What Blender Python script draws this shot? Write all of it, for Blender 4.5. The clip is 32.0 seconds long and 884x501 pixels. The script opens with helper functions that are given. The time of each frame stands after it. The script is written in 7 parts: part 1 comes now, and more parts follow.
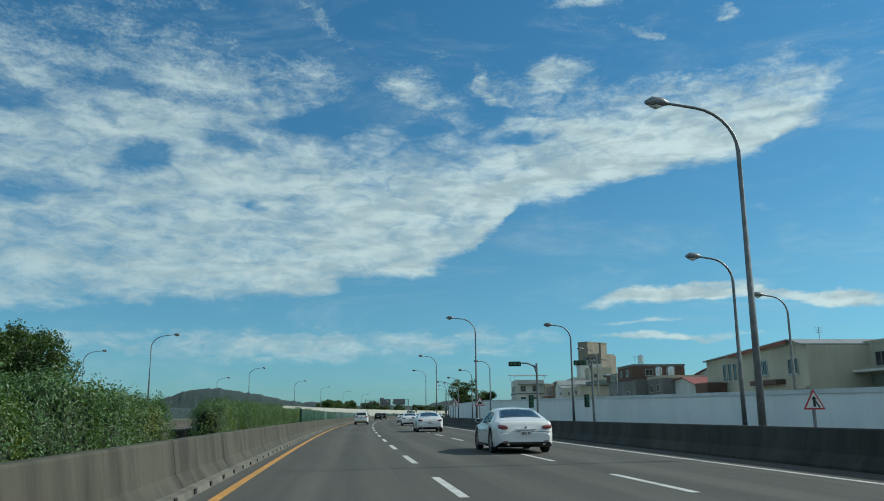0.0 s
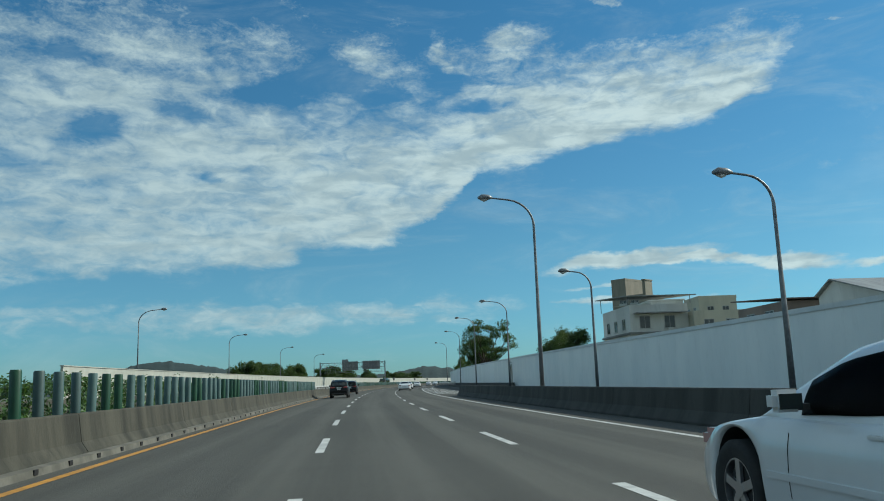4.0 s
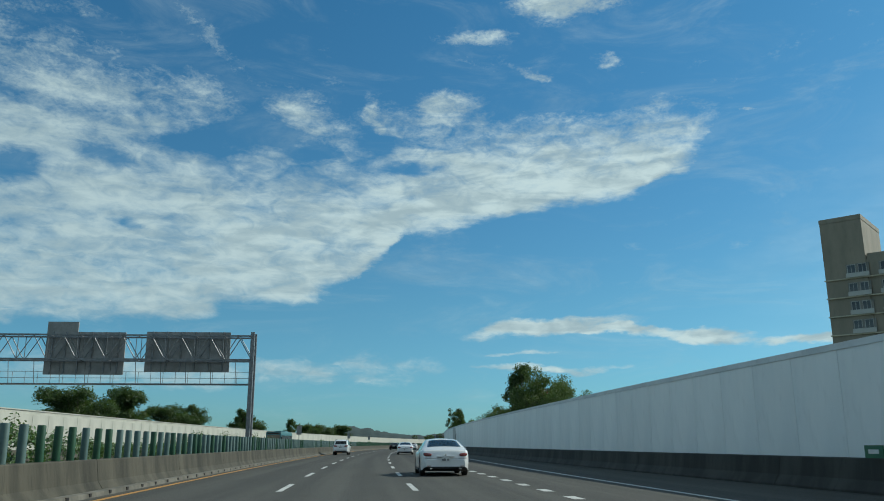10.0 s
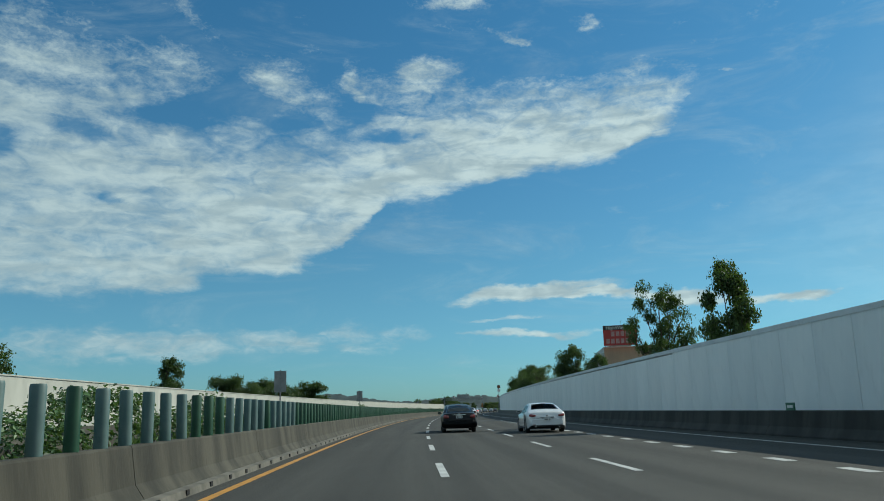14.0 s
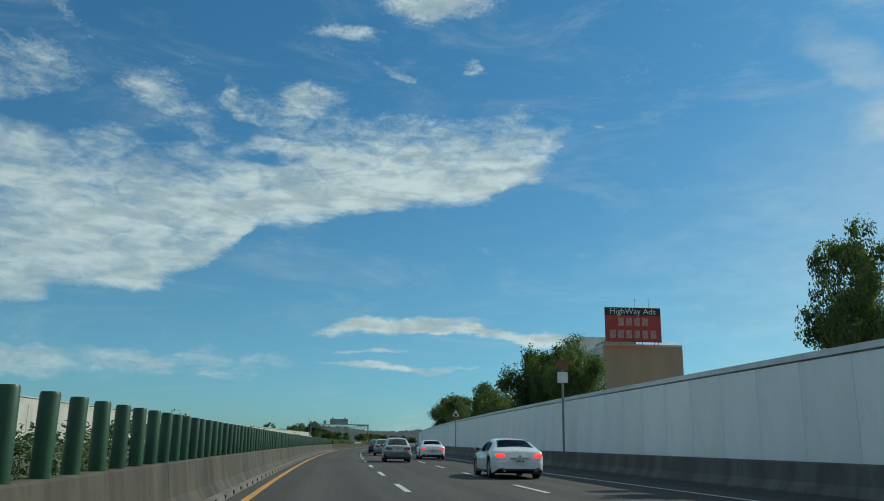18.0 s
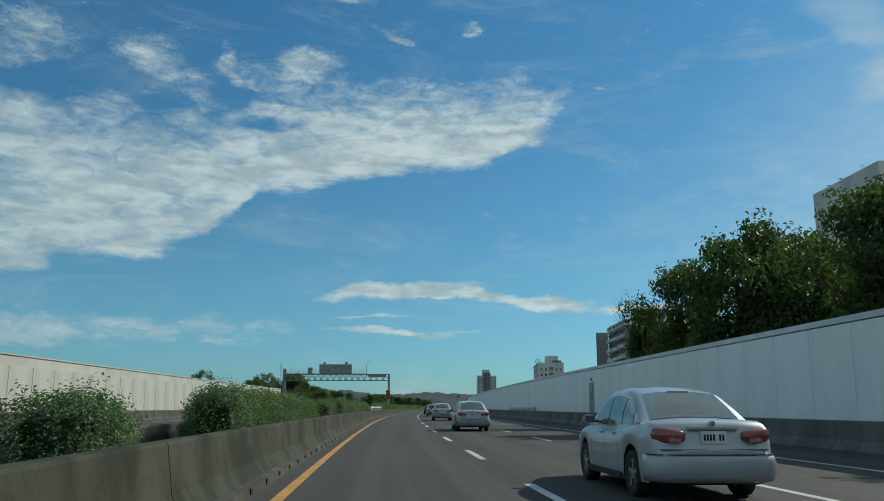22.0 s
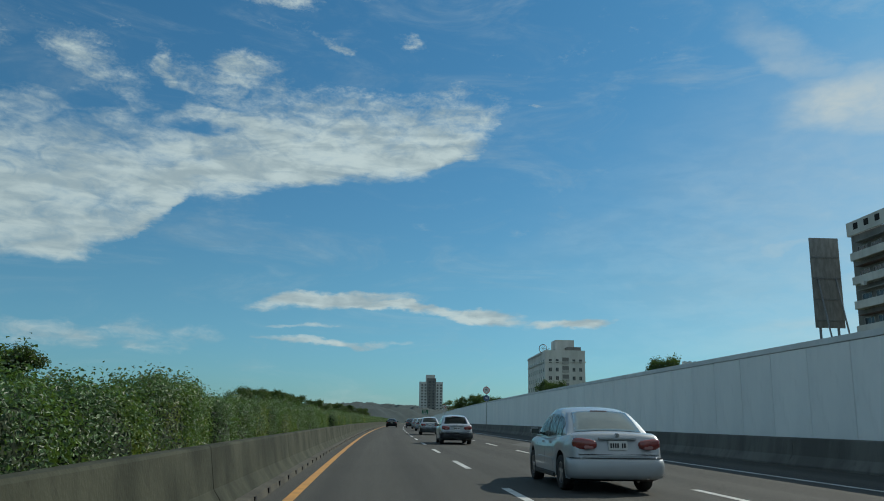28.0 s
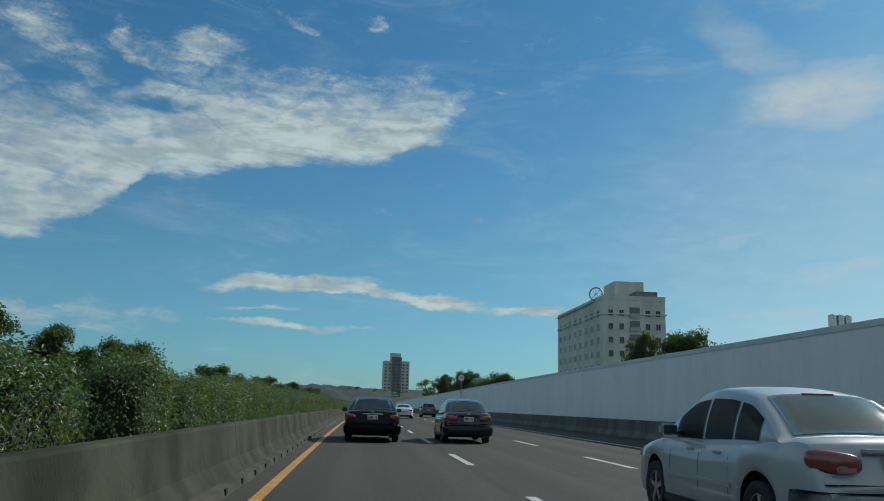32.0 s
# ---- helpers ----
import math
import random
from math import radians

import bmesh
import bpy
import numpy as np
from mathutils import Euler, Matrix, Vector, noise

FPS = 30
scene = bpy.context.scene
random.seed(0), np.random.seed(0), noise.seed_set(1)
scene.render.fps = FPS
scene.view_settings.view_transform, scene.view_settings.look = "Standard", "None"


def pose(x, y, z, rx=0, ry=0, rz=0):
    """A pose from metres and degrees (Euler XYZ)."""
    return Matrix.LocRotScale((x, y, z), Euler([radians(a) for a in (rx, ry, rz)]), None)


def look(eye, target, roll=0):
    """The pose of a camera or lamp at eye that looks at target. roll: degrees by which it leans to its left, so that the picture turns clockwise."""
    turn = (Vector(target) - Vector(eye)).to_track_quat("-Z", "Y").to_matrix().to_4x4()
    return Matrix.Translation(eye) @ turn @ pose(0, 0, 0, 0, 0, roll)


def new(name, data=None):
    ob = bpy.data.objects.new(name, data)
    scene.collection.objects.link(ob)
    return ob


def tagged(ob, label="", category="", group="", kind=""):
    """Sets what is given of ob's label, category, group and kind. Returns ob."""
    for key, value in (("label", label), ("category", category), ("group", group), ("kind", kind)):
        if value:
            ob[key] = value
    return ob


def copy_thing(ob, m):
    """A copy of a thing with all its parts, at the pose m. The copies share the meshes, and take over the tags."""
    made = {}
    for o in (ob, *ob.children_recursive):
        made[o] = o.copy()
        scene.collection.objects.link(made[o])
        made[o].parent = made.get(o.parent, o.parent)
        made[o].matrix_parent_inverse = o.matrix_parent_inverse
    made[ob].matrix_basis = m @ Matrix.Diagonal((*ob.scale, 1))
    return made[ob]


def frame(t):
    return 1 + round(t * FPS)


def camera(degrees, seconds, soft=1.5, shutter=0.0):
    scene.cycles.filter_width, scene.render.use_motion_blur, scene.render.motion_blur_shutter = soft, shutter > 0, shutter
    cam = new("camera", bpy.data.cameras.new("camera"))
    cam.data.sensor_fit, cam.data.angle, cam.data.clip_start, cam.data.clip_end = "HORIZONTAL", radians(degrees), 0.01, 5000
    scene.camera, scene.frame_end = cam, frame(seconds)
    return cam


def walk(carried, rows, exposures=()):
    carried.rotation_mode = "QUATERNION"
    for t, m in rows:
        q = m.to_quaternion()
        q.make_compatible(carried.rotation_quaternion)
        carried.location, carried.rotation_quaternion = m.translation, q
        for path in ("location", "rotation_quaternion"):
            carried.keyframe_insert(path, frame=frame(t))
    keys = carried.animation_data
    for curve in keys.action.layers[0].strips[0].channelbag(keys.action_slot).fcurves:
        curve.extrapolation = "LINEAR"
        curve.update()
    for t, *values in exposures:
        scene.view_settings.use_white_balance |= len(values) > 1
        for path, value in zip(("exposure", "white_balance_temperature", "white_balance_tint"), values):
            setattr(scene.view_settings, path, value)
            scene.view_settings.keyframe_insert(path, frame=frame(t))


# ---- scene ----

# ---------------------------------------------------------------- camera
cam = camera(58.0, 32.0, soft=1.0)
# seconds, place, pitch, roll, yaw
ROWS = [
    (0.0, 2.02, -1.21, 1.21, 11.75, 0.54, -0.77),
    (0.5, 0.50, 13.64, 1.24, 11.06, 1.31, -1.07),
    (1.0, -0.92, 28.67, 1.28, 10.04, 1.57, -1.33),
    (1.5, -2.11, 43.88, 1.31, 9.44, 1.80, -1.31),
    (2.0, -3.06, 59.26, 1.35, 9.22, 1.67, -1.35),
    (2.5, -3.87, 74.76, 1.39, 9.21, 1.48, -1.59),
    (3.0, -4.63, 90.38, 1.43, 9.11, 1.70, -2.38),
    (3.5, -5.31, 106.08, 1.46, 9.50, 1.63, -3.56),
    (5.5, -6.91, 169.58, 1.62, 9.17, 3.32, -2.09),
    (6.0, -7.15, 185.56, 1.67, 8.81, 3.54, -2.18),
    (6.5, -7.32, 201.57, 1.71, 8.32, 3.77, -3.33),
    (7.0, -7.37, 217.59, 1.75, 8.10, 3.73, -4.20),
    (7.5, -7.28, 233.61, 1.79, 7.90, 3.41, -4.97),
    (8.0, -7.04, 249.64, 1.83, 11.71, 1.66, -6.31),
    (8.5, -6.66, 265.65, 1.87, 16.19, 0.51, -8.69),
    (9.0, -6.12, 281.65, 1.91, 16.43, 0.51, -9.46),
    (9.5, -5.44, 297.62, 1.95, 14.33, 0.24, -9.60),
    (10.0, -4.63, 313.57, 1.99, 13.76, 0.12, -9.37),
    (10.5, -3.73, 329.48, 2.03, 13.44, 0.28, -9.15),
    (11.0, -2.77, 345.36, 2.06, 13.13, 0.85, -8.89),
    (11.5, -1.71, 361.21, 2.10, 12.94, 1.65, -8.64),
    (12.0, -0.55, 377.02, 2.14, 12.73, 1.74, -8.60),
    (12.5, 0.62, 392.79, 2.18, 12.56, 1.09, -8.94),
    (13.0, 1.74, 408.54, 2.21, 12.15, 0.57, -9.41),
    (13.5, 2.99, 424.25, 2.24, 11.84, 0.67, -9.88),
    (14.0, 4.52, 439.89, 2.28, 11.41, 1.66, -10.27),
    (14.5, 6.31, 455.46, 2.31, 11.38, 2.51, -11.12),
    (16.5, 15.17, 517.10, 2.43, 11.17, 0.16, -16.46),
    (17.0, 17.94, 532.32, 2.46, 12.87, -0.44, -18.84),
    (17.5, 20.92, 547.45, 2.48, 14.34, -1.10, -19.84),
    (18.0, 24.06, 562.51, 2.50, 13.66, -0.79, -20.27),
    (18.5, 27.32, 577.51, 2.53, 13.16, -0.35, -18.82),
    (19.0, 30.67, 592.43, 2.55, 12.67, 0.55, -18.11),
    (19.5, 34.09, 607.31, 2.57, 12.59, 0.76, -18.67),
    (20.0, 37.59, 622.13, 2.59, 12.33, 0.77, -19.40),
    (20.5, 41.19, 636.88, 2.60, 12.02, 0.70, -20.14),
    (21.0, 44.93, 651.56, 2.62, 11.71, 0.66, -20.37),
    (21.5, 48.80, 666.17, 2.63, 11.40, 0.24, -20.28),
    (22.0, 52.78, 680.71, 2.64, 11.11, -0.13, -20.05),
    (22.5, 56.86, 695.18, 2.65, 10.88, -0.54, -19.95),
    (23.0, 61.05, 709.59, 2.66, 10.78, -0.83, -19.89),
    (23.5, 65.35, 723.92, 2.67, 10.80, -0.55, -19.92),
    (24.0, 69.73, 738.19, 2.67, 10.82, -0.32, -20.07),
    (24.5, 74.20, 752.39, 2.68, 10.70, -0.03, -20.38),
    (25.0, 78.76, 766.52, 2.68, 10.44, -0.13, -20.86),
    (25.5, 83.39, 780.58, 2.68, 10.47, -0.58, -22.13),
    (27.5, 102.58, 836.09, 2.65, 11.75, -2.11, -24.62),
    (28.0, 107.53, 849.78, 2.64, 11.98, -0.83, -25.01),
    (28.5, 112.50, 863.39, 2.63, 11.77, -0.23, -25.75),
    (29.0, 117.49, 876.92, 2.61, 11.52, 0.18, -26.28),
    (29.5, 122.53, 890.36, 2.60, 11.40, -0.36, -26.76),
    (30.0, 127.62, 903.69, 2.58, 11.29, -0.43, -26.97),
    (30.5, 132.78, 916.90, 2.56, 11.07, -0.66, -27.20),
    (31.0, 137.98, 929.99, 2.53, 11.01, -1.12, -27.57),
    (31.5, 143.20, 942.96, 2.51, 10.94, -1.53, -27.85),
    (32.0, 148.42, 955.82, 2.48, 10.98, -1.52, -27.97),
]
walk(cam, [(t, pose(x, y, z, 90 + p, r, w)) for t, x, y, z, p, r, w in ROWS],
     [(0.0, -0.08, 6350, 2), (8.0, -0.13, 6350, 2), (14.0, -0.15, 6400, 2), (18.0, -0.22, 6450, 3), (25.0, -0.28, 6500, 5), (32.0, -0.4, 6550, 6)])

# ---------------------------------------------------------------- light
SUN_AZ, SUN_EL = -76.0, 35.0        # degrees: from +y to the left, and up
SKY_STRENGTH = 0.1
world = bpy.data.worlds.new("sky")
scene.world = world
world.use_nodes = True
nt = world.node_tree
nt.nodes.clear()


def node(kind, tree=None, **values):
    n = (tree or nt).nodes.new(kind)
    for k, v in values.items():
        n.inputs[k].default_value = v
    return n


def math_node(op, a, b=None, tree=None, clamp=False):
    t = tree or nt
    n = t.nodes.new("ShaderNodeMath")
    n.operation, n.use_clamp = op, clamp
    for i, v in enumerate((a, b)):
        if v is None:
            continue
        if isinstance(v, (int, float)):
            n.inputs[i].default_value = v
        else:
            t.links.new(v, n.inputs[i])
    return n.outputs[0]


def mix_color(fac, a, b, tree=None, how='MIX'):
    t = tree or nt
    n = t.nodes.new("ShaderNodeMix")
    n.data_type, n.blend_type = 'RGBA', how
    for i, v in ((0, fac), (6, a), (7, b)):
        if isinstance(v, (int, float)):
            n.inputs[i].default_value = v
        elif isinstance(v, tuple):
            n.inputs[i].default_value = (*v, 1)
        else:
            t.links.new(v, n.inputs[i])
    return n.outputs[2]


def ramp(value, lo, hi, tree=None, smooth=True, to0=0.0, to1=1.0):
    t = tree or nt
    n = t.nodes.new("ShaderNodeMapRange")
    n.interpolation_type = 'SMOOTHSTEP' if smooth else 'LINEAR'
    t.links.new(value, n.inputs[0])
    for i, v in ((1, lo), (2, hi), (3, to0), (4, to1)):
        n.inputs[i].default_value = v
    return n.outputs[0]


def noise_node(vector, scale, detail=6.0, rough=0.55, distortion=0.0, tree=None):
    t = tree or nt
    n = t.nodes.new("ShaderNodeTexNoise")
    n.inputs["Scale"].default_value, n.inputs["Detail"].default_value = scale, detail
    n.inputs["Roughness"].default_value, n.inputs["Distortion"].default_value = rough, distortion
    t.links.new(vector, n.inputs["Vector"])
    return n.outputs["Fac"]


# The main cloud bank between its lower and upper edge: bearing, height (degrees)
BANK_LOW = [(-40, 6.2), (-28, 6.8), (-21, 7.6), (-8, 8.4), (-6, 9.2), (-2, 9.5), (2.6, 10.6), (3.8, 12.4), (5.6, 13.4), (6.4, 14.6), (10, 15.2), (14, 16.0), (18, 16.5), (23.6, 16.9), (25.5, 18.1), (28, 19.2), (30.2, 20.6), (31.2, 23.5)]
BANK_TOP = [(-40, 25.5), (-30, 25.8), (-20, 26.6), (-14, 25.6), (-10, 22.6), (-6, 20.6), (2, 20.4), (5, 21.4), (8, 22.4), (12.2, 22.9), (18.4, 23.2), (22, 22.8), (26, 23.4), (29.5, 22.9), (31, 21.6)]
# how solid it is along its length
BANK_BODY = [(-40, 0.6), (-28, 0.7), (-18, 0.76), (-8, 0.84), (2, 0.94), (12, 1.04), (24, 1.12), (31, 0.95)]
# Lesser clouds: bearing, height, half width, half height, tilt (degrees), thickness
PATCH = [(-9.5, 23.6, 5.5, 2.0, -10, 0.5), (3, 21.8, 11, 2.4, 2, 0.36), (19.6, 31.0, 4.4, 1.5, 6, 0.95), (12.3, 28.8, 3.6, 0.6, 2, 0.62), (22.5, 26.4, 1.5, 0.5, -6, 0.6), (9.6, 23.7, 2.9, 1.5, 8, 0.72), (4.2, 23.0, 0.9, 1.9, 24, 0.6),
         (-1.0, 23.0, 4.0, 1.6, -16, 0.66), (16.8, 26.1, 2.0, 0.35, -14, 0.42), (-8.5, 27.6, 6.5, 0.7, -36, 0.34), (-20, 27.6, 7.0, 0.8, 4, 0.3), (31.8, 22.1, 0.6, 0.18, -2, 0.6)]
STREAK = [(16.5, 8.1, 6.2, 0.62, 3, 1.2), (26.2, 7.4, 5.0, 0.5, -6, 1.1), (21, 7.9, 5.5, 0.35, -2, 1.0), (-9, 5.0, 19, 1.3, 1, 0.6), (-22, 5.6, 8, 0.5, 1, 0.5),
          (17.0, 5.3, 5.6, 0.3, 1, 0.8), (14.5, 6.4, 3.6, 0.22, 2, 0.62), (34.2, 6.8, 3.0, 0.36, 3, 0.95), (0.5, 5.8, 3.4, 0.26, -1, 0.5), (2, 4.7, 6.2, 0.35, 0, 0.5)]
# haze and thin cloud towards the sun
VEIL = [(54.0, 20.4, 5.4, 2.2, 3, 0.8), (50.0, 24.0, 4.4, 1.4, -38, 0.4), (54, 13, 19, 10, 14, 0.34), (60, 7, 19, 6, 4, 0.42), (48.6, 11.4, 2.2, 0.4, 8, 0.5),
        (55, 9.4, 5.2, 0.7, 6, 0.5), (44, 9.6, 8, 0.5, 5, 0.28), (51, 6.6, 7, 0.8, 6, 0.5), (40, 14.5, 11, 1.6, 18, 0.2), (46, 17.5, 9, 1.4, 22, 0.22)]
HOLE = [(-20.6, 17.5, 2.2, 1.1, 14, 0.6), (-14.4, 18.8, 2.4, 0.8, -16, 0.5), (-7.4, 20.8, 4.6, 0.9, 6, 0.62), (6.6, 19.5, 2.4, 0.45, 3, 0.5), (4.4, 21.4, 1.5, 0.8, -12, 0.5),
        (-12.8, 14.6, 1.2, 0.45, -14, 0.4), (-0.4, 20.2, 2.0, 0.6, 4, 0.4), (-29.6, 13.9, 3.0, 0.8, 10, 0.4), (-20, 21.8, 8.0, 0.7, -6, 0.3), (-30, 20.5, 5.0, 0.8, -10, 0.35)]


def table_node(x, table, lo, hi, top):
    """A smooth table over x from lo to hi, of values up to top."""
    n = nt.nodes.new("ShaderNodeValToRGB")
    n.color_ramp.interpolation = 'LINEAR'
    el_ = n.color_ramp.elements
    while len(el_) < len(table):
        el_.new(0.5)
    for e, (p, v) in zip(el_, table):
        e.position = (p - lo) / (hi - lo)
    for e, (p, v) in zip(el_, table):
        e.color = (v / top, v / top, v / top, 1)
    nt.links.new(ramp(x, lo, hi, smooth=False), n.inputs[0])
    return math_node('MULTIPLY', n.outputs[0], top)


def build_sky():
    link = nt.links.new
    sky = nt.nodes.new("ShaderNodeTexSky")
    sky.sky_type = 'NISHITA'
    sky.sun_disc = False
    sky.sun_elevation = radians(SUN_EL)
    sky.sun_rotation = radians(-SUN_AZ)
    sky.air_density, sky.dust_density, sky.ozone_density = 1.0, 0.35, 3.0
    co = nt.nodes.new("ShaderNodeTexCoord")
    sep = nt.nodes.new("ShaderNodeSeparateXYZ")
    link(co.outputs["Generated"], sep.inputs[0])
    az = math_node('MULTIPLY', math_node('ARCTAN2', sep.outputs[0], sep.outputs[1]), 180 / math.pi)
    el = math_node('MULTIPLY', math_node('ARCSINE', sep.outputs[2]), 180 / math.pi)
    flat = nt.nodes.new("ShaderNodeCombineXYZ")
    link(az, flat.inputs[0])
    link(el, flat.inputs[1])

    def stretched(sx, sy, turn):
        m = nt.nodes.new("ShaderNodeMapping")
        m.inputs["Scale"].default_value, m.inputs["Rotation"].default_value = (sx, sy, 1), (0, 0, radians(turn))
        link(flat.outputs[0], m.inputs[0])
        return m.outputs[0]

    def pushed(scale, ax, ay):
        """The place in the sky, pushed about by noise, for ragged edges."""
        wob = nt.nodes.new("ShaderNodeTexNoise")
        wob.inputs["Scale"].default_value, wob.inputs["Detail"].default_value, wob.inputs["Roughness"].default_value = scale, 6.0, 0.6
        link(stretched(0.6, 1.4, -6), wob.inputs["Vector"])
        off = nt.nodes.new("ShaderNodeVectorMath")
        off.operation = 'MULTIPLY_ADD'
        link(wob.outputs["Color"], off.inputs[0])
        off.inputs[1].default_value, off.inputs[2].default_value = (ax, ay, 0), (-ax / 2, -ay / 2, 0)
        add = nt.nodes.new("ShaderNodeVectorMath")
        add.operation = 'ADD'
        link(flat.outputs[0], add.inputs[0])
        link(off.outputs[0], add.inputs[1])
        return add.outputs[0]

    ragged, fringed = pushed(0.35, 4.5, 2.2), pushed(0.36, 4.4, 2.0)

    def lumps(table):
        total = None
        for a, e, rx, ry, tilt, w in table:
            m = nt.nodes.new("ShaderNodeMapping")
            m.vector_type = 'TEXTURE'
            m.inputs["Location"].default_value = (a, e, 0)
            m.inputs["Rotation"].default_value = (0, 0, radians(tilt))
            m.inputs["Scale"].default_value = (rx, ry, 1)
            link(fringed if ry < 0.7 else ragged, m.inputs[0])
            ln = nt.nodes.new("ShaderNodeVectorMath")
            ln.operation = 'LENGTH'
            link(m.outputs[0], ln.inputs[0])
            v = ramp(ln.outputs["Value"], 1.5, 0.25, to1=w)
            total = v if total is None else math_node('MAXIMUM', total, v)
        return total
    # the bank: firm below, fraying upwards
    place_ = nt.nodes.new("ShaderNodeSeparateXYZ")
    link(fringed, place_.inputs[0])
    bx, by = place_.outputs[0], place_.outputs[1]
    over = ramp(math_node('SUBTRACT', by, table_node(bx, BANK_LOW, -40, 40, 40)), -0.5, 1.0)
    under = ramp(math_node('SUBTRACT', table_node(bx, BANK_TOP, -40, 40, 40), by), -0.6, 5.5, smooth=False)
    under = math_node('POWER', math_node('MAXIMUM', under, 0.0), 0.5)
    ends = math_node('MULTIPLY', ramp(bx, -60.0, -48.0), ramp(bx, 31.5, 29.0))
    bank = math_node('MULTIPLY', math_node('MULTIPLY', over, under), math_node('MULTIPLY', table_node(bx, BANK_BODY, -40, 40, 2), ends))
    total = math_node('MAXIMUM', bank, lumps(PATCH))
    total = math_node('MAXIMUM', total, lumps(STREAK))
    total = math_node('SUBTRACT', total, lumps(HOLE))
    # the same broken cloud, added unseen left, behind and overhead to whiten the fill
    rest = math_node('MAXIMUM', ramp(az, -36.0, -58.0), ramp(az, 80.0, 110.0))
    total = math_node('MAXIMUM', total, math_node('MULTIPLY', math_node('MAXIMUM', rest, ramp(el, 36.0, 50.0)), 0.62))
    wide = stretched(0.45, 1.35, -9)
    big = math_node('SUBTRACT', noise_node(wide, 0.42, 4.0, 0.55, 0.6), 0.5)
    mid = math_node('SUBTRACT', noise_node(stretched(0.6, 1.25, 14), 0.95, 6.0, 0.56, 0.9), 0.5)
    fine = math_node('SUBTRACT', noise_node(stretched(0.8, 1.3, 12), 4.2, 4.0, 0.55, 0.6), 0.5)
    n = math_node('ADD', math_node('MULTIPLY', big, 1.15), math_node('ADD', math_node('MULTIPLY', mid, 0.75), math_node('MULTIPLY', fine, math_node('ADD', 0.16, ramp(el, 17.0, 27.0, to1=0.4)))))
    dens = ramp(math_node('ADD', total, n), 0.14, 1.08)
    # blue of the air, deeper overhead, milky by the horizon
    high = ramp(el, 8.0, 34.0, smooth=False)
    low = ramp(el, -1.0, 11.0)
    tint = mix_color(high, (0.5, 0.87, 0.96), (0.41, 0.95, 1.11))
    tint = mix_color(low, (0.41, 0.78, 1.06), tint)
    blue = mix_color(1.0, sky.outputs[0], tint, how='MULTIPLY')
    # wisps
    thin = math_node('MULTIPLY', ramp(noise_node(wide, 0.2, 9.0, 0.66, 0.9), 0.46, 0.85), 0.34)
    soft = math_node('ADD', 0.8, math_node('ADD', math_node('MULTIPLY', big, 0.8), math_node('MULTIPLY', mid, 0.5)))
    dens = math_node('MAXIMUM', dens, math_node('MAXIMUM', thin, math_node('MULTIPLY', lumps(VEIL), soft)))
    # whiter where thick and sunlit, grey in the folds and along the base
    fold = ramp(math_node('ADD', noise_node(stretched(0.35, 1.5, -6), 0.55, 5.0, 0.55, 0.5), math_node('MULTIPLY', mid, 0.3)), 0.34, 0.66)
    sunny = ramp(az, -24.0, 20.0)
    white = mix_color(fold, (4.1, 5.2, 5.7), (6.6, 7.8, 8.0))
    white = mix_color(sunny, mix_color(0.55, white, (4.2, 5.4, 5.9)), white)
    white = mix_color(ramp(az, 34.0, 56.0), white, (7.6, 8.0, 7.6))
    col = mix_color(math_node('MULTIPLY', dens, 0.94), blue, white)
    bg = node("ShaderNodeBackground", Strength=SKY_STRENGTH)
    link(col, bg.inputs[0])
    link(bg.outputs[0], nt.nodes.new("ShaderNodeOutputWorld").inputs[0])


build_sky()
sun = new("sun", bpy.data.lights.new("sun", 'SUN'))
sun.data.energy, sun.data.angle, sun.data.color = 4.4, radians(0.5), (1.0, 0.95, 0.85)
sun.matrix_world = look((0, 0, 50), (-math.sin(radians(-SUN_AZ)) * 10, -math.cos(radians(-SUN_AZ)) * 10, 50 - 10 * math.tan(radians(SUN_EL))))


# ---------------------------------------------------------------- road line
# s runs along the yellow line, d to its left; heading and grade in degrees over s in km
HEAD, GRADE = [-3.6173, 29.9237, -31.8486, -23.0003, 6.2999], [-0.4297, 0.1674, 0.1295]
STEP = 2.0
S_GRID = np.arange(-400, 4600, STEP)
_c = np.clip(S_GRID, -150, 1100) / 1000
_head = np.radians(np.polyval(HEAD, _c))
_grade = np.radians(np.polyval(GRADE, _c))
LX = np.concatenate([[0], np.cumsum(-np.sin(_head[:-1]) * STEP)])
LY = np.concatenate([[0], np.cumsum(np.cos(_head[:-1]) * STEP)])
LZ = np.concatenate([[0], np.cumsum(np.tan(_grade[:-1]) * STEP)])
for _a in (LX, LY, LZ):
    _a -= np.interp(0, S_GRID, _a)


def heading(s):
    return float(np.interp(s, S_GRID, _head))


def P(s, d, z=0.0):
    a = heading(s)
    return Vector((np.interp(s, S_GRID, LX) - math.cos(a) * d, np.interp(s, S_GRID, LY) - math.sin(a) * d,
                   np.interp(s, S_GRID, LZ) + z))


def at(s, d, z=0.0, turn=0.0):
    """Pose on the road: +y ahead along it, +x to its right."""
    return Matrix.Translation(P(s, d, z)) @ Matrix.Rotation(heading(s) + radians(turn), 4, 'Z')


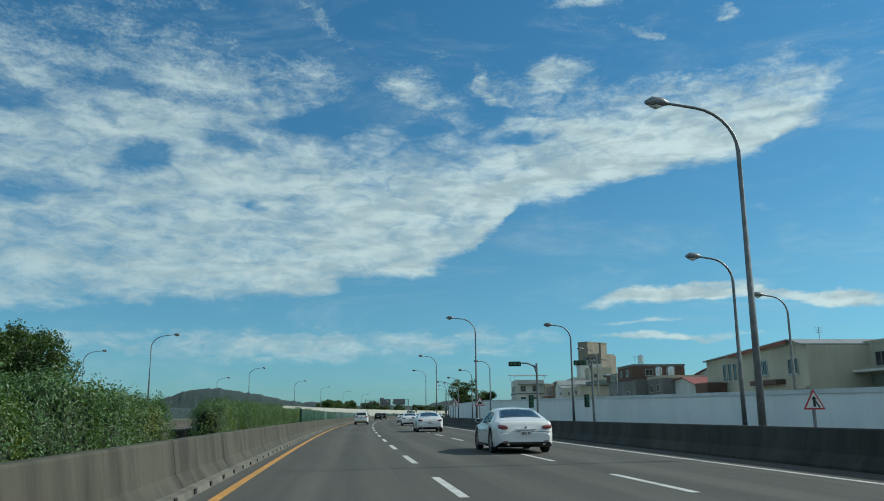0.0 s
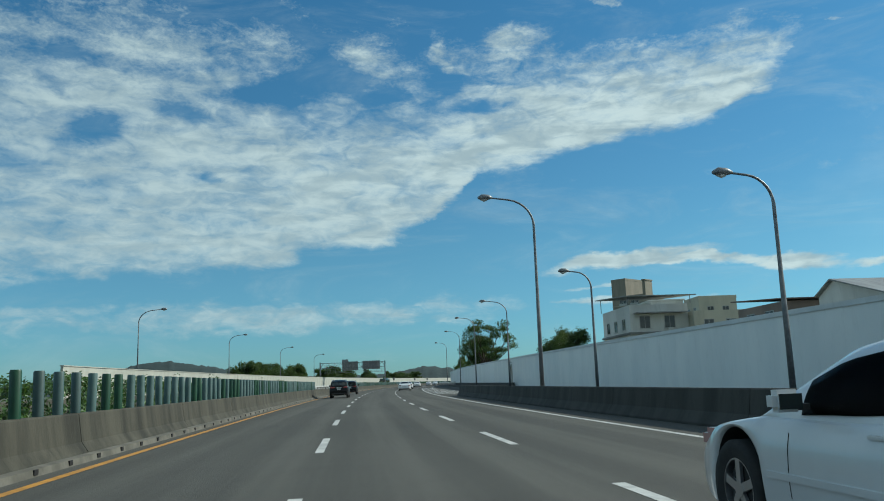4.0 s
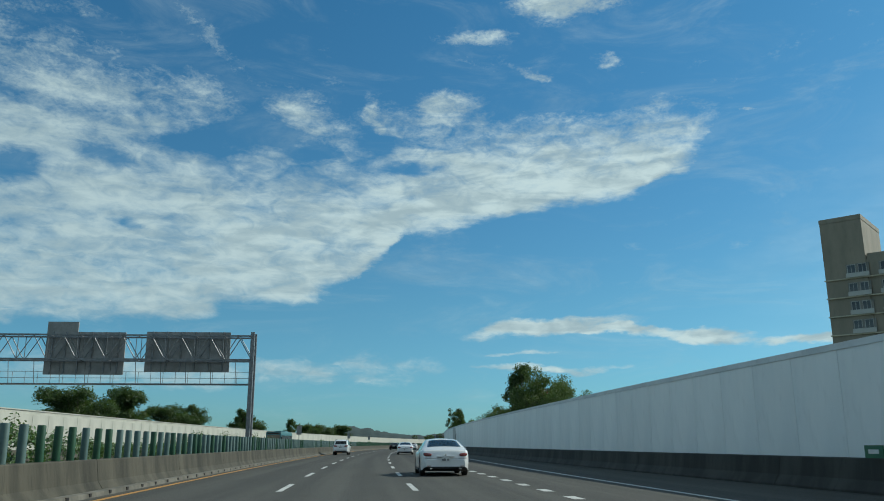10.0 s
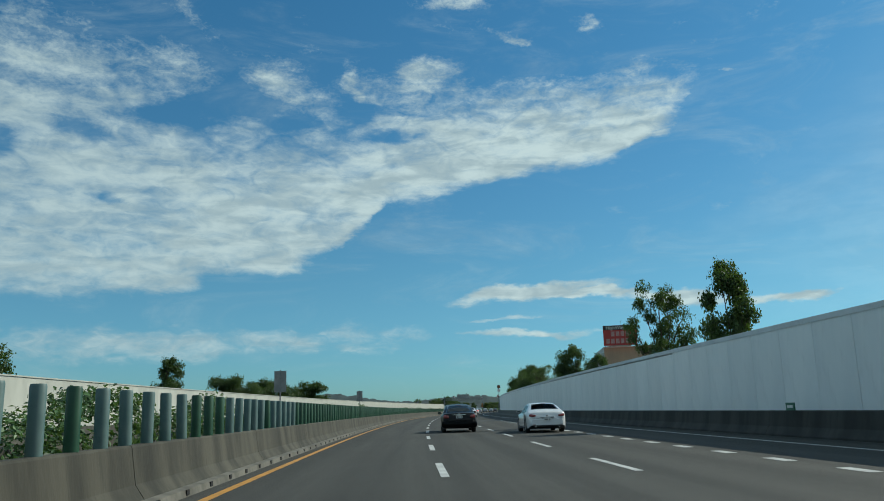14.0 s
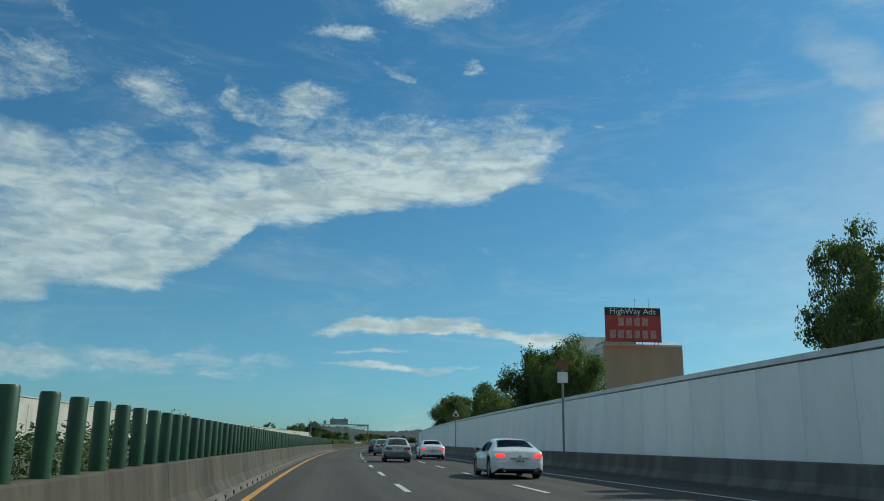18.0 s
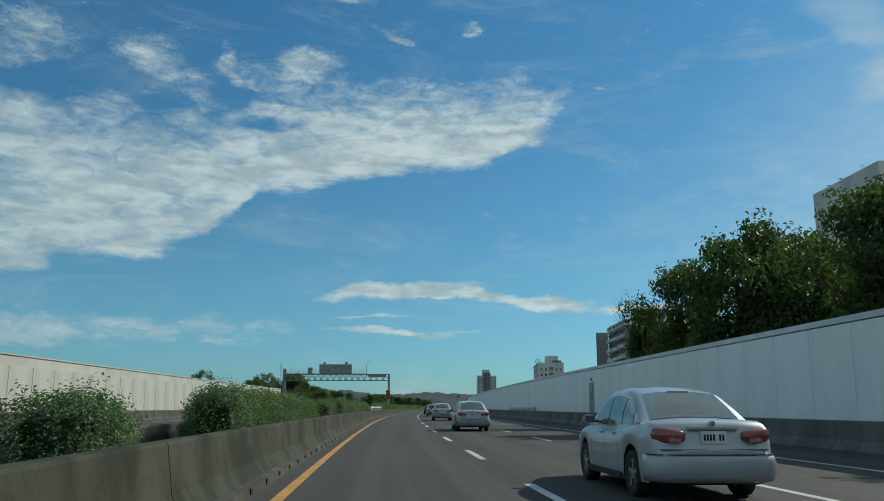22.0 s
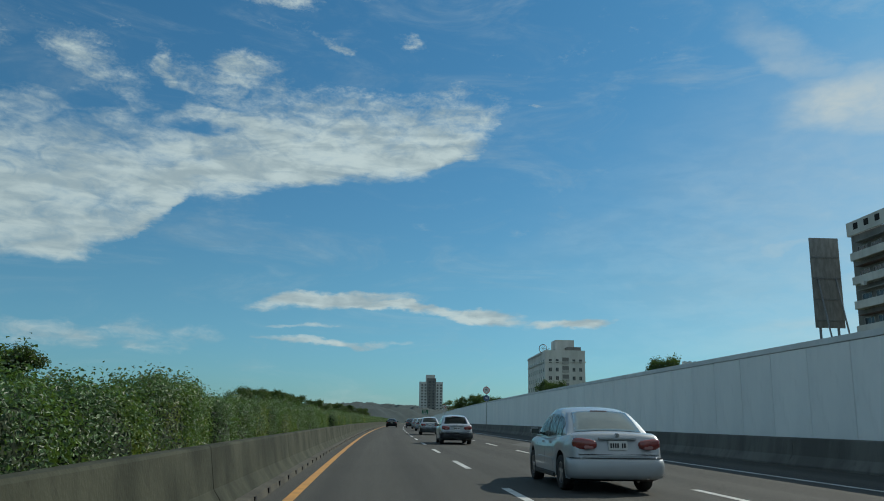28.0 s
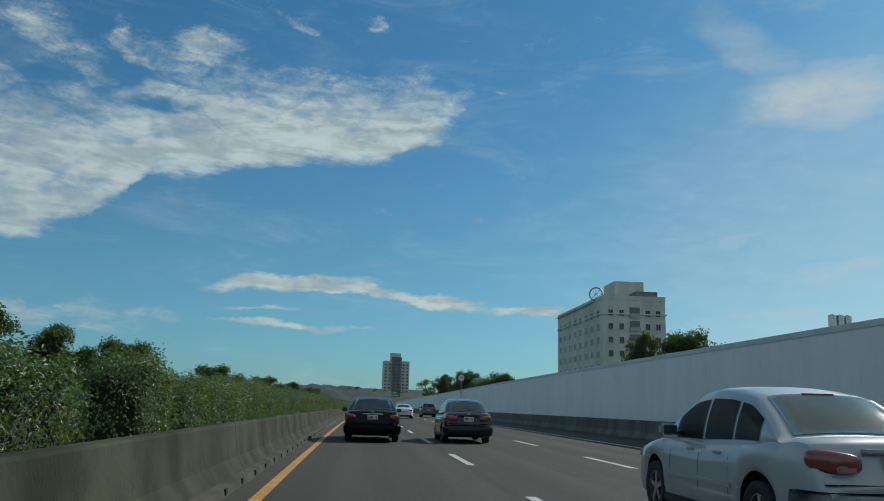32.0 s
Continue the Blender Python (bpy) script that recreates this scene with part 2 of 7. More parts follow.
# ---------------------------------------------------------------- materials
def mat(name, color, rough=0.8, metal=0.0, color2=None, scale=3.0, bump=0.0, bump_scale=40.0, spec=0.5, stretch=(1, 1, 1), grime=0.0, vary=0.0, lo=0.35, hi=0.65, coat=0.0):
    """Two tones of noise, a second layer of dark grime, a shade that varies from object to object, and relief."""
    m = bpy.data.materials.new(name)
    m.use_nodes = True
    t = m.node_tree
    b = t.nodes["Principled BSDF"]
    b.inputs["Roughness"].default_value, b.inputs["Metallic"].default_value = rough, metal
    b.inputs["Specular IOR Level"].default_value = spec
    b.inputs["Coat Weight"].default_value = coat
    b.inputs["Coat Roughness"].default_value = 0.06
    b.inputs["Base Color"].default_value = (*color, 1)
    co = t.nodes.new("ShaderNodeTexCoord")
    mp = t.nodes.new("ShaderNodeMapping")
    mp.inputs["Scale"].default_value = stretch
    t.links.new(co.outputs["Object"], mp.inputs[0])
    out = None
    if color2:
        fac = ramp(noise_node(mp.outputs[0], scale, 6.0, tree=t), lo, hi, tree=t)
        out = mix_color(fac, color, color2, tree=t)
    if grime:
        g = ramp(noise_node(mp.outputs[0], scale * 5.3, 8.0, 0.65, tree=t), 0.5, 0.78, tree=t, to1=grime)
        out = mix_color(g, out if out else color, tuple(c * 0.35 for c in color), tree=t)
    if vary:
        oi = t.nodes.new("ShaderNodeObjectInfo")
        k = ramp(oi.outputs["Random"], 0, 1, tree=t, smooth=False, to0=1 - vary, to1=1 + vary)
        hs = t.nodes.new("ShaderNodeHueSaturation")
        t.links.new(k, hs.inputs["Value"])
        if out:
            t.links.new(out, hs.inputs["Color"])
        else:
            hs.inputs["Color"].default_value = (*color, 1)
        out = hs.outputs[0]
    if out:
        t.links.new(out, b.inputs["Base Color"])
    if bump:
        bp = t.nodes.new("ShaderNodeBump")
        bp.inputs["Strength"].default_value = bump
        bp.inputs["Distance"].default_value = 0.02
        t.links.new(noise_node(mp.outputs[0], bump_scale, 4.0, tree=t), bp.inputs["Height"])
        t.links.new(bp.outputs["Normal"], b.inputs["Normal"])
    return m


def leaf_mat(name, dark, light, yellow=None):
    m = bpy.data.materials.new(name)
    m.use_nodes = True
    t = m.node_tree
    b = t.nodes["Principled BSDF"]
    geo = t.nodes.new("ShaderNodeNewGeometry")
    c = mix_color(geo.outputs["Random Per Island"], dark, light, tree=t)
    if yellow:
        co = t.nodes.new("ShaderNodeTexCoord")
        oi = t.nodes.new("ShaderNodeObjectInfo")
        pick = ramp(math_node('ADD', noise_node(co.outputs["Object"], 0.9, 2.0, tree=t), math_node('MULTIPLY', oi.outputs["Random"], 0.5, tree=t), tree=t), 0.86, 1.08, tree=t)
        c = mix_color(pick, c, yellow, tree=t)
    t.links.new(c, b.inputs["Base Color"])
    b.inputs["Roughness"].default_value = 0.5
    b.inputs["Specular IOR Level"].default_value = 0.5
    tr = t.nodes.new("ShaderNodeBsdfTranslucent")
    t.links.new(mix_color(0.35, c, (0.25, 0.4, 0.03), tree=t), tr.inputs[0])
    mx = t.nodes.new("ShaderNodeMixShader")
    mx.inputs[0].default_value = 0.3
    t.links.new(b.outputs[0], mx.inputs[1])
    t.links.new(tr.outputs[0], mx.inputs[2])
    t.links.new(mx.outputs[0], t.nodes["Material Output"].inputs[0])
    return m


M_ASPHALT = mat("asphalt", (0.052, 0.052, 0.046), 0.88, spec=0.3, color2=(0.064, 0.063, 0.056), scale=0.12, stretch=(1, 1, 1), bump=0.5, bump_scale=70, grime=0.25)


def lane_wear(m):
    """Paler wheel tracks and long streaks, laid out by the distances along and across the road."""
    t = m.node_tree
    b = t.nodes["Principled BSDF"]
    at_ = t.nodes.new("ShaderNodeAttribute")
    at_.attribute_name = "lane_place"
    sep = t.nodes.new("ShaderNodeSeparateXYZ")
    t.links.new(at_.outputs["Vector"], sep.inputs[0])
    wave = math_node('SINE', math_node('MULTIPLY', sep.outputs[1], 2 * math.pi / 1.8, tree=t), tree=t)
    mp = t.nodes.new("ShaderNodeMapping")
    mp.inputs["Scale"].default_value = (0.03, 1.6, 1)
    t.links.new(at_.outputs["Vector"], mp.inputs[0])
    streak = noise_node(mp.outputs[0], 1.0, 6.0, 0.6, tree=t)
    fac = ramp(math_node('ADD', math_node('MULTIPLY', wave, 0.1, tree=t), streak, tree=t), 0.3, 0.75, tree=t)
    src = b.inputs["Base Color"].links[0].from_socket
    col = mix_color(0.55, src, mix_color(fac, (0.036, 0.036, 0.033), (0.074, 0.073, 0.065), tree=t), tree=t)
    # the older, paler surface ends beyond the slip road
    old = ramp(sep.outputs[0], 240.0, 430.0, tree=t, to0=1.45, to1=1.0)
    hs = t.nodes.new("ShaderNodeHueSaturation")
    t.links.new(old, hs.inputs["Value"])
    t.links.new(col, hs.inputs["Color"])
    t.links.new(hs.outputs[0], b.inputs["Base Color"])


lane_wear(M_ASPHALT)
M_EARTH = mat("earth", (0.1, 0.1, 0.06), 0.95, color2=(0.05, 0.08, 0.035), scale=0.05, grime=0.4)
M_LINE = mat("white_paint", (0.56, 0.56, 0.53), 0.6, color2=(0.4, 0.4, 0.38), scale=2.5, grime=0.5)
M_YELLOW = mat("yellow_paint", (0.56, 0.27, 0.04), 0.6, color2=(0.4, 0.2, 0.04), scale=2.5, grime=0.35)
M_CONC = mat("concrete", (0.074, 0.07, 0.052), 0.9, color2=(0.022, 0.022, 0.016), scale=1.3, bump=0.35, bump_scale=25, grime=0.8, stretch=(1, 1, 0.16), lo=0.3, hi=0.72)
# stained concrete, with the shade on the right-hand barriers put into its colour
M_CONC_SHADE = mat("shade_darkened_concrete", (0.06, 0.058, 0.05), 0.9, color2=(0.032, 0.031, 0.027), scale=1.1, bump=0.3, bump_scale=25, grime=0.6, stretch=(1, 1, 0.16))
M_CONC_MOSS = mat("mossy_concrete", (0.056, 0.061, 0.042), 0.92, spec=0.25, color2=(0.017, 0.021, 0.013), scale=0.9, bump=0.4, bump_scale=25, grime=0.7, stretch=(1, 1, 0.7), lo=0.32, hi=0.68)
M_CONC_MID = mat("grey_concrete", (0.15, 0.147, 0.13), 0.9, color2=(0.09, 0.088, 0.078), scale=0.9, bump=0.3, bump_scale=25, grime=0.5, stretch=(1, 1, 0.25))
M_KERB = mat("pale_concrete", (0.15, 0.143, 0.12), 0.9, color2=(0.085, 0.082, 0.068), scale=1.5, grime=0.5)
M_DARK = mat("dark_gap", (0.012, 0.012, 0.012), 0.95)
M_WALL = mat("white_panel", (0.86, 0.87, 0.85), 0.55, color2=(0.79, 0.81, 0.8), scale=0.6, stretch=(1, 1, 0.35), grime=0.12, vary=0.035)
# cream, set darker than M_WALL because the sun falls on this wall
M_WALL_SUN = mat("sunlit_cream_panel", (0.44, 0.44, 0.385), 0.6, color2=(0.36, 0.36, 0.315), scale=0.5, stretch=(1, 1, 0.3), grime=0.25)
M_WALL_OLD = mat("weathered_panel", (0.56, 0.56, 0.53), 0.6, color2=(0.4, 0.4, 0.385), scale=0.8, stretch=(1, 1, 0.25), grime=0.4)
M_CAP = mat("wall_cap", (0.66, 0.68, 0.68), 0.5, color2=(0.56, 0.58, 0.58), scale=0.7, grime=0.2)
M_STEEL = mat("galvanised_steel", (0.23, 0.24, 0.25), 0.5, 0.5, color2=(0.16, 0.17, 0.18), scale=5)
M_PALE_STEEL = mat("pale_painted_steel", (0.55, 0.55, 0.52), 0.5, 0.1, color2=(0.42, 0.42, 0.4), scale=2.0, grime=0.5)
M_SIGNBACK = mat("sign_back", (0.3, 0.305, 0.3), 0.6, 0.1, color2=(0.22, 0.225, 0.22), scale=1.5, grime=0.4)
M_GREEN = mat("green_post", (0.007, 0.046, 0.022), 0.45, color2=(0.012, 0.064, 0.03), scale=2.5, grime=0.3, vary=0.2)
M_GREYPOST = mat("faded_post", (0.05, 0.10, 0.095), 0.5, color2=(0.075, 0.125, 0.12), scale=2.5, grime=0.3, vary=0.3)
M_HEDGE = leaf_mat("hedge_leaf", (0.012, 0.036, 0.014), (0.11, 0.21, 0.075), (0.2, 0.23, 0.045))
# near-black green that paints the shade inside the shrubs
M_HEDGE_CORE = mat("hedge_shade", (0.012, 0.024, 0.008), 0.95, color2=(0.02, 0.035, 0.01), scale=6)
M_TREE = leaf_mat("tree_leaf", (0.014, 0.034, 0.009), (0.058, 0.105, 0.026))
M_TREE_PALE = leaf_mat("pale_tree_leaf", (0.05, 0.085, 0.025), (0.11, 0.16, 0.05))
M_BARK = mat("bark", (0.09, 0.07, 0.05), 0.95, color2=(0.05, 0.04, 0.03), scale=6, bump=0.6, bump_scale=25)
# the blue in this green paints distance haze over the woods
M_HILL = mat("hazy_wooded_hill", (0.016, 0.034, 0.034), 0.95, color2=(0.026, 0.046, 0.046), scale=0.05, grime=0.5)


# ---------------------------------------------------------------- mesh helpers
def mesh_ob(name, verts, faces, material, parent=None, label="", smooth=False):
    me = bpy.data.meshes.new(name)
    me.from_pydata([tuple(v) for v in verts], [], faces)
    me.update()
    if material:
        me.materials.append(material)
    if smooth:
        for p in me.polygons:
            p.use_smooth = True
    ob = new(name, me)
    if parent:
        ob.parent = parent
    if label:
        ob["label"] = label
    return ob


def bm_mesh(name, bm, material, smooth=False, sharp=None):
    me = bpy.data.meshes.new(name)
    bm.normal_update()
    bm.to_mesh(me)
    bm.free()
    for m in (material if isinstance(material, (list, tuple)) else [material]):
        me.materials.append(m)
    if smooth:
        for p in me.polygons:
            p.use_smooth = True
        if sharp:
            me.set_sharp_from_angle(angle=radians(sharp))
    return me


def part(name, bm, material, parent, label="", smooth=False, sharp=None):
    ob = new(name, bm_mesh(name, bm, material, smooth, sharp))
    ob.parent = parent
    if label:
        ob["label"] = label
    return ob


def part_of(name, me, parent, m=None, label=""):
    """One more object on a shared mesh, under a thing."""
    ob = new(name, me)
    ob.parent = parent
    if m is not None:
        ob.matrix_basis = m
    if label:
        ob["label"] = label
    return ob


def thing(name, m, label, category, group="", kind=""):
    ob = new(name)
    ob.empty_display_size = 0.1
    ob.matrix_world = m
    return tagged(ob, label, category, group, kind)


def absorb(bm, own):
    me = bpy.data.meshes.new("tmp")
    own.to_mesh(me)
    own.free()
    bm.from_mesh(me)
    bpy.data.meshes.remove(me)
    return bm


def box(x0, y0, z0, x1, y1, z1, bm=None, bevel=0.0, m=None):
    own = bmesh.new()
    bmesh.ops.create_cube(own, size=1, matrix=Matrix.LocRotScale(((x0 + x1) / 2, (y0 + y1) / 2, (z0 + z1) / 2), None,
                                                                 (x1 - x0, y1 - y0, z1 - z0)))
    if bevel:
        bmesh.ops.bevel(own, geom=own.edges[:], offset=bevel, segments=2, affect='EDGES')
    if m is not None:
        own.transform(m)
    return own if bm is None else absorb(bm, own)


def rod(a, b, r, bm=None, r2=None, sides=10):
    """A round bar from a to b."""
    a, b = Vector(a), Vector(b)
    own = bmesh.new()
    bmesh.ops.create_cone(own, cap_ends=True, segments=sides, radius1=r, radius2=r if r2 is None else r2, depth=(b - a).length)
    own.transform(Matrix.Translation((a + b) / 2) @ (b - a).to_track_quat('Z', 'Y').to_matrix().to_4x4())
    return own if bm is None else absorb(bm, own)


def pipe(points, radii, sides=10, bm=None):
    """A tube through points with a radius at each."""
    own = bmesh.new()
    rings = []
    pts = [Vector(p) for p in points]
    for i, p in enumerate(pts):
        t = (pts[min(i + 1, len(pts) - 1)] - pts[max(i - 1, 0)]).normalized()
        q = t.to_track_quat('Z', 'Y')
        rings.append([own.verts.new(p + q @ Vector((math.cos(a) * radii[i], math.sin(a) * radii[i], 0))) for a in [2 * math.pi * k / sides for k in range(sides)]])
    for r0, r1 in zip(rings, rings[1:]):
        for k in range(sides):
            own.faces.new((r0[k], r0[(k + 1) % sides], r1[(k + 1) % sides], r1[k]))
    own.faces.new(rings[0][::-1])
    own.faces.new(rings[-1])
    return own if bm is None else absorb(bm, own)


def poly(points, bm=None, thick=0.0, axis=(0, 0, 1)):
    """A flat plate from an outline."""
    own = bmesh.new()
    f = own.faces.new([own.verts.new(p) for p in points])
    if thick:
        r = bmesh.ops.extrude_face_region(own, geom=[f])
        bmesh.ops.translate(own, verts=[v for v in r["geom"] if isinstance(v, bmesh.types.BMVert)], vec=Vector(axis) * thick)
        bmesh.ops.recalc_face_normals(own, faces=own.faces[:])
    return own if bm is None else absorb(bm, own)


def sweep(name, s0, s1, profile, material, step=4.0, parent=None, label="", closed=True, off=None, top=None, smooth=False):
    """A profile of (d, z) pairs carried along the road from s0 to s1; off(s) moves it sideways, top(s, z) sets its heights."""
    n = max(1, int(math.ceil((s1 - s0) / step)))
    k = len(profile)
    vs, fs = [], []
    for i in range(n + 1):
        s = s0 + (s1 - s0) * i / n
        o = off(s) if off else 0.0
        for d, z in profile:
            vs.append(P(s, d + o, top(s, z) if top else z))
    m = k if closed else k - 1
    for i in range(n):
        for j in range(m):
            a, b = i * k + j, i * k + (j + 1) % k
            fs.append((a, a + k, b + k, b))
    if closed:
        fs.append(tuple(range(k)))
        fs.append(tuple(range(n * k + k - 1, n * k - 1, -1)))
    return mesh_ob(name, vs, fs, material, parent, label, smooth)


def ribbon(name, s0, s1, d0, d1, z, material, parent=None, step=4.0, off=None):
    return sweep(name, s0, s1, [(d0, z), (d1, z)], material, step, parent, closed=False, off=off)


def stripe(name, corners, z, material, parent):
    """A painted patch from (s, d) corners."""
    return mesh_ob(name, [P(s, d, z) for s, d in corners], [tuple(range(len(corners)))], material, parent)


# ---------------------------------------------------------------- ground and road
gs = [-400, -200, -100] + list(range(-50, 1500, 25)) + [1600, 1800, 2100, 2600, 3200, 3800, 4500]
gd = [-900, -500, -250, -120, -60, -30, -12, 0, 12, 30, 60, 120, 250, 500, 1000]
gv = [P(s, d, -0.06) for s in gs for d in gd]
gf = [(i * len(gd) + j, i * len(gd) + j + 1, (i + 1) * len(gd) + j + 1, (i + 1) * len(gd) + j) for i in range(len(gs) - 1) for j in range(len(gd) - 1)]
tagged(mesh_ob("ground", gv, gf, M_EARTH), "dry grassy earth beside the motorway", "ground", kind="structure")
road_ob = tagged(ribbon("road", -60, 1900, 0.9, -26, 0.0, M_ASPHALT), "worn grey asphalt motorway carriageway", "road", kind="structure")


def lane_places(ob, s0, s1, d0, d1):
    """Stores for each vertex how far along and across the road it lies."""
    n = len(ob.data.vertices) // 2
    at_ = ob.data.attributes.new("lane_place", 'FLOAT_VECTOR', 'POINT')
    for i in range(2 * n):
        at_.data[i].vector = (s0 + (s1 - s0) * (i // 2) / (n - 1), (d0, d1)[i % 2], 0)


lane_places(road_ob, -60, 1900, 0.9, -26)
road_far = tagged(ribbon("road_opposite", -60, 1900, 19, 2.6, 0.0, M_ASPHALT), "worn grey asphalt carriageway beyond the median", "road", kind="structure")
lane_places(road_far, -60, 1900, 19, 2.6)

DASH0 = 6.56
M_JOINT = mat("expansion_joint", (0.13, 0.13, 0.124), 0.8, color2=(0.19, 0.19, 0.18), scale=2, grime=0.5)
M_PATCH = mat("worn_patch", (0.072, 0.073, 0.067), 0.88, color2=(0.055, 0.056, 0.053), scale=0.8, grime=0.3)


def road_marks():
    ribbon("yellow_line", -60, 1700, 0.075, -0.09, 0.004, M_YELLOW, road_ob)
    ribbon("edge_line", -60, 262, 0.08, -0.08, 0.004, M_LINE, road_ob, off=lambda s: float(np.interp(s, [-60, 200, 262], [-10.9, -10.85, -11.6])))
    ribbon("edge_line", 262, 1700, 0.08, -0.08, 0.004, M_LINE, road_ob, off=lambda s: float(np.interp(s, [262, 300, 330, 520, 600, 2000], [-13.4, -13.9, -13.9, -13.9, -10.95, -10.95])))
    starts = [97.3 - 8.65 * k for k in range(16)] + [107.3 + 9.93 * k for k in range(10)] + [DASH0 + 10 * k for k in range(20, 120)]
    for d in (-3.7, -7.3):
        for s in starts:
            ribbon("lane_dash", s, s + 4, d + 0.08, d - 0.08, 0.004, M_LINE, road_ob)
    for k in range(78):
        s = 290 + 3.05 * k
        ribbon("merge_dash", s, s + 1.1, -10.58, -10.86, 0.004, M_LINE, road_ob)
    for d in (6.4, 10.1, 13.8):
        for k in range(-4, 110):
            if d != 6.4:
                ribbon("lane_dash", 2 + 10 * k, 6 + 10 * k, d + 0.08, d - 0.08, 0.004, M_LINE, road_far)
    ribbon("edge_line", -60, 1700, 4.4, 4.25, 0.004, M_YELLOW, road_far)
    ribbon("edge_line", -60, 1700, 17.2, 17.05, 0.004, M_LINE, road_far)
    # striped gore where the slip road joins
    ramp_d = lambda s: float(np.interp(s, [190, 240, 247, 262, 300], [-15.1, -14.92, -14.6, -14.0, -12.3]))
    main_d = lambda s: float(np.interp(s, [190, 262, 300], [-10.95, -11.5, -11.9]))
    ribbon("gore_edge", 190, 300, 0.1, -0.1, 0.004, M_LINE, road_ob, off=ramp_d)
    ribbon("gore_edge", 262, 300, 0.08, -0.08, 0.004, M_LINE, road_ob, off=main_d)
    for k in range(40):
        s = 203 + 2.4 * k
        a, b = main_d(s) - 0.2, ramp_d(s) + 0.12
        if a - b > 0.5:
            c = a + (b - a) * 0.68
            back = (a - c) * 1.0
            mesh_ob("gore_stripe", [P(s, a, 0.004), P(s + 0.75, a, 0.004), P(s + 0.75 - back, c, 0.004), P(s - back, c, 0.004), P(s + 0.75 - back + (c - b), b, 0.004), P(s - back + (c - b), b, 0.004)],
                    [(0, 1, 2, 3), (3, 2, 4, 5)], M_LINE, road_ob)
    for s in (218.5, 790.8, 757.5, 248.0):
        ribbon("expansion_joint", s, s + 0.35, 0.5, -13.5, 0.003, M_JOINT, road_ob)
    rnd = random.Random(5)
    for s in (741, 752, 764, 655, 432, 120, 300, 520, 905):
        w = rnd.uniform(1.2, 2.4)
        stripe("repair_patch", [(s, -8.6), (s + rnd.uniform(3, 8), -8.4), (s + 8.5, -8.6 - w), (s + 0.6, -8.8 - w)], 0.003, M_PATCH, road_ob)


road_marks()

# ---------------------------------------------------------------- median barrier in cast lengths
JERSEY = [(0.0, 0.0), (0.0, 0.06), (0.17, 0.32), (0.24, 0.82), (0.26, 0.85), (0.42, 0.85), (0.44, 0.82), (0.5, 0.32), (0.66, 0.06), (0.66, 0.0)]


def barrier_run(name, label, s0, s1, face, sign, length=9.0, off=None, material=M_CONC):
    run = thing(name, Matrix(), label, "barrier", kind="structure")
    k = 0
    while s0 + k * length < s1 - 1:
        a, b = s0 + k * length, min(s0 + (k + 1) * length, s1)
        sweep("barrier_segment", a + 0.012, b - 0.012, [(face + sign * d, z) for d, z in JERSEY], material, 3.0, run, off=off)
        k += 1
    return run


barrier_run("median_barrier_1", "stained grey concrete median barrier", -60, 687, 0.55, 1)
barrier_run("median_barrier_2", "dark mossy concrete median barrier below the hedge", 687, 1250, 0.55, 1, material=M_CONC_MOSS)
barrier_run("median_barrier_opposite", "grey concrete barrier of the far carriageway", -60, 1100, 2.75, 1, 18.0)
# pale kerb with dark drain slots at its foot
for n_, a_, b_, m_, l_ in ((1, -60, 687, M_KERB, "pale concrete kerb below the median barrier"), (2, 687, 1250, M_CONC, "stained dark concrete kerb below the median barrier")):
    tagged(sweep("drain_kerb_%d" % n_, a_, b_, [(0.40, 0.0), (0.42, 0.11), (0.56, 0.13), (0.56, 0.0)], m_), l_, "kerb", kind="structure")
slots = bmesh.new()
for k in range(700):
    box(-0.012, -0.08, 0.025, 0.02, 0.08, 0.105, slots, m=at(-30 + 1.5 * k, 0.412))
tagged(new("drain_slots", bm_mesh("drain_slots", slots, M_DARK)), "small dark drain slots in the kerb", "drain", kind="stuff")


def wall_d(s):
    return float(np.interp(s, [-60, 200, 287, 350, 470, 610, 1400], [-20, -20, -20, -18.5, -16.3, -14.8, -14.8]))


def wall_top(s):
    return float(np.interp(s, [-60, 20, 70, 124, 220, 287, 610, 1400], [1.6, 1.9, 2.5, 3.2, 3.5, 3.85, 3.8, 3.7]))


barrier_run("edge_barrier", "stained grey concrete edge barrier, coloured darker for shade", -60, 191, -12.2, -1, material=M_CONC_SHADE)
barrier_run("wall_barrier_1", "stained grey concrete barrier below the noise wall, coloured darker for shade", 206, 542, 0.8, -1, 12.0, off=wall_d, material=M_CONC_SHADE)
barrier_run("wall_barrier_2", "grey concrete barrier below the noise wall", 542, 1400, 0.8, -1, 12.0, off=wall_d, material=M_CONC_MID)

# ---------------------------------------------------------------- noise walls
wall = tagged(sweep("noise_wall", -60, 225, [(0, 0), (0, 1), (-0.2, 1), (-0.2, 0)], M_WALL, off=wall_d, top=lambda s, z: wall_top(s) if z > 0.5 else 0.0), "white smooth noise wall beside the slip road", "wall", kind="structure")
wall_b = tagged(sweep("noise_wall_panelled", 225, 1400, [(-0.12, 0), (-0.12, 1), (-0.25, 1), (-0.25, 0)], M_WALL_OLD, off=wall_d, top=lambda s, z: wall_top(s) - 0.02 if z > 0.5 else 0.0), "white panelled noise wall beside the motorway", "wall", kind="structure")
for w_, a, b in ((wall, -60, 225), (wall_b, 225, 1400)):
    sweep("wall_cap", a, b, [(0.05, -0.13), (0.05, 0.05), (-0.3, 0.05), (-0.3, -0.13)], M_CAP, 4.0, w_, off=wall_d, top=lambda s, z: wall_top(s) + z)
PANEL = 2.4


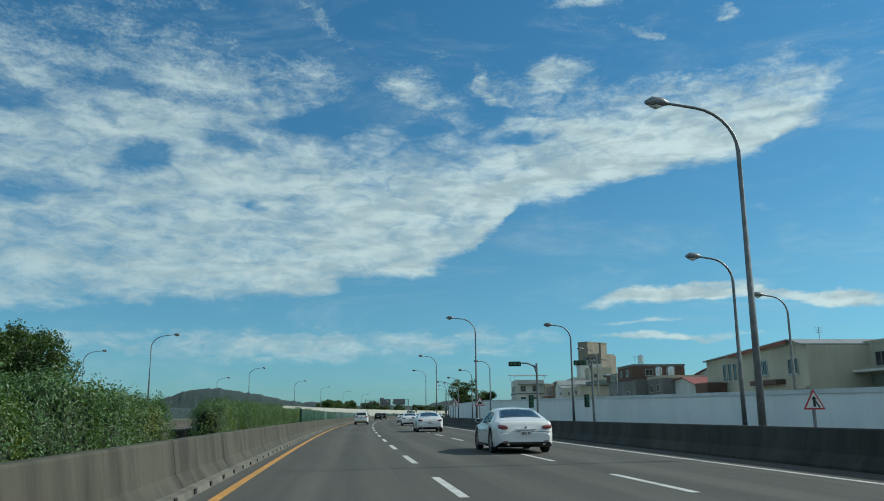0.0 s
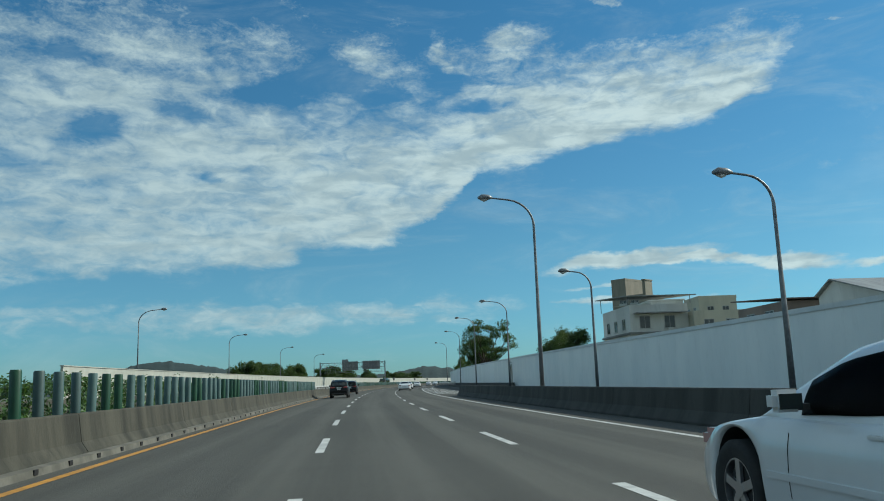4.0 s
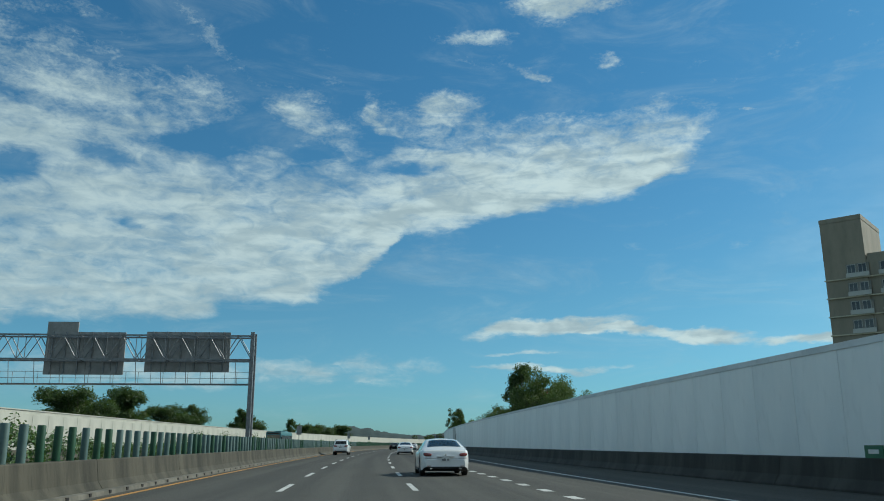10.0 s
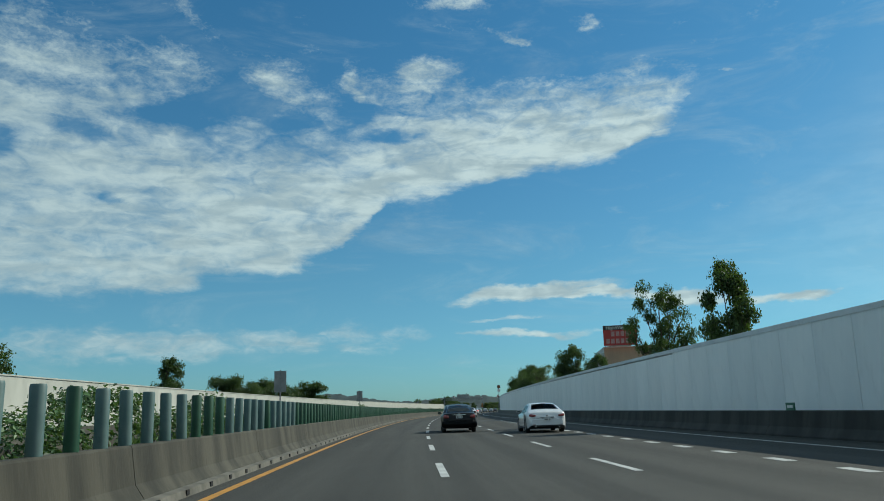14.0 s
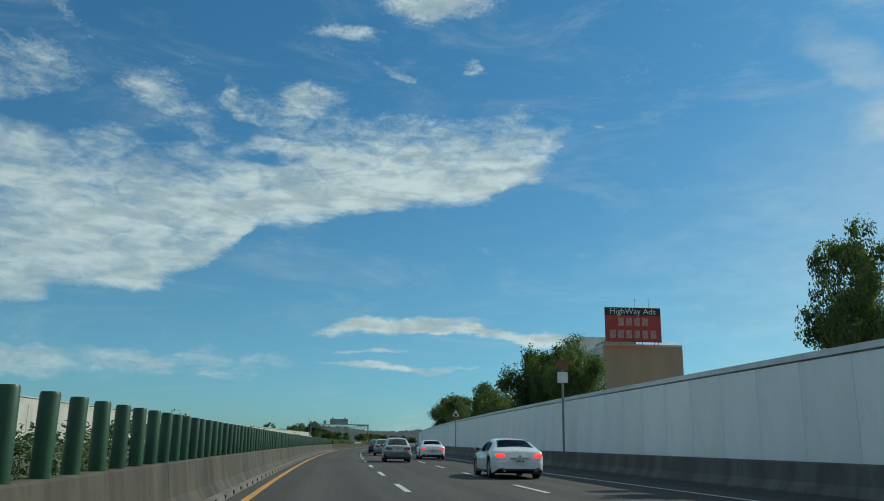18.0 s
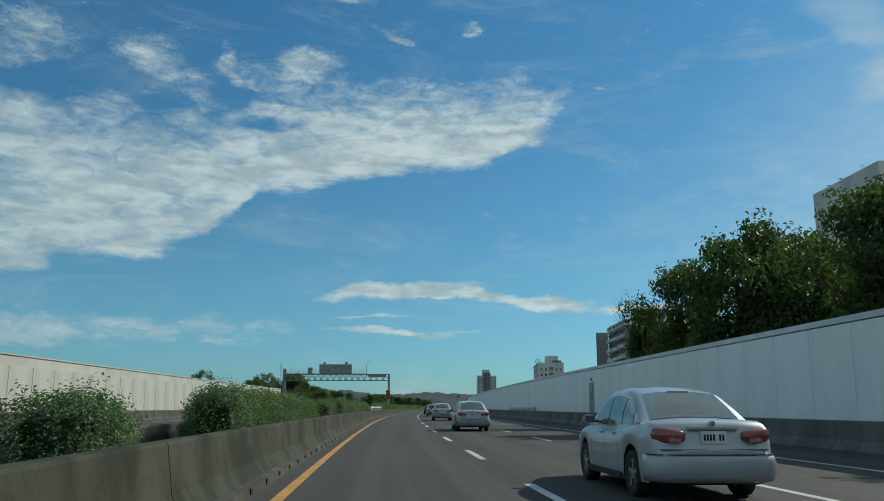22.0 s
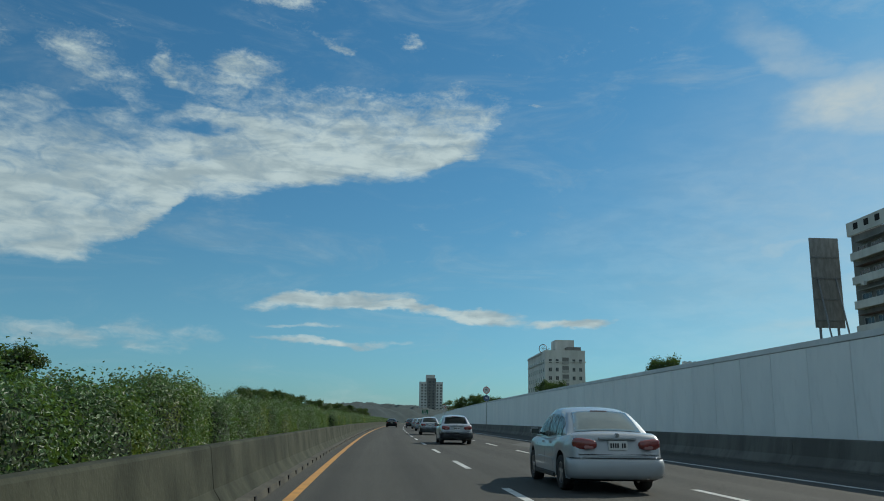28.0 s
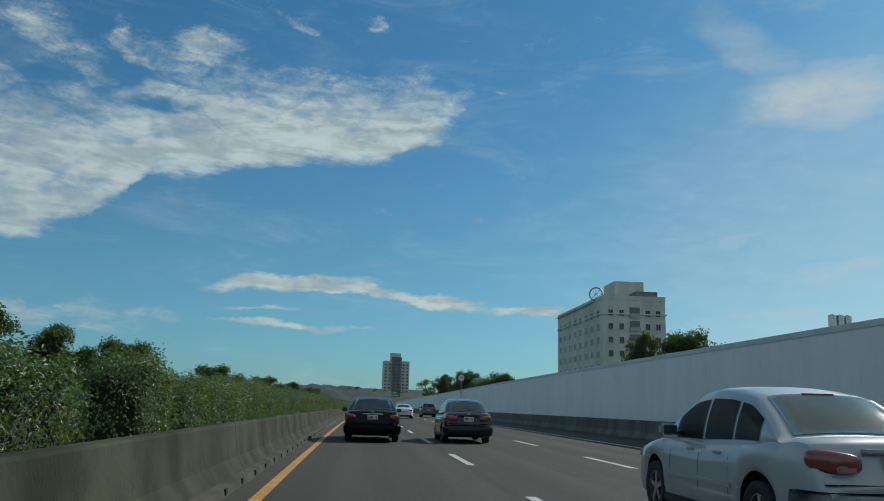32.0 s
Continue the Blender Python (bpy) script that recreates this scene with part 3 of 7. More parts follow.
def wall_panels():
    shared = {}
    rnd = random.Random(3)
    rest = bmesh.new()
    n = int((1400 - 225) / PANEL)
    for k in range(n):
        s = 225 + PANEL * (k + 0.5)
        h = round(wall_top(s) - 0.15 - 0.72, 1)
        slope = math.degrees(math.atan2(wall_d(s + 1) - wall_d(s - 1), 2))
        old = 443.5 < s < 450
        key = (h, old)
        if key not in shared:
            shared[key] = bm_mesh("panel", box(-0.05, -PANEL / 2 + 0.016, 0, 0.05, PANEL / 2 - 0.016, h, bevel=0.012), M_WALL_OLD if old else M_WALL)
        m = at(s, wall_d(s) - 0.03, 0.72, slope)
        if s < 225 + 300 * PANEL:
            part_of("panel", shared[key], wall_b, m)
        else:
            box(-0.05, -PANEL / 2 + 0.008, 0, 0.05, PANEL / 2 - 0.008, h, rest, m=m)
    o = part("panels", rest, M_WALL, wall_b)
    o["kind"] = "stuff"


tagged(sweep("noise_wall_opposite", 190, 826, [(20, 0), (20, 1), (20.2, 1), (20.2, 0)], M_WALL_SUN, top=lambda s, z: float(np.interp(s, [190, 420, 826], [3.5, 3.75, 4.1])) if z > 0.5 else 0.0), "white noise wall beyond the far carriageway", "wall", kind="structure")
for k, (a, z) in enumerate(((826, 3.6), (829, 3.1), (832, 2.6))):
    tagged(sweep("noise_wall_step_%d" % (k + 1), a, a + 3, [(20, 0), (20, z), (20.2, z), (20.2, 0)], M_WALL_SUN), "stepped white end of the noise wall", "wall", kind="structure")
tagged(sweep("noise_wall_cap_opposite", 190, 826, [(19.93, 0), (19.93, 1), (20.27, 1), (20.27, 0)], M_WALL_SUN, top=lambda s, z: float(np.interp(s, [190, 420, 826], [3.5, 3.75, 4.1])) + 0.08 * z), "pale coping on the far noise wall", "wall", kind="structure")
barrier_run("far_edge_barrier", "grey concrete barrier at the far road edge", -60, 1100, 18.6, 1, 30.0)


# ---------------------------------------------------------------- anti-glare posts on the median
def post_mesh(name, material):
    """A hollow half-round board, 0.18 wide and 0.75 high, with a rounded top."""
    bm = bmesh.new()
    n, w, h = 8, 0.092, 0.76
    rows = []
    for z in (0.0, h - 0.03, h):
        k = 1.0 if z < h else 0.9
        rows.append([bm.verts.new((w * k * math.cos(a), -0.09 * k * math.sin(a) + 0.03, z)) for a in [math.pi * i / n for i in range(n + 1)]])
        rows[-1] += [bm.verts.new((w * k * 0.97 * math.cos(a), 0.06 * k * math.sin(a) + 0.03, z)) for a in [math.pi * (1 - i / n) for i in range(1, n)]]
    for r0, r1 in zip(rows, rows[1:]):
        for k in range(len(r0)):
            bm.faces.new((r0[k], r0[(k + 1) % len(r0)], r1[(k + 1) % len(r0)], r1[k]))
    bm.faces.new(rows[-1])
    bm.faces.new(rows[0][::-1])
    bmesh.ops.recalc_face_normals(bm, faces=bm.faces[:])
    return bm_mesh(name, bm, material, True, 40)


def glare_posts():
    green, grey = post_mesh("glare_post", M_GREEN), post_mesh("glare_post", M_GREYPOST)
    rnd = random.Random(11)
    rest = bmesh.new()
    spots = [47 + 0.92 * k for k in range(171)] + [246 + 0.92 * k for k in range(468)]
    singles = 0
    for i, s in enumerate(spots):
        m = at(s, 0.89 + rnd.uniform(-0.01, 0.01), 0.85, rnd.uniform(-5, 5)) @ Matrix.Rotation(radians(rnd.uniform(-1.2, 1.2)), 4, 'Y')
        is_grey = s < 470 and rnd.random() < (0.04 if s < 74 else 0.55 if s < 100 else 0.72)
        if singles < 296 and (47 <= s < 140 or 246 <= s < 330 or 585 < s < 680):
            ob = new("glare_post", grey if is_grey else green)
            ob.matrix_world = m
            tagged(ob, "faded grey-green anti-glare post on the median barrier" if is_grey else "dark green plastic anti-glare post on the median barrier", "post", "anti-glare posts along the median")
            singles += 1
        else:
            own = bmesh.new()
            own.from_mesh(grey if is_grey else green)
            for f in own.faces:
                f.material_index = 1 if is_grey else 0
            own.transform(m)
            absorb(rest, own)
    o = new("glare_post_row", bm_mesh("glare_post_row", rest, [M_GREEN, M_GREYPOST], True, 40))
    tagged(o, "row of green and grey anti-glare posts on the barrier", "post", "anti-glare posts along the median", "stuff")


glare_posts()


# ---------------------------------------------------------------- plants
def leaf_cloud(name, points, normals, sizes, rng, material, fold=0.25):
    """One mesh of small folded leaves, each of two triangles round its rib."""
    p, n = np.asarray(points), np.asarray(normals)
    n = n / np.linalg.norm(n, axis=1, keepdims=True)
    r = rng.normal(size=n.shape)
    t = r - n * (r * n).sum(1, keepdims=True)
    t /= np.linalg.norm(t, axis=1, keepdims=True)
    b = np.cross(n, t)
    l = np.asarray(sizes)[:, None]
    w = l * rng.uniform(0.45, 0.68, (len(p), 1))
    vs = np.stack([p - t * l * 0.5, p + b * w * 0.5 + n * fold * w, p + t * l * 0.5, p - b * w * 0.5 + n * fold * w], 1).reshape(-1, 3)
    k = np.arange(len(p))[:, None] * 4
    me = bpy.data.meshes.new(name)
    me.from_pydata(vs.tolist(), [], np.concatenate([k + [0, 1, 2], k + [0, 2, 3]], 1).reshape(-1, 3).tolist())
    me.materials.append(material)
    return me


def bush_meshes(seed, length, width, height, leaves, size):
    """A clipped shrub: dark body as painted inner shade, ragged coat of leaves in tufts."""
    rng = np.random.default_rng(seed)
    core = bmesh.new()
    bmesh.ops.create_icosphere(core, subdivisions=3, radius=1.0)
    for v in core.verts:
        q = v.co.copy()
        sq = Vector([math.copysign(abs(c) ** 0.5, c) for c in q])
        k = 0.7 + 0.18 * noise.noise(q * 2.2 + Vector((seed * 3.1, 0, 0))) + 0.08 * noise.noise(q * 7)
        v.co = Vector((sq.x * width * 0.5 * k, sq.y * length * 0.5 * k, height * 0.5 + sq.z * height * 0.5 * k))
    pts, nor = [], []
    tufts = leaves // 9
    for i in range(tufts):
        f = rng.choice(3, p=(0.5, 0.2, 0.3))
        q = rng.uniform(-1, 1, 3)
        q[f] = 1.0 if f == 2 else rng.choice((-1.0, 1.0))
        sq = Vector(q / (np.abs(q) ** 3.2).sum() ** (1 / 3.2))
        q = sq.normalized()
        lump = 0.93 + 0.28 * noise.noise(q * 2.2 + Vector((seed * 3.1, 0, 0))) + 0.28 * noise.noise(q * 6.5 + Vector((seed, 4, 0)))
        k = lump * rng.uniform(0.84, 1.04) * (1.09 if rng.random() < 0.08 else 1.0)
        c = Vector((sq.x * width * 0.5 * k, sq.y * length * 0.5 * k, height * 0.5 + sq.z * height * 0.5 * k))
        out = np.array(q + Vector((0, 0, 0.35)))
        for j in range(9):
            pts.append(np.array(c) + rng.normal(size=3) * 0.06 + out * rng.uniform(0, 0.05))
            nor.append(out + rng.uniform(-1, 1, 3) * 0.95)
    return bm_mesh("shade_core", core, M_HEDGE_CORE, True), leaf_cloud("leaves", pts, nor, size * rng.uniform(0.7, 1.35, len(pts)), rng, M_HEDGE)


HEDGE = [bush_meshes(k, 2.45, 1.05, 1.5, 12000, 0.048) for k in range(5)]
FAR_HEDGE = [bush_meshes(k, 2.7, 1.05, 1.5, 3600, 0.11) for k in range(8, 10)]
LOW_HEDGE = [bush_meshes(k, 3.2, 1.0, 1.5, 2700, 0.09)[1] for k in range(20, 23)]


def joined(name, copies, material):
    """Copies of meshes at poses, as one mesh."""
    cos, tris, base = [], [], 0
    for me, m in copies:
        co = np.empty(len(me.vertices) * 3)
        me.vertices.foreach_get("co", co)
        co = co.reshape(-1, 3) @ np.array(m.to_3x3()).T + np.array(m.translation)
        ix = np.empty(len(me.loops), dtype=np.int64)
        me.loops.foreach_get("vertex_index", ix)
        cos.append(co)
        tris.append(ix.reshape(-1, 3) + base)
        base += len(co)
    me = bpy.data.meshes.new(name)
    co, tris = np.concatenate(cos), np.concatenate(tris)
    me.from_pydata(co.tolist(), [], tris.tolist())
    me.materials.append(material)
    return new(name, me)


def hedge_top(s):
    return float(np.interp(s, [-60, 0, 50, 680, 700, 734, 742, 768, 791, 830, 865, 900, 930, 1000, 1200], [1.8, 1.75, 1.65, 1.45, 1.5, 1.54, 1.62, 1.62, 1.66, 1.66, 1.66, 1.7, 1.72, 1.74, 1.7]))


def hedges():
    rnd = random.Random(21)
    gaps = [(17.0, 20.5), (203, 248), (687, 691), (699, 702.5), (690.5, 694.2), (722.6, 726.1), (734.0, 735.5), (769, 791), (911.6, 916.2), (987.4, 989.8)]
    s = -18.0
    low = []
    while s < 1180:
        close = s < 55 or s > 683
        tall = hedge_top(s) + rnd.uniform(-0.13, 0.12) if close else rnd.uniform(1.2, 1.75)
        step = rnd.uniform(2.1, 2.5) if close else rnd.uniform(2.3, 4.6)
        if not any(a - 0.9 < s < b + 0.9 for a, b in gaps):
            m = at(s, 1.95 + rnd.uniform(-0.08, 0.08), 0.12, rnd.choice((0, 180)) + rnd.uniform(-8, 8))
            size = (rnd.uniform(0.92, 1.1), rnd.uniform(0.95, 1.12), (tall - 0.12) / 1.58)
            if close:
                core, leaves = HEDGE[rnd.randrange(len(HEDGE))] if s < 1025 else FAR_HEDGE[rnd.randrange(2)]
                h = thing("hedge_shrub", m, "clipped leafy green hedge shrub on the median", "shrub", "shrubs along the median")
                h.scale = size
                # the solid core stands in for shade between the leaves
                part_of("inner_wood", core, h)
                part_of("foliage", leaves, h)
            else:
                low.append((LOW_HEDGE[rnd.randrange(3)], m @ Matrix.Diagonal((*size, 1))))
        s += step
    tagged(joined("low_shrubs", low, M_HEDGE), "low green shrubs behind the anti-glare posts", "shrub", "shrubs along the median", "stuff")
    tagged(sweep("median_soil", -60, 1250, [(1.15, 0.0), (1.22, 0.14), (2.7, 0.14), (2.76, 0.0)], M_EARTH), "dark planted soil strip on the median", "soil", kind="structure")


hedges()


def tree_meshes(seed, height, spread, base, leaves, size, pale=False, airy=0.0):
    """Trunk with limbs, and a crown of leaf clumps held on the limb ends."""
    rnd = random.Random(seed)
    wood = bmesh.new()
    lean = Vector((rnd.uniform(-0.4, 0.4), rnd.uniform(-0.4, 0.4), 0))
    fork = Vector((0, 0, base)) + lean
    pipe([(0, 0, -0.3), Vector((0, 0, base * 0.5)) + lean * 0.4, fork], [0.2, 0.16, 0.13], 8, wood)
    ends = []
    for k in range(11):
        a = 2.4 * k + rnd.uniform(-0.3, 0.3)
        r = spread * rnd.uniform(0.35, 0.95)
        up = base + (height - base) * rnd.uniform(0.25, 0.92)
        r *= 1.0 - 0.55 * max(0, (up - base) / (height - base) - 0.55) / 0.45
        tip = Vector((math.cos(a) * r, math.sin(a) * r, up))
        mid = fork.lerp(tip, 0.5) + Vector((0, 0, 0.12 * height * rnd.uniform(-0.2, 0.7)))
        pipe([fork, mid, tip], [0.1, 0.06, 0.02], 6, wood)
        ends.append((tip, rnd.uniform(0.7, 1.15)))
        ends.append((mid + Vector((rnd.uniform(-0.5, 0.5), rnd.uniform(-0.5, 0.5), 0.3)), rnd.uniform(0.5, 0.9)))
        for j in range(2):
            q = mid.lerp(tip, rnd.uniform(0.3, 1)) + Vector((rnd.uniform(-1, 1), rnd.uniform(-1, 1), rnd.uniform(-0.4, 0.8))) * spread * 0.3
            pipe([mid.lerp(tip, 0.4), q], [0.035, 0.012], 5, wood)
            ends.append((q, rnd.uniform(0.5, 0.9)))
    ends.append((Vector((lean.x, lean.y, height * 0.93)), 0.7))
    rng = np.random.default_rng(seed)
    per = leaves // (len(ends) * 6)
    pts, nor = [], []
    for c, k in ends:
        rad = spread * 0.31 * k * (1 - 0.3 * airy)
        q = rng.normal(size=(per, 3)) * (1, 1, 0.8)
        q /= np.linalg.norm(q, axis=1, keepdims=True)
        tips = q * (rad * rng.random((per, 1)) ** 0.42) * (1, 1, 0.74 - 0.3 * airy)
        for tip, out in zip(tips, q):
            pts.append(np.array(c) + tip + rng.normal(size=(6, 3)) * size * 0.62)
            nor.append(out + np.array((0, 0, 0.4)) + rng.uniform(-1, 1, (6, 3)) * 0.95)
    pts, nor = np.concatenate(pts), np.concatenate(nor)
    return bm_mesh("trunk", wood, M_BARK, True), leaf_cloud("crown", pts, nor, size * rng.uniform(0.6, 1.4, len(pts)), rng, M_TREE_PALE if pale else M_TREE, 0.3)


TREES = {"round": tree_meshes(1, 8, 4.0, 2.0, 20000, 0.2), "broad": tree_meshes(2, 8, 5.0, 1.9, 22000, 0.24), "tall": tree_meshes(3, 9, 3.2, 2.2, 15000, 0.23),
         "open": tree_meshes(4, 8, 4.2, 2.4, 15000, 0.16, airy=0.6), "pale": tree_meshes(5, 8, 4.4, 1.8, 24000, 0.18, True), "feather": tree_meshes(6, 8, 4.6, 2.6, 7000, 0.18, True, airy=1.0)}
TREE_H = {"round": 8, "broad": 8, "tall": 9, "open": 8, "pale": 8, "feather": 8}
TREE_LABEL = {"round": "rounded dark green roadside tree behind the wall", "broad": "broad dark leafy tree behind the noise wall", "tall": "tall narrow green tree behind the wall",
              "open": "tree with an open ragged crown behind the wall", "pale": "light green leafy tree behind the noise wall", "feather": "feathery pale green tree with thin branches"}


def tree(kind, s, d, h, wide=1.0, turn=0.0):
    k = h / TREE_H[kind]
    t = thing("tree", at(s, d, -0.05, turn), TREE_LABEL[kind], "tree", "trees along the motorway")
    t.scale = (k * wide, k * wide, k)
    part_of("trunk", TREES[kind][0], t)
    part_of("crown", TREES[kind][1], t)


# kind, place along the road, sideways, height, width
RIGHT_TREES = [("broad", 228, -30, 7.7, 0.8), ("round", 238, -31, 6.9, 0.8), ("open", 284, -24.5, 12.6, 0.95), ("round", 308, -25, 11.2, 0.85),
               ("pale", 391, -22, 7.6, 0.85), ("pale", 380, -22, 5.6, 0.8), ("tall", 401, -21.5, 9.6, 0.75), ("broad", 414.5, -20.6, 5.8, 0.85), ("open", 491, -18.6, 8.2, 0.55),
               ("tall", 480.5, -18.8, 8.2, 0.55), ("round", 528, -19, 7.4, 0.7), ("round", 514, -19, 5.6, 0.6)]
MID_TREES = [("feather", 547, -18, 6.6, 0.8), ("round", 577, -19.5, 7.8, 0.76), ("pale", 581.5, -18.6, 6.6, 0.5), ("open", 591, -19.5, 8.5, 0.56), ("pale", 589, -18.8, 7.0, 0.5),
             ("broad", 646, -21, 10.8, 0.62), ("broad", 638, -22, 10.2, 0.6), ("pale", 630, -20.5, 9.2, 0.62), ("pale", 659, -19.5, 6.6, 0.8), ("pale", 667, -20, 8.0, 0.72), ("round", 676, -20, 9.0, 0.62),
             ("pale", 690, -19, 5.8, 0.9), ("pale", 706, -20.5, 7.6, 0.8), ("round", 716, -20.5, 9.5, 0.85), ("broad", 726, -20.5, 10.6, 0.8), ("round", 737, -20.5, 10.0, 0.85), ("round", 744, -19.8, 8.0, 0.6)]
FAR_TREES = [("broad", 1033, -60, 15.3, 0.62), ("round", 1100, -44, 13.0, 0.6), ("broad", 1085, -46, 12.5, 0.7), ("broad", 1300, -40, 16, 0.8), ("round", 1330, -34, 15, 0.8),
             ("broad", 1240, -42, 13, 0.9), ("feather", 1380, -30, 15, 1.0)]
LEFT_TREES = [("broad", 62, 29, 9.8, 0.95), ("broad", 74, 28, 9.6, 0.9), ("broad", 282, 23.5, 6.4, 0.9), ("round", 291, 23.6, 6.6, 0.9), ("round", 300, 24, 6.6, 0.9), ("broad", 312, 24.5, 6.8, 1.0), ("round", 324, 25, 6.9, 0.9), ("broad", 338, 24, 7.0, 1.0),
              ("round", 352, 25, 7.4, 0.8), ("broad", 405, 27, 7.4, 1.1), ("broad", 420, 28, 8.4, 1.0), ("broad", 438, 26, 7.0, 1.1), ("round", 452, 27, 7.4, 0.9), ("tall", 479, 25, 8.2, 0.8),
              ("broad", 492, 26, 7.2, 0.9), ("tall", 530, 25, 7.8, 0.7), ("broad", 566, 28, 7.4, 1.0), ("broad", 590, 29, 7.8, 1.1), ("broad", 622, 29, 8.4, 1.1), ("feather", 818, 31, 7.0, 0.7)]
LEFT_FAR = [("feather", 836, 25, 7.4, 0.8), ("broad", 845, 28, 6.6, 0.9), ("broad", 858, 24.5, 8.0, 0.9), ("round", 872, 25, 8.4, 0.9), ("broad", 888, 24, 6.4, 1.0), ("feather", 900, 25, 6.6, 0.9),
            ("broad", 920, 24, 5.8, 1.0), ("round", 960, 25, 5.8, 0.9), ("broad", 1005, 9.5 + 14, 6.4, 1.0), ("broad", 1016, 22, 6.6, 1.0), ("broad", 1028, 23, 6.6, 1.0), ("round", 1042, 22, 6.4, 1.0), ("broad", 1060, 23, 7.0, 1.0),
            ("broad", 1120, 24, 7.4, 1.1), ("broad", 1190, 25, 8.0, 1.1), ("round", 1270, 26, 8.6, 1.1), ("broad", 1360, 26, 9.0, 1.2)]
_rt = random.Random(8)
for group in (RIGHT_TREES, MID_TREES, FAR_TREES, LEFT_TREES, LEFT_FAR):
    for kind, s, d, h, wide in group:
        tree(kind, s, d, h, wide, _rt.uniform(0, 360))


def bare_tree(s, d, h):
    rnd = random.Random(40)
    t = thing("bare_tree", at(s, d), "leafless tree with thin upright branches", "tree", "trees along the motorway")
    bm = bmesh.new()
    pipe([(0, 0, 0), (0.1, 0, h * 0.4), (0, 0.1, h * 0.6)], [0.13, 0.1, 0.08], 7, bm)

    def limb(p, v, r, depth):
        q = p + v
        m = p + v * 0.5 + Vector((rnd.uniform(-1, 1), rnd.uniform(-1, 1), rnd.uniform(-1, 1))) * v.length * 0.08
        pipe([p, m, q], [r, r * 0.8, r * 0.5], 5, bm)
        if depth:
            for k in range(3):
                w = v * rnd.uniform(0.5, 0.75)
                w.rotate(Euler((rnd.uniform(-0.6, 0.6), rnd.uniform(-0.6, 0.6), 0)))
                limb(m.lerp(q, rnd.uniform(0.2, 1)), w, r * 0.55, depth - 1)
    for k in range(6):
        a = k * 1.05
        limb(Vector((0, 0, h * rnd.uniform(0.45, 0.6))), Vector((math.cos(a) * h * 0.14, math.sin(a) * h * 0.14, h * 0.24)), 0.05, 3)
    part("branchwork", bm, M_BARK, t)


bare_tree(744, -19.5, 8.6)


# ---------------------------------------------------------------- hills on the horizon
def hills():
    for name, s0, s1, d0, z0, z1, seed in (("hill_range_far", 2600, 2700, 900, 95, 46, 1), ("hill_range_near", 1500, 1560, 700, 30, 14, 7)):
        vs, fs = [], []
        n, m = 640, 10
        for i in range(n + 1):
            u = i / n
            a = radians(-46 + 92 * u)
            R = 2400 if "far" in name else 1500
            prof = z1 * (0.95 + 0.7 * noise.noise(Vector((u * 7, seed, 0))) + 0.45 * noise.noise(Vector((u * 22, seed, 3)))) + z1 * 0.9 * math.exp(-((u - 0.33) / 0.05) ** 2) + 4.5 * noise.noise(Vector((u * 160, seed, 5))) + 3.5 * noise.noise(Vector((u * 420, seed, 9)))
            prof = max(prof, 6.0) * (1.0 if u < 0.62 else max(0.45, 1 - (u - 0.62) * 2))
            for j in range(m + 1):
                v = j / m
                r = R + 420 * v
                z = prof * math.sin(min(v * 1.25, 1) * math.pi / 2) + 3 * noise.noise(Vector((i * 0.7, j * 0.9, seed))) - 2 * (1 - v)
                vs.append((math.sin(a) * r, math.cos(a) * r, z - 1))
        for i in range(n):
            for j in range(m):
                k = i * (m + 1) + j
                fs.append((k, k + m + 1, k + m + 2, k + 1))
        tagged(mesh_ob(name, vs, fs, M_HILL, smooth=True), "low wooded hills on the horizon", "hill", kind="structure")


hills()

# ---------------------------------------------------------------- street lamps
M_LAMPGLASS = mat("lamp_glass", (0.5, 0.5, 0.46), 0.2)


def lamp_parts(h, arm, side):
    """Tapered pole curving over into an arm of that length to +x (side 1) or -x (side -1)."""
    pts = [(0, 0, 0.0), (0, 0, h * 0.45), (0, 0, h * 0.86)]
    rad = [0.11, 0.085, 0.062]
    for k in range(1, 8):
        a = math.pi / 2 * k / 7 * 0.92
        pts.append((side * arm * 0.62 * (1 - math.cos(a)), 0, h * 0.86 + (h * 0.13) * math.sin(a)))
        rad.append(0.055 - 0.002 * k)
    pts.append((side * arm * 0.95, 0, h * 1.0))
    rad.append(0.036)
    base = bmesh.new()
    rod((0, 0, 0), (0, 0, 0.5), 0.15, base, 0.12)
    box(-0.22, -0.22, 0, 0.22, 0.22, 0.03, base)
    x = side * arm
    head = bmesh.new()
    pipe([(x - side * 0.25, 0, h), (x - side * 0.05, 0, h + 0.03), (x + side * 0.25, 0, h + 0.03), (x + side * 0.45, 0, h + 0.0)], [0.05, 0.13, 0.15, 0.05], 10, head)
    lens = bmesh.new()
    pipe([(x, 0, h - 0.07), (x + side * 0.15, 0, h - 0.1), (x + side * 0.32, 0, h - 0.07)], [0.06, 0.09, 0.05], 8, lens)
    return bm_mesh("pole", pipe(pts, rad, 10), M_STEEL, True), bm_mesh("base_plate", base, M_STEEL), bm_mesh("lamp_head", head, M_STEEL, True), bm_mesh("lens", lens, M_LAMPGLASS, True)


def lamp(s, d, meshes, label, z=0.0, group="lamps along the motorway"):
    t = thing("street_lamp", at(s, d, z), label, "street lamp", group)
    pole, base, head, lens = meshes
    part_of("pole", pole, t)
    part_of("base_plate", base, t)
    hd = part_of("lamp_head", head, t)
    part_of("lens", lens, hd)


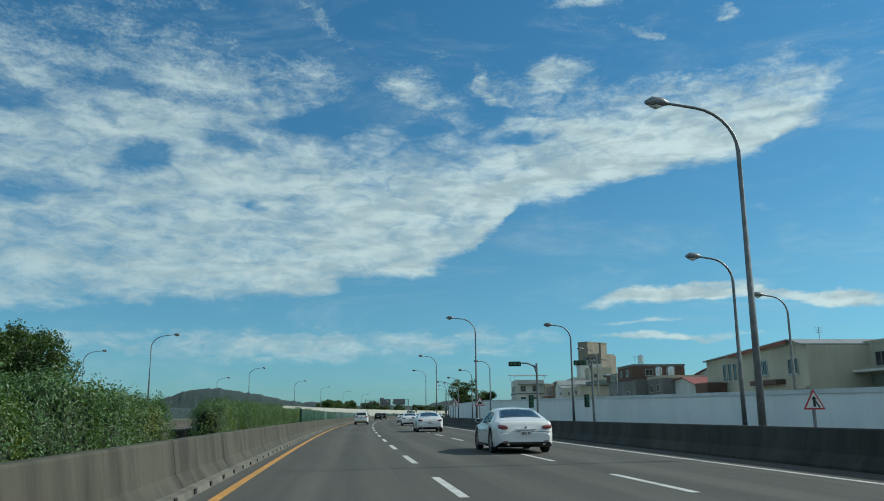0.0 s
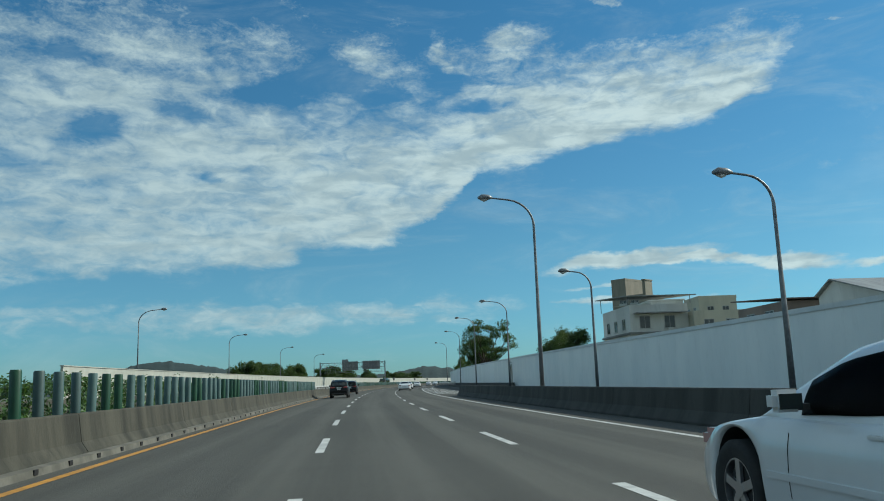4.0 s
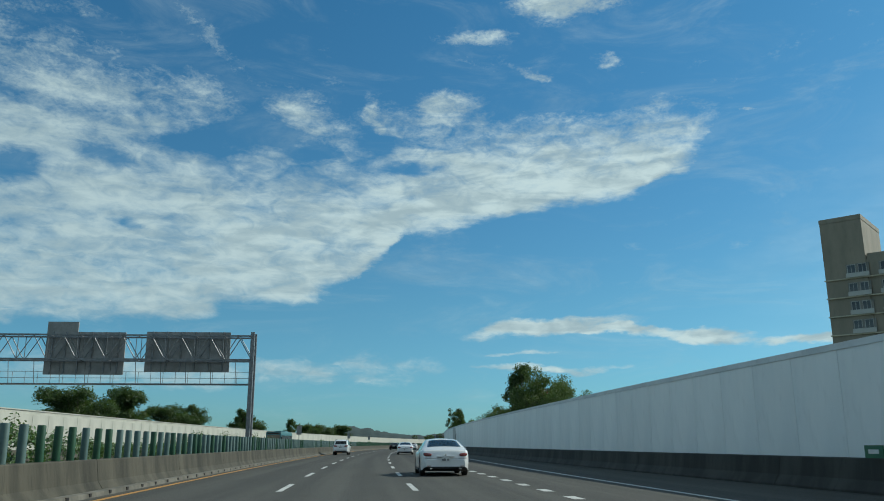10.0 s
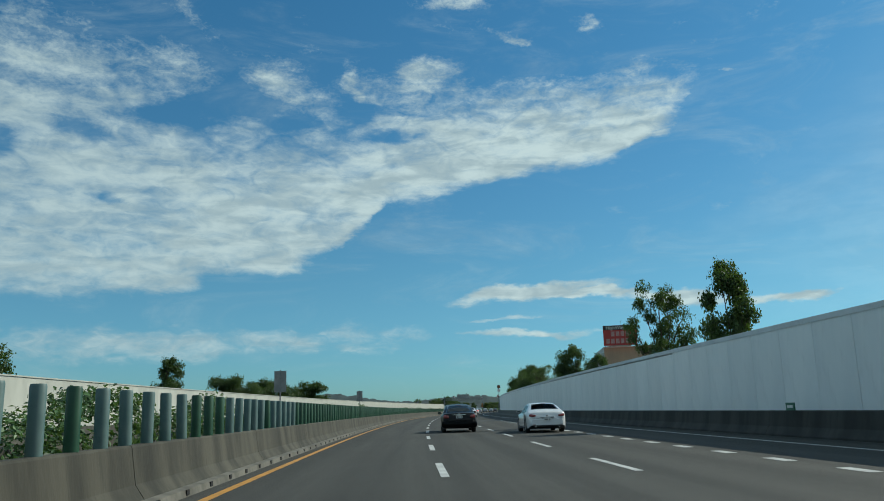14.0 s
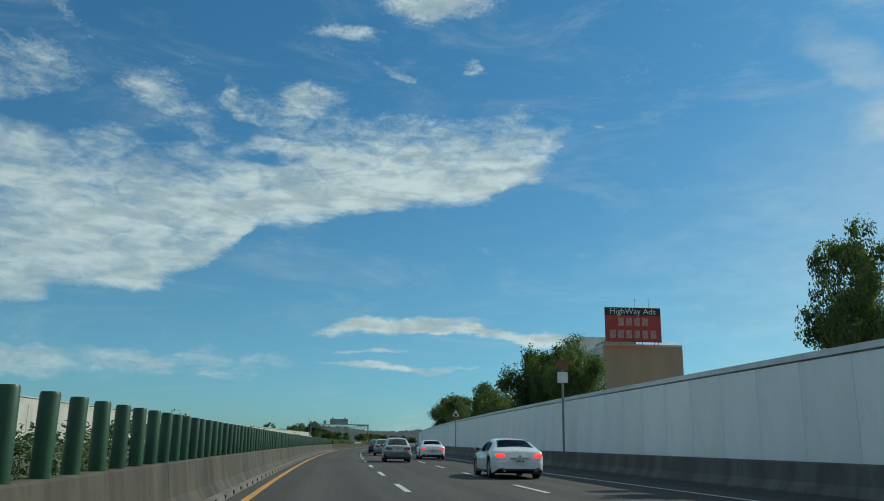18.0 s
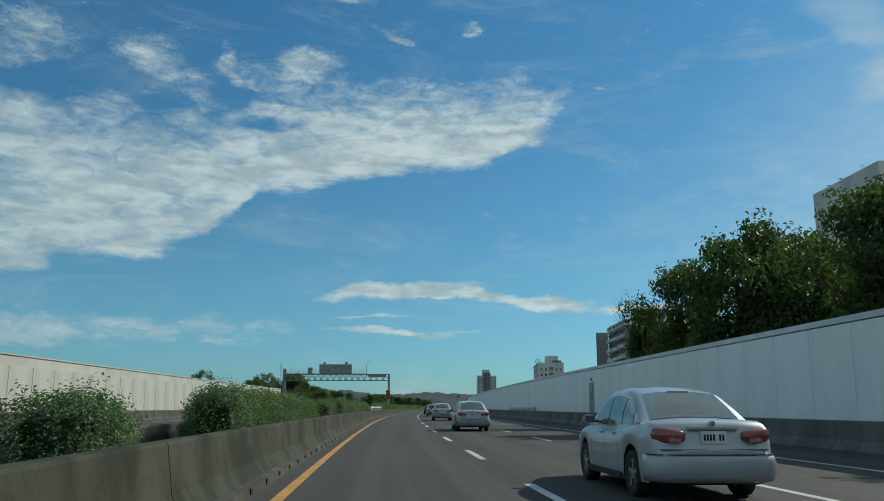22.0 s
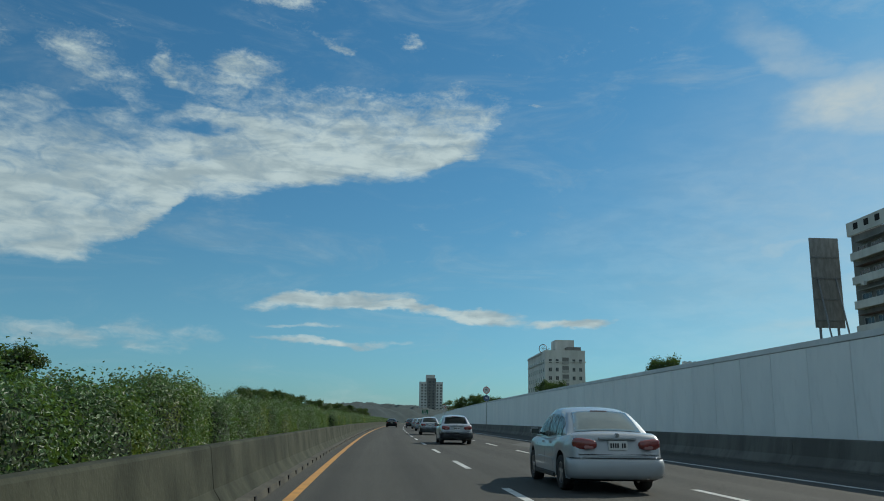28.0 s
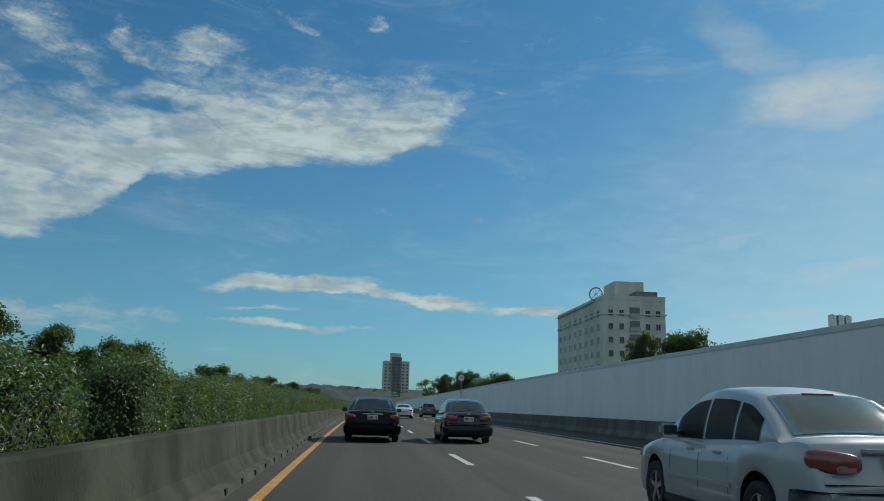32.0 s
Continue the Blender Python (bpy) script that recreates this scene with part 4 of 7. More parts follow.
LAMP_R, LAMP_S, LAMP_L = lamp_parts(9.8, 2.2, -1), lamp_parts(7.8, 1.6, -1), lamp_parts(10.2, 2.6, 1)
for s in (19, 70.5, 118.7, 159):
    lamp(s, -12.85, LAMP_R, "tall grey steel street lamp with a curved arm")
for s, d, h in ((207, -19.3, 9.55), (242.5, -19.3, 10.6), (281.5, -19.3, 11.0), (326.5, -17.5, 10.95)):
    lamp(s, d, lamp_parts(h, 2.45, -1), "tall grey steel street lamp beside the noise wall")
for s, d in ((31, -18.4), (42, -27), (58, -18.4), (81, -27), (100, -18.4), (121, -18.4), (147, -18.4), (171, -18.9)):
    lamp(s, d, LAMP_S, "slim grey street lamp beside the slip road", group="lamps along the slip road")
for s in (40, 90, 154, 212.6, 259.5, 308, 355):
    lamp(s, 20.9, LAMP_L, "grey street lamp with an arm beyond the far carriageway", group="lamps beyond the far carriageway")
for s in (112, 192):
    lamp(s, 36, LAMP_L, "grey street lamp on the road behind the wall", group="lamps beyond the far carriageway")


# ---------------------------------------------------------------- gantries
def truss(bm, x0, x1, z0, z1, y0, y1, n, r=0.05):
    for y in (y0, y1):
        for z in (z0, z1):
            box(x0, y - r, z - r, x1, y + r, z + r, bm)
        for k in range(n):
            a, b = x0 + (x1 - x0) * k / n, x0 + (x1 - x0) * (k + 1) / n
            rod((a, y, z0), ((a + b) / 2, y, z1), r * 0.6, bm, sides=6)
            rod(((a + b) / 2, y, z1), (b, y, z0), r * 0.6, bm, sides=6)
            rod((a, y, z0), (a, y, z1), r * 0.45, bm, sides=6)
    for k in range(n + 1):
        a = x0 + (x1 - x0) * k / n
        for z in (z0, z1):
            rod((a, y0, z), (a, y1, z), r * 0.5, bm, sides=6)
    return bm


def gantry_one():
    """x runs from the median leg to the far leg, to the left of the road."""
    g = thing("sign_gantry", at(366.2, 1.5, 0, 180), "grey steel lattice sign gantry over the far carriageway", "gantry")
    for x in (0.0, 19.6):
        for y in (-0.45, 0.45):
            leg = bmesh.new()
            box(x - 0.12, y - 0.12, 0, x + 0.12, y + 0.12, 8.1, leg, bevel=0.01)
            part("leg", leg, M_STEEL, g)
        lace = bmesh.new()
        for k in range(6):
            z = 0.5 + k * 1.2
            rod((x, -0.45, z), (x, 0.45, z + 1.1), 0.06, lace, sides=6)
            rod((x, -0.45, z), (x, 0.45, z), 0.035, lace, sides=6)
        part("leg_lacing", lace, M_STEEL, g)
    part("truss", truss(bmesh.new(), 0, 19.6, 6.35, 7.85, -0.55, 0.55, 11), M_STEEL, g)
    walk_ = bmesh.new()
    box(0.3, -1.45, 4.9, 18.6, -0.75, 4.97, walk_)
    for k in range(24):
        x = 0.4 + k * 0.78
        rod((x, -0.95, 4.9), (x, -0.6, 6.4), 0.022, walk_, sides=5) if k % 2 else None
        rod((x, -1.42, 4.95), (x, -1.42, 5.75), 0.016, walk_, sides=5)
    for z in (5.35, 5.75):
        rod((0.4, -1.42, z), (18.4, -1.42, z), 0.016, walk_, sides=5)
    part("catwalk", walk_, M_STEEL, g)
    for x0, x1, z0, z1, extra in ((1.6, 6.9, 5.7, 8.25, False), (8.2, 13.1, 5.5, 8.2, True)):
        sb = bmesh.new()
        box(x0, -0.85, z0, x1, -0.75, z1, sb)
        if extra:
            box(x1 - 1.9, -0.85, z1, x1, -0.75, z1 + 0.65, sb)
        panel_ = part("sign_panel", sb, M_SIGNBACK, g, "dark grey back of a motorway sign")
        ribs = bmesh.new()
        for k in range(6):
            x = x0 + (x1 - x0) * (k + 0.5) / 6
            box(x - 0.04, -0.75, z0, x + 0.04, -0.66, z1, ribs)
        part("rib", ribs, M_STEEL, panel_)


gantry_one()


def gantry_two():
    g = thing("speed_gantry", at(829.5, 1.75, 0, 176), "grey steel lattice gantry with a display box", "gantry")
    legs = ((0.0, -0.35), (0.0, 0.35), (18.6, -0.55), (18.6, 0.55))
    for x, y in legs:
        part("leg", box(x - 0.13, y - 0.13, 0, x + 0.13, y + 0.13, 7.3 if x < 1 else 8.3, bevel=0.01), M_STEEL, g)
    lace = bmesh.new()
    for k in range(6):
        rod((18.6, -0.55, 0.4 + k * 1.2), (18.6, 0.55, 1.5 + k * 1.2), 0.04, lace, sides=6)
        rod((18.6, 0.55, 0.4 + k * 1.2), (18.6, -0.55, 1.5 + k * 1.2), 0.04, lace, sides=6)
    part("leg_lacing", lace, M_STEEL, g)
    lad = bmesh.new()
    for y in (-0.25, 0.25):
        rod((19.3, y, 1.5), (19.3, y, 9.4), 0.025, lad, sides=5)
    for k in range(26):
        rod((19.3, -0.25, 1.6 + k * 0.3), (19.3, 0.25, 1.6 + k * 0.3), 0.014, lad, sides=5)
    part("ladder", lad, M_STEEL, g)
    beam = truss(bmesh.new(), 0, 18.6, 6.1, 7.25, -0.4, 0.4, 17, 0.06)
    part("truss", beam, M_STEEL, g)
    deck = bmesh.new()
    box(4.0, -0.9, 7.3, 18.6, 0.5, 7.38, deck)
    for k in range(20):
        x = 4.1 + k * 0.757
        rod((x, -0.88, 7.35), (x, -0.88, 8.25), 0.018, deck, sides=5)
    for z in (7.8, 8.25):
        rod((4.1, -0.88, z), (18.5, -0.88, z), 0.018, deck, sides=5)
    part("railing", deck, M_STEEL, g)
    disp = part("display_box", box(6.6, -0.5, 7.42, 12.4, 0.2, 9.1, bevel=0.03), M_SIGNBACK, g, "grey back of a display box")
    for x in (7.6, 11.5):
        part("beacon", box(x - 0.2, -0.2, 9.14, x + 0.2, 0.2, 9.55, bevel=0.03), M_SIGNBACK, disp)
    part("camera_box", box(13.6, -0.5, 7.42, 14.4, 0.2, 8.5, bevel=0.03), M_SIGNBACK, g)
    part("small_sign", box(0.5, 0.45, 6.7, 3.6, 0.53, 7.25), M_SIGNBACK, g)
    arm = pipe([(4.1, -0.5, 7.35), (4.1, -0.5, 9.1), (3.9, -0.5, 9.55), (3.5, -0.5, 9.65), (3.25, -0.5, 9.4), (3.25, -0.5, 9.1)], [0.03] * 6, 7)
    part("camera_arm", arm, M_STEEL, g)
    # orange warning board on the median leg
    board = part("warning_board", box(-0.32, 0.72, 2.55, 0.42, 0.78, 4.35, bevel=0.01), M_ORANGE, g, "orange warning board with dark symbols")
    for k in range(4):
        for j in (0, 1):
            part("character", box(-0.22 + 0.32 * j, 0.785, 2.7 + 0.4 * k, 0.0 + 0.32 * j, 0.79, 3.0 + 0.4 * k), M_DARK, board)
    g.scale = (1, 1, 0.94)
    part("board_post", rod((0.05, 0.65, 0), (0.05, 0.65, 4.3), 0.05), M_PALE_STEEL, g)


M_ORANGE = mat("orange_board", (0.62, 0.25, 0.02), 0.5, color2=(0.5, 0.2, 0.02), scale=3)
gantry_two()


# ---------------------------------------------------------------- pipe railings on the bridges
def railing(s0, s1, d):
    r = thing("bridge_railing", Matrix(), "pale painted steel pipe railing on the bridge parapet", "railing", "railings on the bridges")
    n = int((s1 - s0) / 2.0)
    part("pipe", pipe([P(s0 - 0.5, d, 0.85), P(s0 - 0.3, d, 1.05)] + [P(s0 + (s1 - s0) * k / n, d, 1.12) for k in range(n + 1)] + [P(s1 + 0.3, d, 1.05), P(s1 + 0.45, d, 0.85)], [0.09] * (n + 5), 12), M_PALE_STEEL, r, smooth=True)
    arch = bmesh.new()
    box(-0.09, -0.34, 0.0, 0.09, 0.34, 0.03, arch)
    for sgn in (-1, 1):
        poly([(-0.07, sgn * 0.3, 0.02), (-0.07, sgn * 0.12, 0.02), (-0.07, sgn * 0.07, 0.1), (-0.07, sgn * 0.13, 0.27), (-0.07, sgn * 0.22, 0.27), (-0.07, sgn * 0.17, 0.14)][::sgn], arch, 0.14, (1, 0, 0))
    box(-0.08, -0.24, 0.2, 0.08, 0.24, 0.25, arch)
    me = bm_mesh("bracket", arch, M_PALE_STEEL, True, 40)
    for k in range(int((s1 - s0) / 3.4) + 1):
        part_of("bracket", me, r, at(s0 + 0.6 + 3.4 * k, d, 0.85))


railing(206, 244.5, 0.95)
railing(767, 789.6, 0.95)
railing(767, 790, 3.1)
rope = bmesh.new()
for k in range(420):
    rod(P(766 + k * 0.055, 2.3, 0.5), P(766 + k * 0.055 + 0.03, 1.7, 0.5), 0.035, rope, sides=5)
tagged(new("drain_hose", bm_mesh("drain_hose", rope, M_PALE_STEEL)), "pale ribbed cover over the median gap", "cover", kind="stuff")


def guard_rail(s0, s1, off, label):
    r = thing("guard_rail", Matrix(), label, "guard rail", "guard rails on the edge barrier")
    sweep("beam", s0, s1, [(off + 0.02, 0.98), (off + 0.05, 1.03), (off + 0.02, 1.07), (off + 0.05, 1.11), (off + 0.02, 1.16), (off, 1.16), (off, 0.98)], M_PALE_STEEL, 4.0, r)
    n = int((s1 - s0) / 2)
    for k in range(n + 1):
        s = s0 + 0.1 + k * (s1 - s0 - 0.2) / n
        part("post", box(-0.05, -0.05, 0, 0.05, 0.05, 0.32, m=at(s, off - 0.08, 0.84)), M_STEEL, r)


guard_rail(207, 234, -13.4, "galvanised guard rail on the concrete edge barrier")
guard_rail(762, 781, -14.25, "short galvanised guard rail below the noise wall")


# ---------------------------------------------------------------- signs
M_SIGNWHITE = mat("sign_white", (0.72, 0.72, 0.7), 0.4, color2=(0.62, 0.62, 0.6), scale=3)
M_SIGNRED = mat("sign_red", (0.45, 0.03, 0.03), 0.4, color2=(0.36, 0.03, 0.03), scale=3)
M_SIGNBLACK = mat("sign_black", (0.02, 0.02, 0.02), 0.5)
M_SIGNBLUE = mat("sign_blue", (0.04, 0.09, 0.2), 0.4, color2=(0.05, 0.1, 0.18), scale=3)
M_SIGNGREEN = mat("sign_green", (0.01, 0.13, 0.06), 0.4, color2=(0.012, 0.1, 0.05), scale=2)
M_SIGNBROWN = mat("sign_brown", (0.16, 0.07, 0.03), 0.5)


def text_part(words, size, m, material, parent, name="lettering"):
    cu = bpy.data.curves.new(name, 'FONT')
    cu.body, cu.size, cu.extrude, cu.align_x, cu.align_y = words, size, 0.004, 'CENTER', 'CENTER'
    tmp = new(name, cu)
    dg = bpy.context.evaluated_depsgraph_get()
    me = bpy.data.meshes.new_from_object(tmp.evaluated_get(dg))
    bpy.data.objects.remove(tmp)
    me.materials.clear()
    me.materials.append(material)
    ob = new(name, me)
    ob.parent = parent
    ob.matrix_basis = m
    return ob


def facing(x, y, z):
    """Flat things drawn in x and y, stood up to face back along the road."""
    return Matrix.Translation((x, y, z)) @ Matrix.Rotation(radians(90), 4, 'X')


def triangle_sign(s, d, z, size, symbol, label, post_from=0.0):
    t = thing("warning_sign", at(s, d), label, "road sign", "warning signs")
    part("post", rod((0, 0.05, post_from), (0, 0.05, z + size * 0.8), 0.045), M_STEEL, t)
    h = size * 0.866

    def tri(k, y0, y1):
        bm = bmesh.new()
        return poly([(-size / 2 * k, y0, z + h * (1 - k) * 0.36), (size / 2 * k, y0, z + h * (1 - k) * 0.36), (0, y0, z + h * (1 - k) * 0.36 + h * k)], bm, abs(y1 - y0), (0, 1, 0))
    plate = part("plate", tri(1.0, 0.0, 0.02), M_SIGNRED, t)
    part("face", tri(0.78, -0.006, 0.0), M_SIGNWHITE, plate)
    sym = bmesh.new()
    if symbol == "merge":
        box(-0.035, -0.012, z + 0.14 * h, 0.035, -0.008, z + 0.55 * h, sym)
        poly([(-0.09, -0.012, z + 0.5 * h), (0.09, -0.012, z + 0.5 * h), (0, -0.012, z + 0.66 * h)], sym, 0.004, (0, 1, 0))
        box(-0.02, -0.012, -0.12, 0.02, -0.008, 0.12, sym, m=Matrix.Translation((0.08, 0, z + 0.28 * h)) @ Matrix.Rotation(radians(-35), 4, 'Y'))
    else:
        box(-0.16, -0.012, z + 0.17 * h, 0.16, -0.008, z + 0.37 * h, sym)
        box(-0.08, -0.012, z + 0.37 * h, 0.08, -0.008, z + 0.47 * h, sym)
        box(-0.2, -0.012, z + 0.12 * h, -0.1, -0.008, z + 0.17 * h, sym)
        box(0.1, -0.012, z + 0.12 * h, 0.2, -0.008, z + 0.17 * h, sym)
    part("symbol", sym, M_SIGNBLACK, plate)


triangle_sign(18.9, -14.3, 1.25, 0.62, "merge", "white and red triangular merging sign by the barrier")
triangle_sign(66.4, -12.55, 1.9, 0.9, "camera", "white and red triangular speed camera sign on a post", 0.8)
triangle_sign(85.5, -12.55, 2.05, 0.95, "merge", "white and red triangular merging sign on a post", 0.8)
triangle_sign(658.6, -14.4, 4.15, 1.05, "camera", "triangular speed camera sign above the noise wall")


def round_sign(t, z, r, material, words, word_mat, ring=None):
    def disc(k, y0, y1):
        return rod((0, y1, z), (0, y0, z), r * k, sides=32)
    plate = part("plate", disc(1.0, 0.0, 0.02), ring or material, t)
    if ring:
        part("face", disc(0.8, -0.006, 0.0), material, plate)
    text_part(words, r * 1.05, facing(0, -0.012, z), word_mat, plate, "number")


sp = thing("speed_sign", at(973.2, -14.6), "round 90 and 60 speed limit signs on a post", "road sign")
part("post", rod((0, 0.06, 0.3), (0, 0.06, 5.9), 0.06), M_PALE_STEEL, sp)
round_sign(sp, 5.3, 0.46, M_SIGNWHITE, "90", M_SIGNBLACK, M_SIGNRED)
round_sign(sp, 4.25, 0.42, M_SIGNBLUE, "60", M_SIGNWHITE)
sp2 = thing("speed_sign", at(1090, -14.35), "round speed limit sign on a post by the wall", "road sign")
part("post", rod((0, 0.06, 0.3), (0, 0.06, 5.9), 0.06), M_STEEL, sp2)
round_sign(sp2, 5.3, 0.5, M_SIGNWHITE, "90", M_SIGNBLACK, M_SIGNRED)
bs = thing("route_sign", at(610, -14.35), "small route marker plates on a slim post", "road sign")
part("post", rod((0, 0.06, 0.3), (0, 0.06, 6.0), 0.06), M_STEEL, bs)
part("plate", box(-0.32, 0, 5.3, 0.32, 0.02, 5.9, bevel=0.006), M_SIGNBROWN, bs)
part("plate", box(-0.3, 0, 4.6, 0.3, 0.02, 5.2, bevel=0.006), M_SIGNWHITE, bs)
km = thing("kilometre_plate", at(333, -18.0, 0.86), "small green kilometre plate on the barrier", "road sign")
part("plate", box(-0.02, -0.35, 0, 0.02, 0.35, 0.3), M_SIGNGREEN, km)
part("lettering_bar", box(-0.025, -0.2, 0.1, -0.02, 0.2, 0.2), M_SIGNWHITE, km)
km2 = thing("kilometre_plate", at(468, -15.6, 0.86), "small green kilometre plate on the barrier", "road sign")
part("plate", box(-0.02, -0.3, 0, 0.02, 0.3, 0.25), M_SIGNGREEN, km2)
part("lettering_bar", box(-0.025, -0.2, 0.08, -0.02, 0.2, 0.17), M_SIGNWHITE, km2)
for s, d in ((482, 3.6), (525, 3.6), (413, 3.6), (838, 18.2)):
    ms = thing("median_sign", at(s, d), "back of a small sign on a median post", "road sign", "signs on the median")
    part("post", rod((0, 0, 0.1), (0, 0, 3.4), 0.035), M_STEEL, ms)
    part("plate", box(-0.3, -0.03, 2.3, 0.3, -0.01, 3.35, bevel=0.005), M_SIGNBACK, ms)


def ramp_signal(s, d, arm):
    t = thing("ramp_signal", at(s, d), "grey ramp metering signal pole with a traffic light", "traffic light", "signals on the slip road")
    h = 4.6
    part("pole", rod((0, 0, 0), (0, 0, h), 0.085, r2=0.07), M_STEEL, t)
    part("arm", pipe([(0, 0, h - 0.7), (-0.15, 0, h - 0.2), (-0.6, 0, h), (-arm, 0, h + 0.05)], [0.06, 0.06, 0.055, 0.045], 8), M_STEEL, t)
    low = part("signal_head", box(-0.62, -0.14, 1.6, -0.3, 0.06, 2.45, bevel=0.03), M_SIGNBLACK, t)
    high = part("signal_head", box(-arm - 0.35, -0.14, h - 0.2, -arm + 0.5, 0.06, h + 0.12, bevel=0.03), M_SIGNBLACK, t)
    for k in range(3):
        part("visor", rod((-0.46, -0.14, 1.76 + 0.26 * k), (-0.46, -0.28, 1.76 + 0.26 * k), 0.11, sides=12), M_SIGNGREEN, low)
        part("visor", rod((-arm - 0.2 + 0.27 * k, -0.14, h - 0.04), (-arm - 0.2 + 0.27 * k, -0.26, h - 0.04), 0.1, sides=12), M_SIGNGREEN, high)


ramp_signal(53, -14.6, 1.6)
ramp_signal(52, -18.2, 0.9)

far_g = thing("exit_sign", at(1330, -12.6), "green motorway exit sign on a tall post", "road sign")
part("post", rod((2.6, 0, 0), (2.6, 0, 8.2), 0.14), M_STEEL, far_g)
part("arm", box(-2.0, -0.08, 7.2, 2.6, 0.08, 7.4), M_STEEL, far_g)
plate_ = part("plate", box(-2.0, -0.2, 5.4, 1.6, -0.1, 8.0, bevel=0.03), M_SIGNGREEN, far_g)
for k in range(3):
    part("lettering_bar", box(-1.6, -0.215, 5.8 + 0.7 * k, 1.1 - 0.3 * k, -0.205, 6.1 + 0.7 * k), M_SIGNWHITE, plate_)


# service doors in the noise wall
M_GLASSY = mat("door_glass", (0.3, 0.3, 0.26), 0.15, color2=(0.42, 0.4, 0.32), scale=1.2)
for s, label in ((741, "grey service door with a window in the noise wall"), (442.6, "weathered grey service door in the noise wall"), (210, "service door in the white noise wall")):
    dd = wall_d(s) + 0.05
    slope = math.degrees(math.atan2(wall_d(s + 1) - wall_d(s - 1), 2))
    t = thing("service_door", at(s, dd, 0.8, slope), label, "door", "doors in the noise wall")
    part("door_frame", box(-0.03, -0.62, 0, 0.05, 0.62, 2.05, bevel=0.01), M_WALL_OLD, t)
    leafd = part("door_leaf", box(-0.05, -0.5, 0.02, -0.03, 0.5, 1.95, bevel=0.005), M_SIGNBACK, t)
    part("window", box(-0.06, -0.4, 0.9, -0.05, 0.1, 1.8), M_GLASSY, leafd)
    part("plate", box(-0.03, -0.2, 2.15, 0.03, 0.2, 2.3), M_SIGNBACK, t)


# ---------------------------------------------------------------- buildings
M_TAN = mat("tan_tile", (0.27, 0.24, 0.19), 0.75, color2=(0.21, 0.19, 0.15), scale=0.35, stretch=(1, 1, 0.3), grime=0.35)
M_GREYTILE = mat("grey_tile", (0.2, 0.2, 0.19), 0.75, color2=(0.14, 0.14, 0.13), scale=0.3, stretch=(1, 1, 0.25), grime=0.45)
M_WHITEWALL = mat("white_tile", (0.62, 0.62, 0.59), 0.7, color2=(0.5, 0.5, 0.47), scale=0.3, stretch=(1, 1, 0.22), grime=0.35)
M_CREAM = mat("cream_render", (0.52, 0.48, 0.38), 0.8, color2=(0.42, 0.39, 0.31), scale=0.35, stretch=(1, 1, 0.25), grime=0.35)
M_BROWN = mat("brown_tile", (0.23, 0.18, 0.15), 0.7, color2=(0.17, 0.135, 0.115), scale=0.4, stretch=(1, 1, 0.3), grime=0.3)
M_PINK = mat("salmon_render", (0.42, 0.29, 0.2), 0.85, color2=(0.35, 0.25, 0.18), scale=0.25, stretch=(1, 1, 0.3), grime=0.3)
M_RUST = mat("rusty_sheet", (0.14, 0.075, 0.05), 0.8, color2=(0.09, 0.06, 0.05), scale=0.8, grime=0.5)
M_REDROOF = mat("red_sheet_roof", (0.28, 0.07, 0.045), 0.6, color2=(0.2, 0.06, 0.045), scale=0.6, stretch=(4, 0.4, 1), grime=0.3)
M_GREYROOF = mat("grey_sheet_roof", (0.28, 0.29, 0.28), 0.55, 0.2, color2=(0.2, 0.2, 0.2), scale=0.6, stretch=(4, 0.4, 1), grime=0.35)
M_GREENROOF = mat("green_grey_sheet", (0.2, 0.24, 0.2), 0.6, color2=(0.15, 0.18, 0.15), scale=0.6, grime=0.3)
M_PANE = mat("window_glass", (0.02, 0.025, 0.03), 0.08, color2=(0.05, 0.055, 0.055), scale=0.5, spec=0.6, vary=0.35)
M_FRAME = mat("window_frame", (0.4, 0.4, 0.38), 0.5, 0.3)
M_TANK = mat("stainless_tank", (0.55, 0.56, 0.56), 0.25, 0.9, color2=(0.45, 0.46, 0.46), scale=2)
M_BILLRED = mat("red_billboard", (0.42, 0.035, 0.03), 0.5, color2=(0.34, 0.03, 0.028), scale=0.3, grime=0.15)
WINDOWS = {}


def window_meshes(w, h, bars):
    """Frame with sill, and the glass with its bars, drawn in x and z and facing -y."""
    key = (w, h, bars)
    if key not in WINDOWS:
        fr = bmesh.new()
        t = 0.07
        for x0, z0, x1, z1 in ((-w / 2, -h / 2, w / 2, -h / 2 + t), (-w / 2, h / 2 - t, w / 2, h / 2), (-w / 2, -h / 2 + t, -w / 2 + t, h / 2 - t), (w / 2 - t, -h / 2 + t, w / 2, h / 2 - t)):
            box(x0, -0.07, z0, x1, 0.0, z1, fr)
        for k in range(1, bars + 1):
            x = -w / 2 + w * k / (bars + 1)
            box(x - 0.025, -0.05, -h / 2 + t, x + 0.025, 0.0, h / 2 - t, fr)
        box(-w / 2 - 0.08, -0.16, -h / 2 - 0.07, w / 2 + 0.08, 0.0, -h / 2, fr)
        pane = box(-w / 2 + t, -0.025, -h / 2 + t, w / 2 - t, -0.003, h / 2 - t)
        WINDOWS[key] = (bm_mesh("window", fr, M_FRAME), bm_mesh("pane", pane, M_PANE))
    return WINDOWS[key]


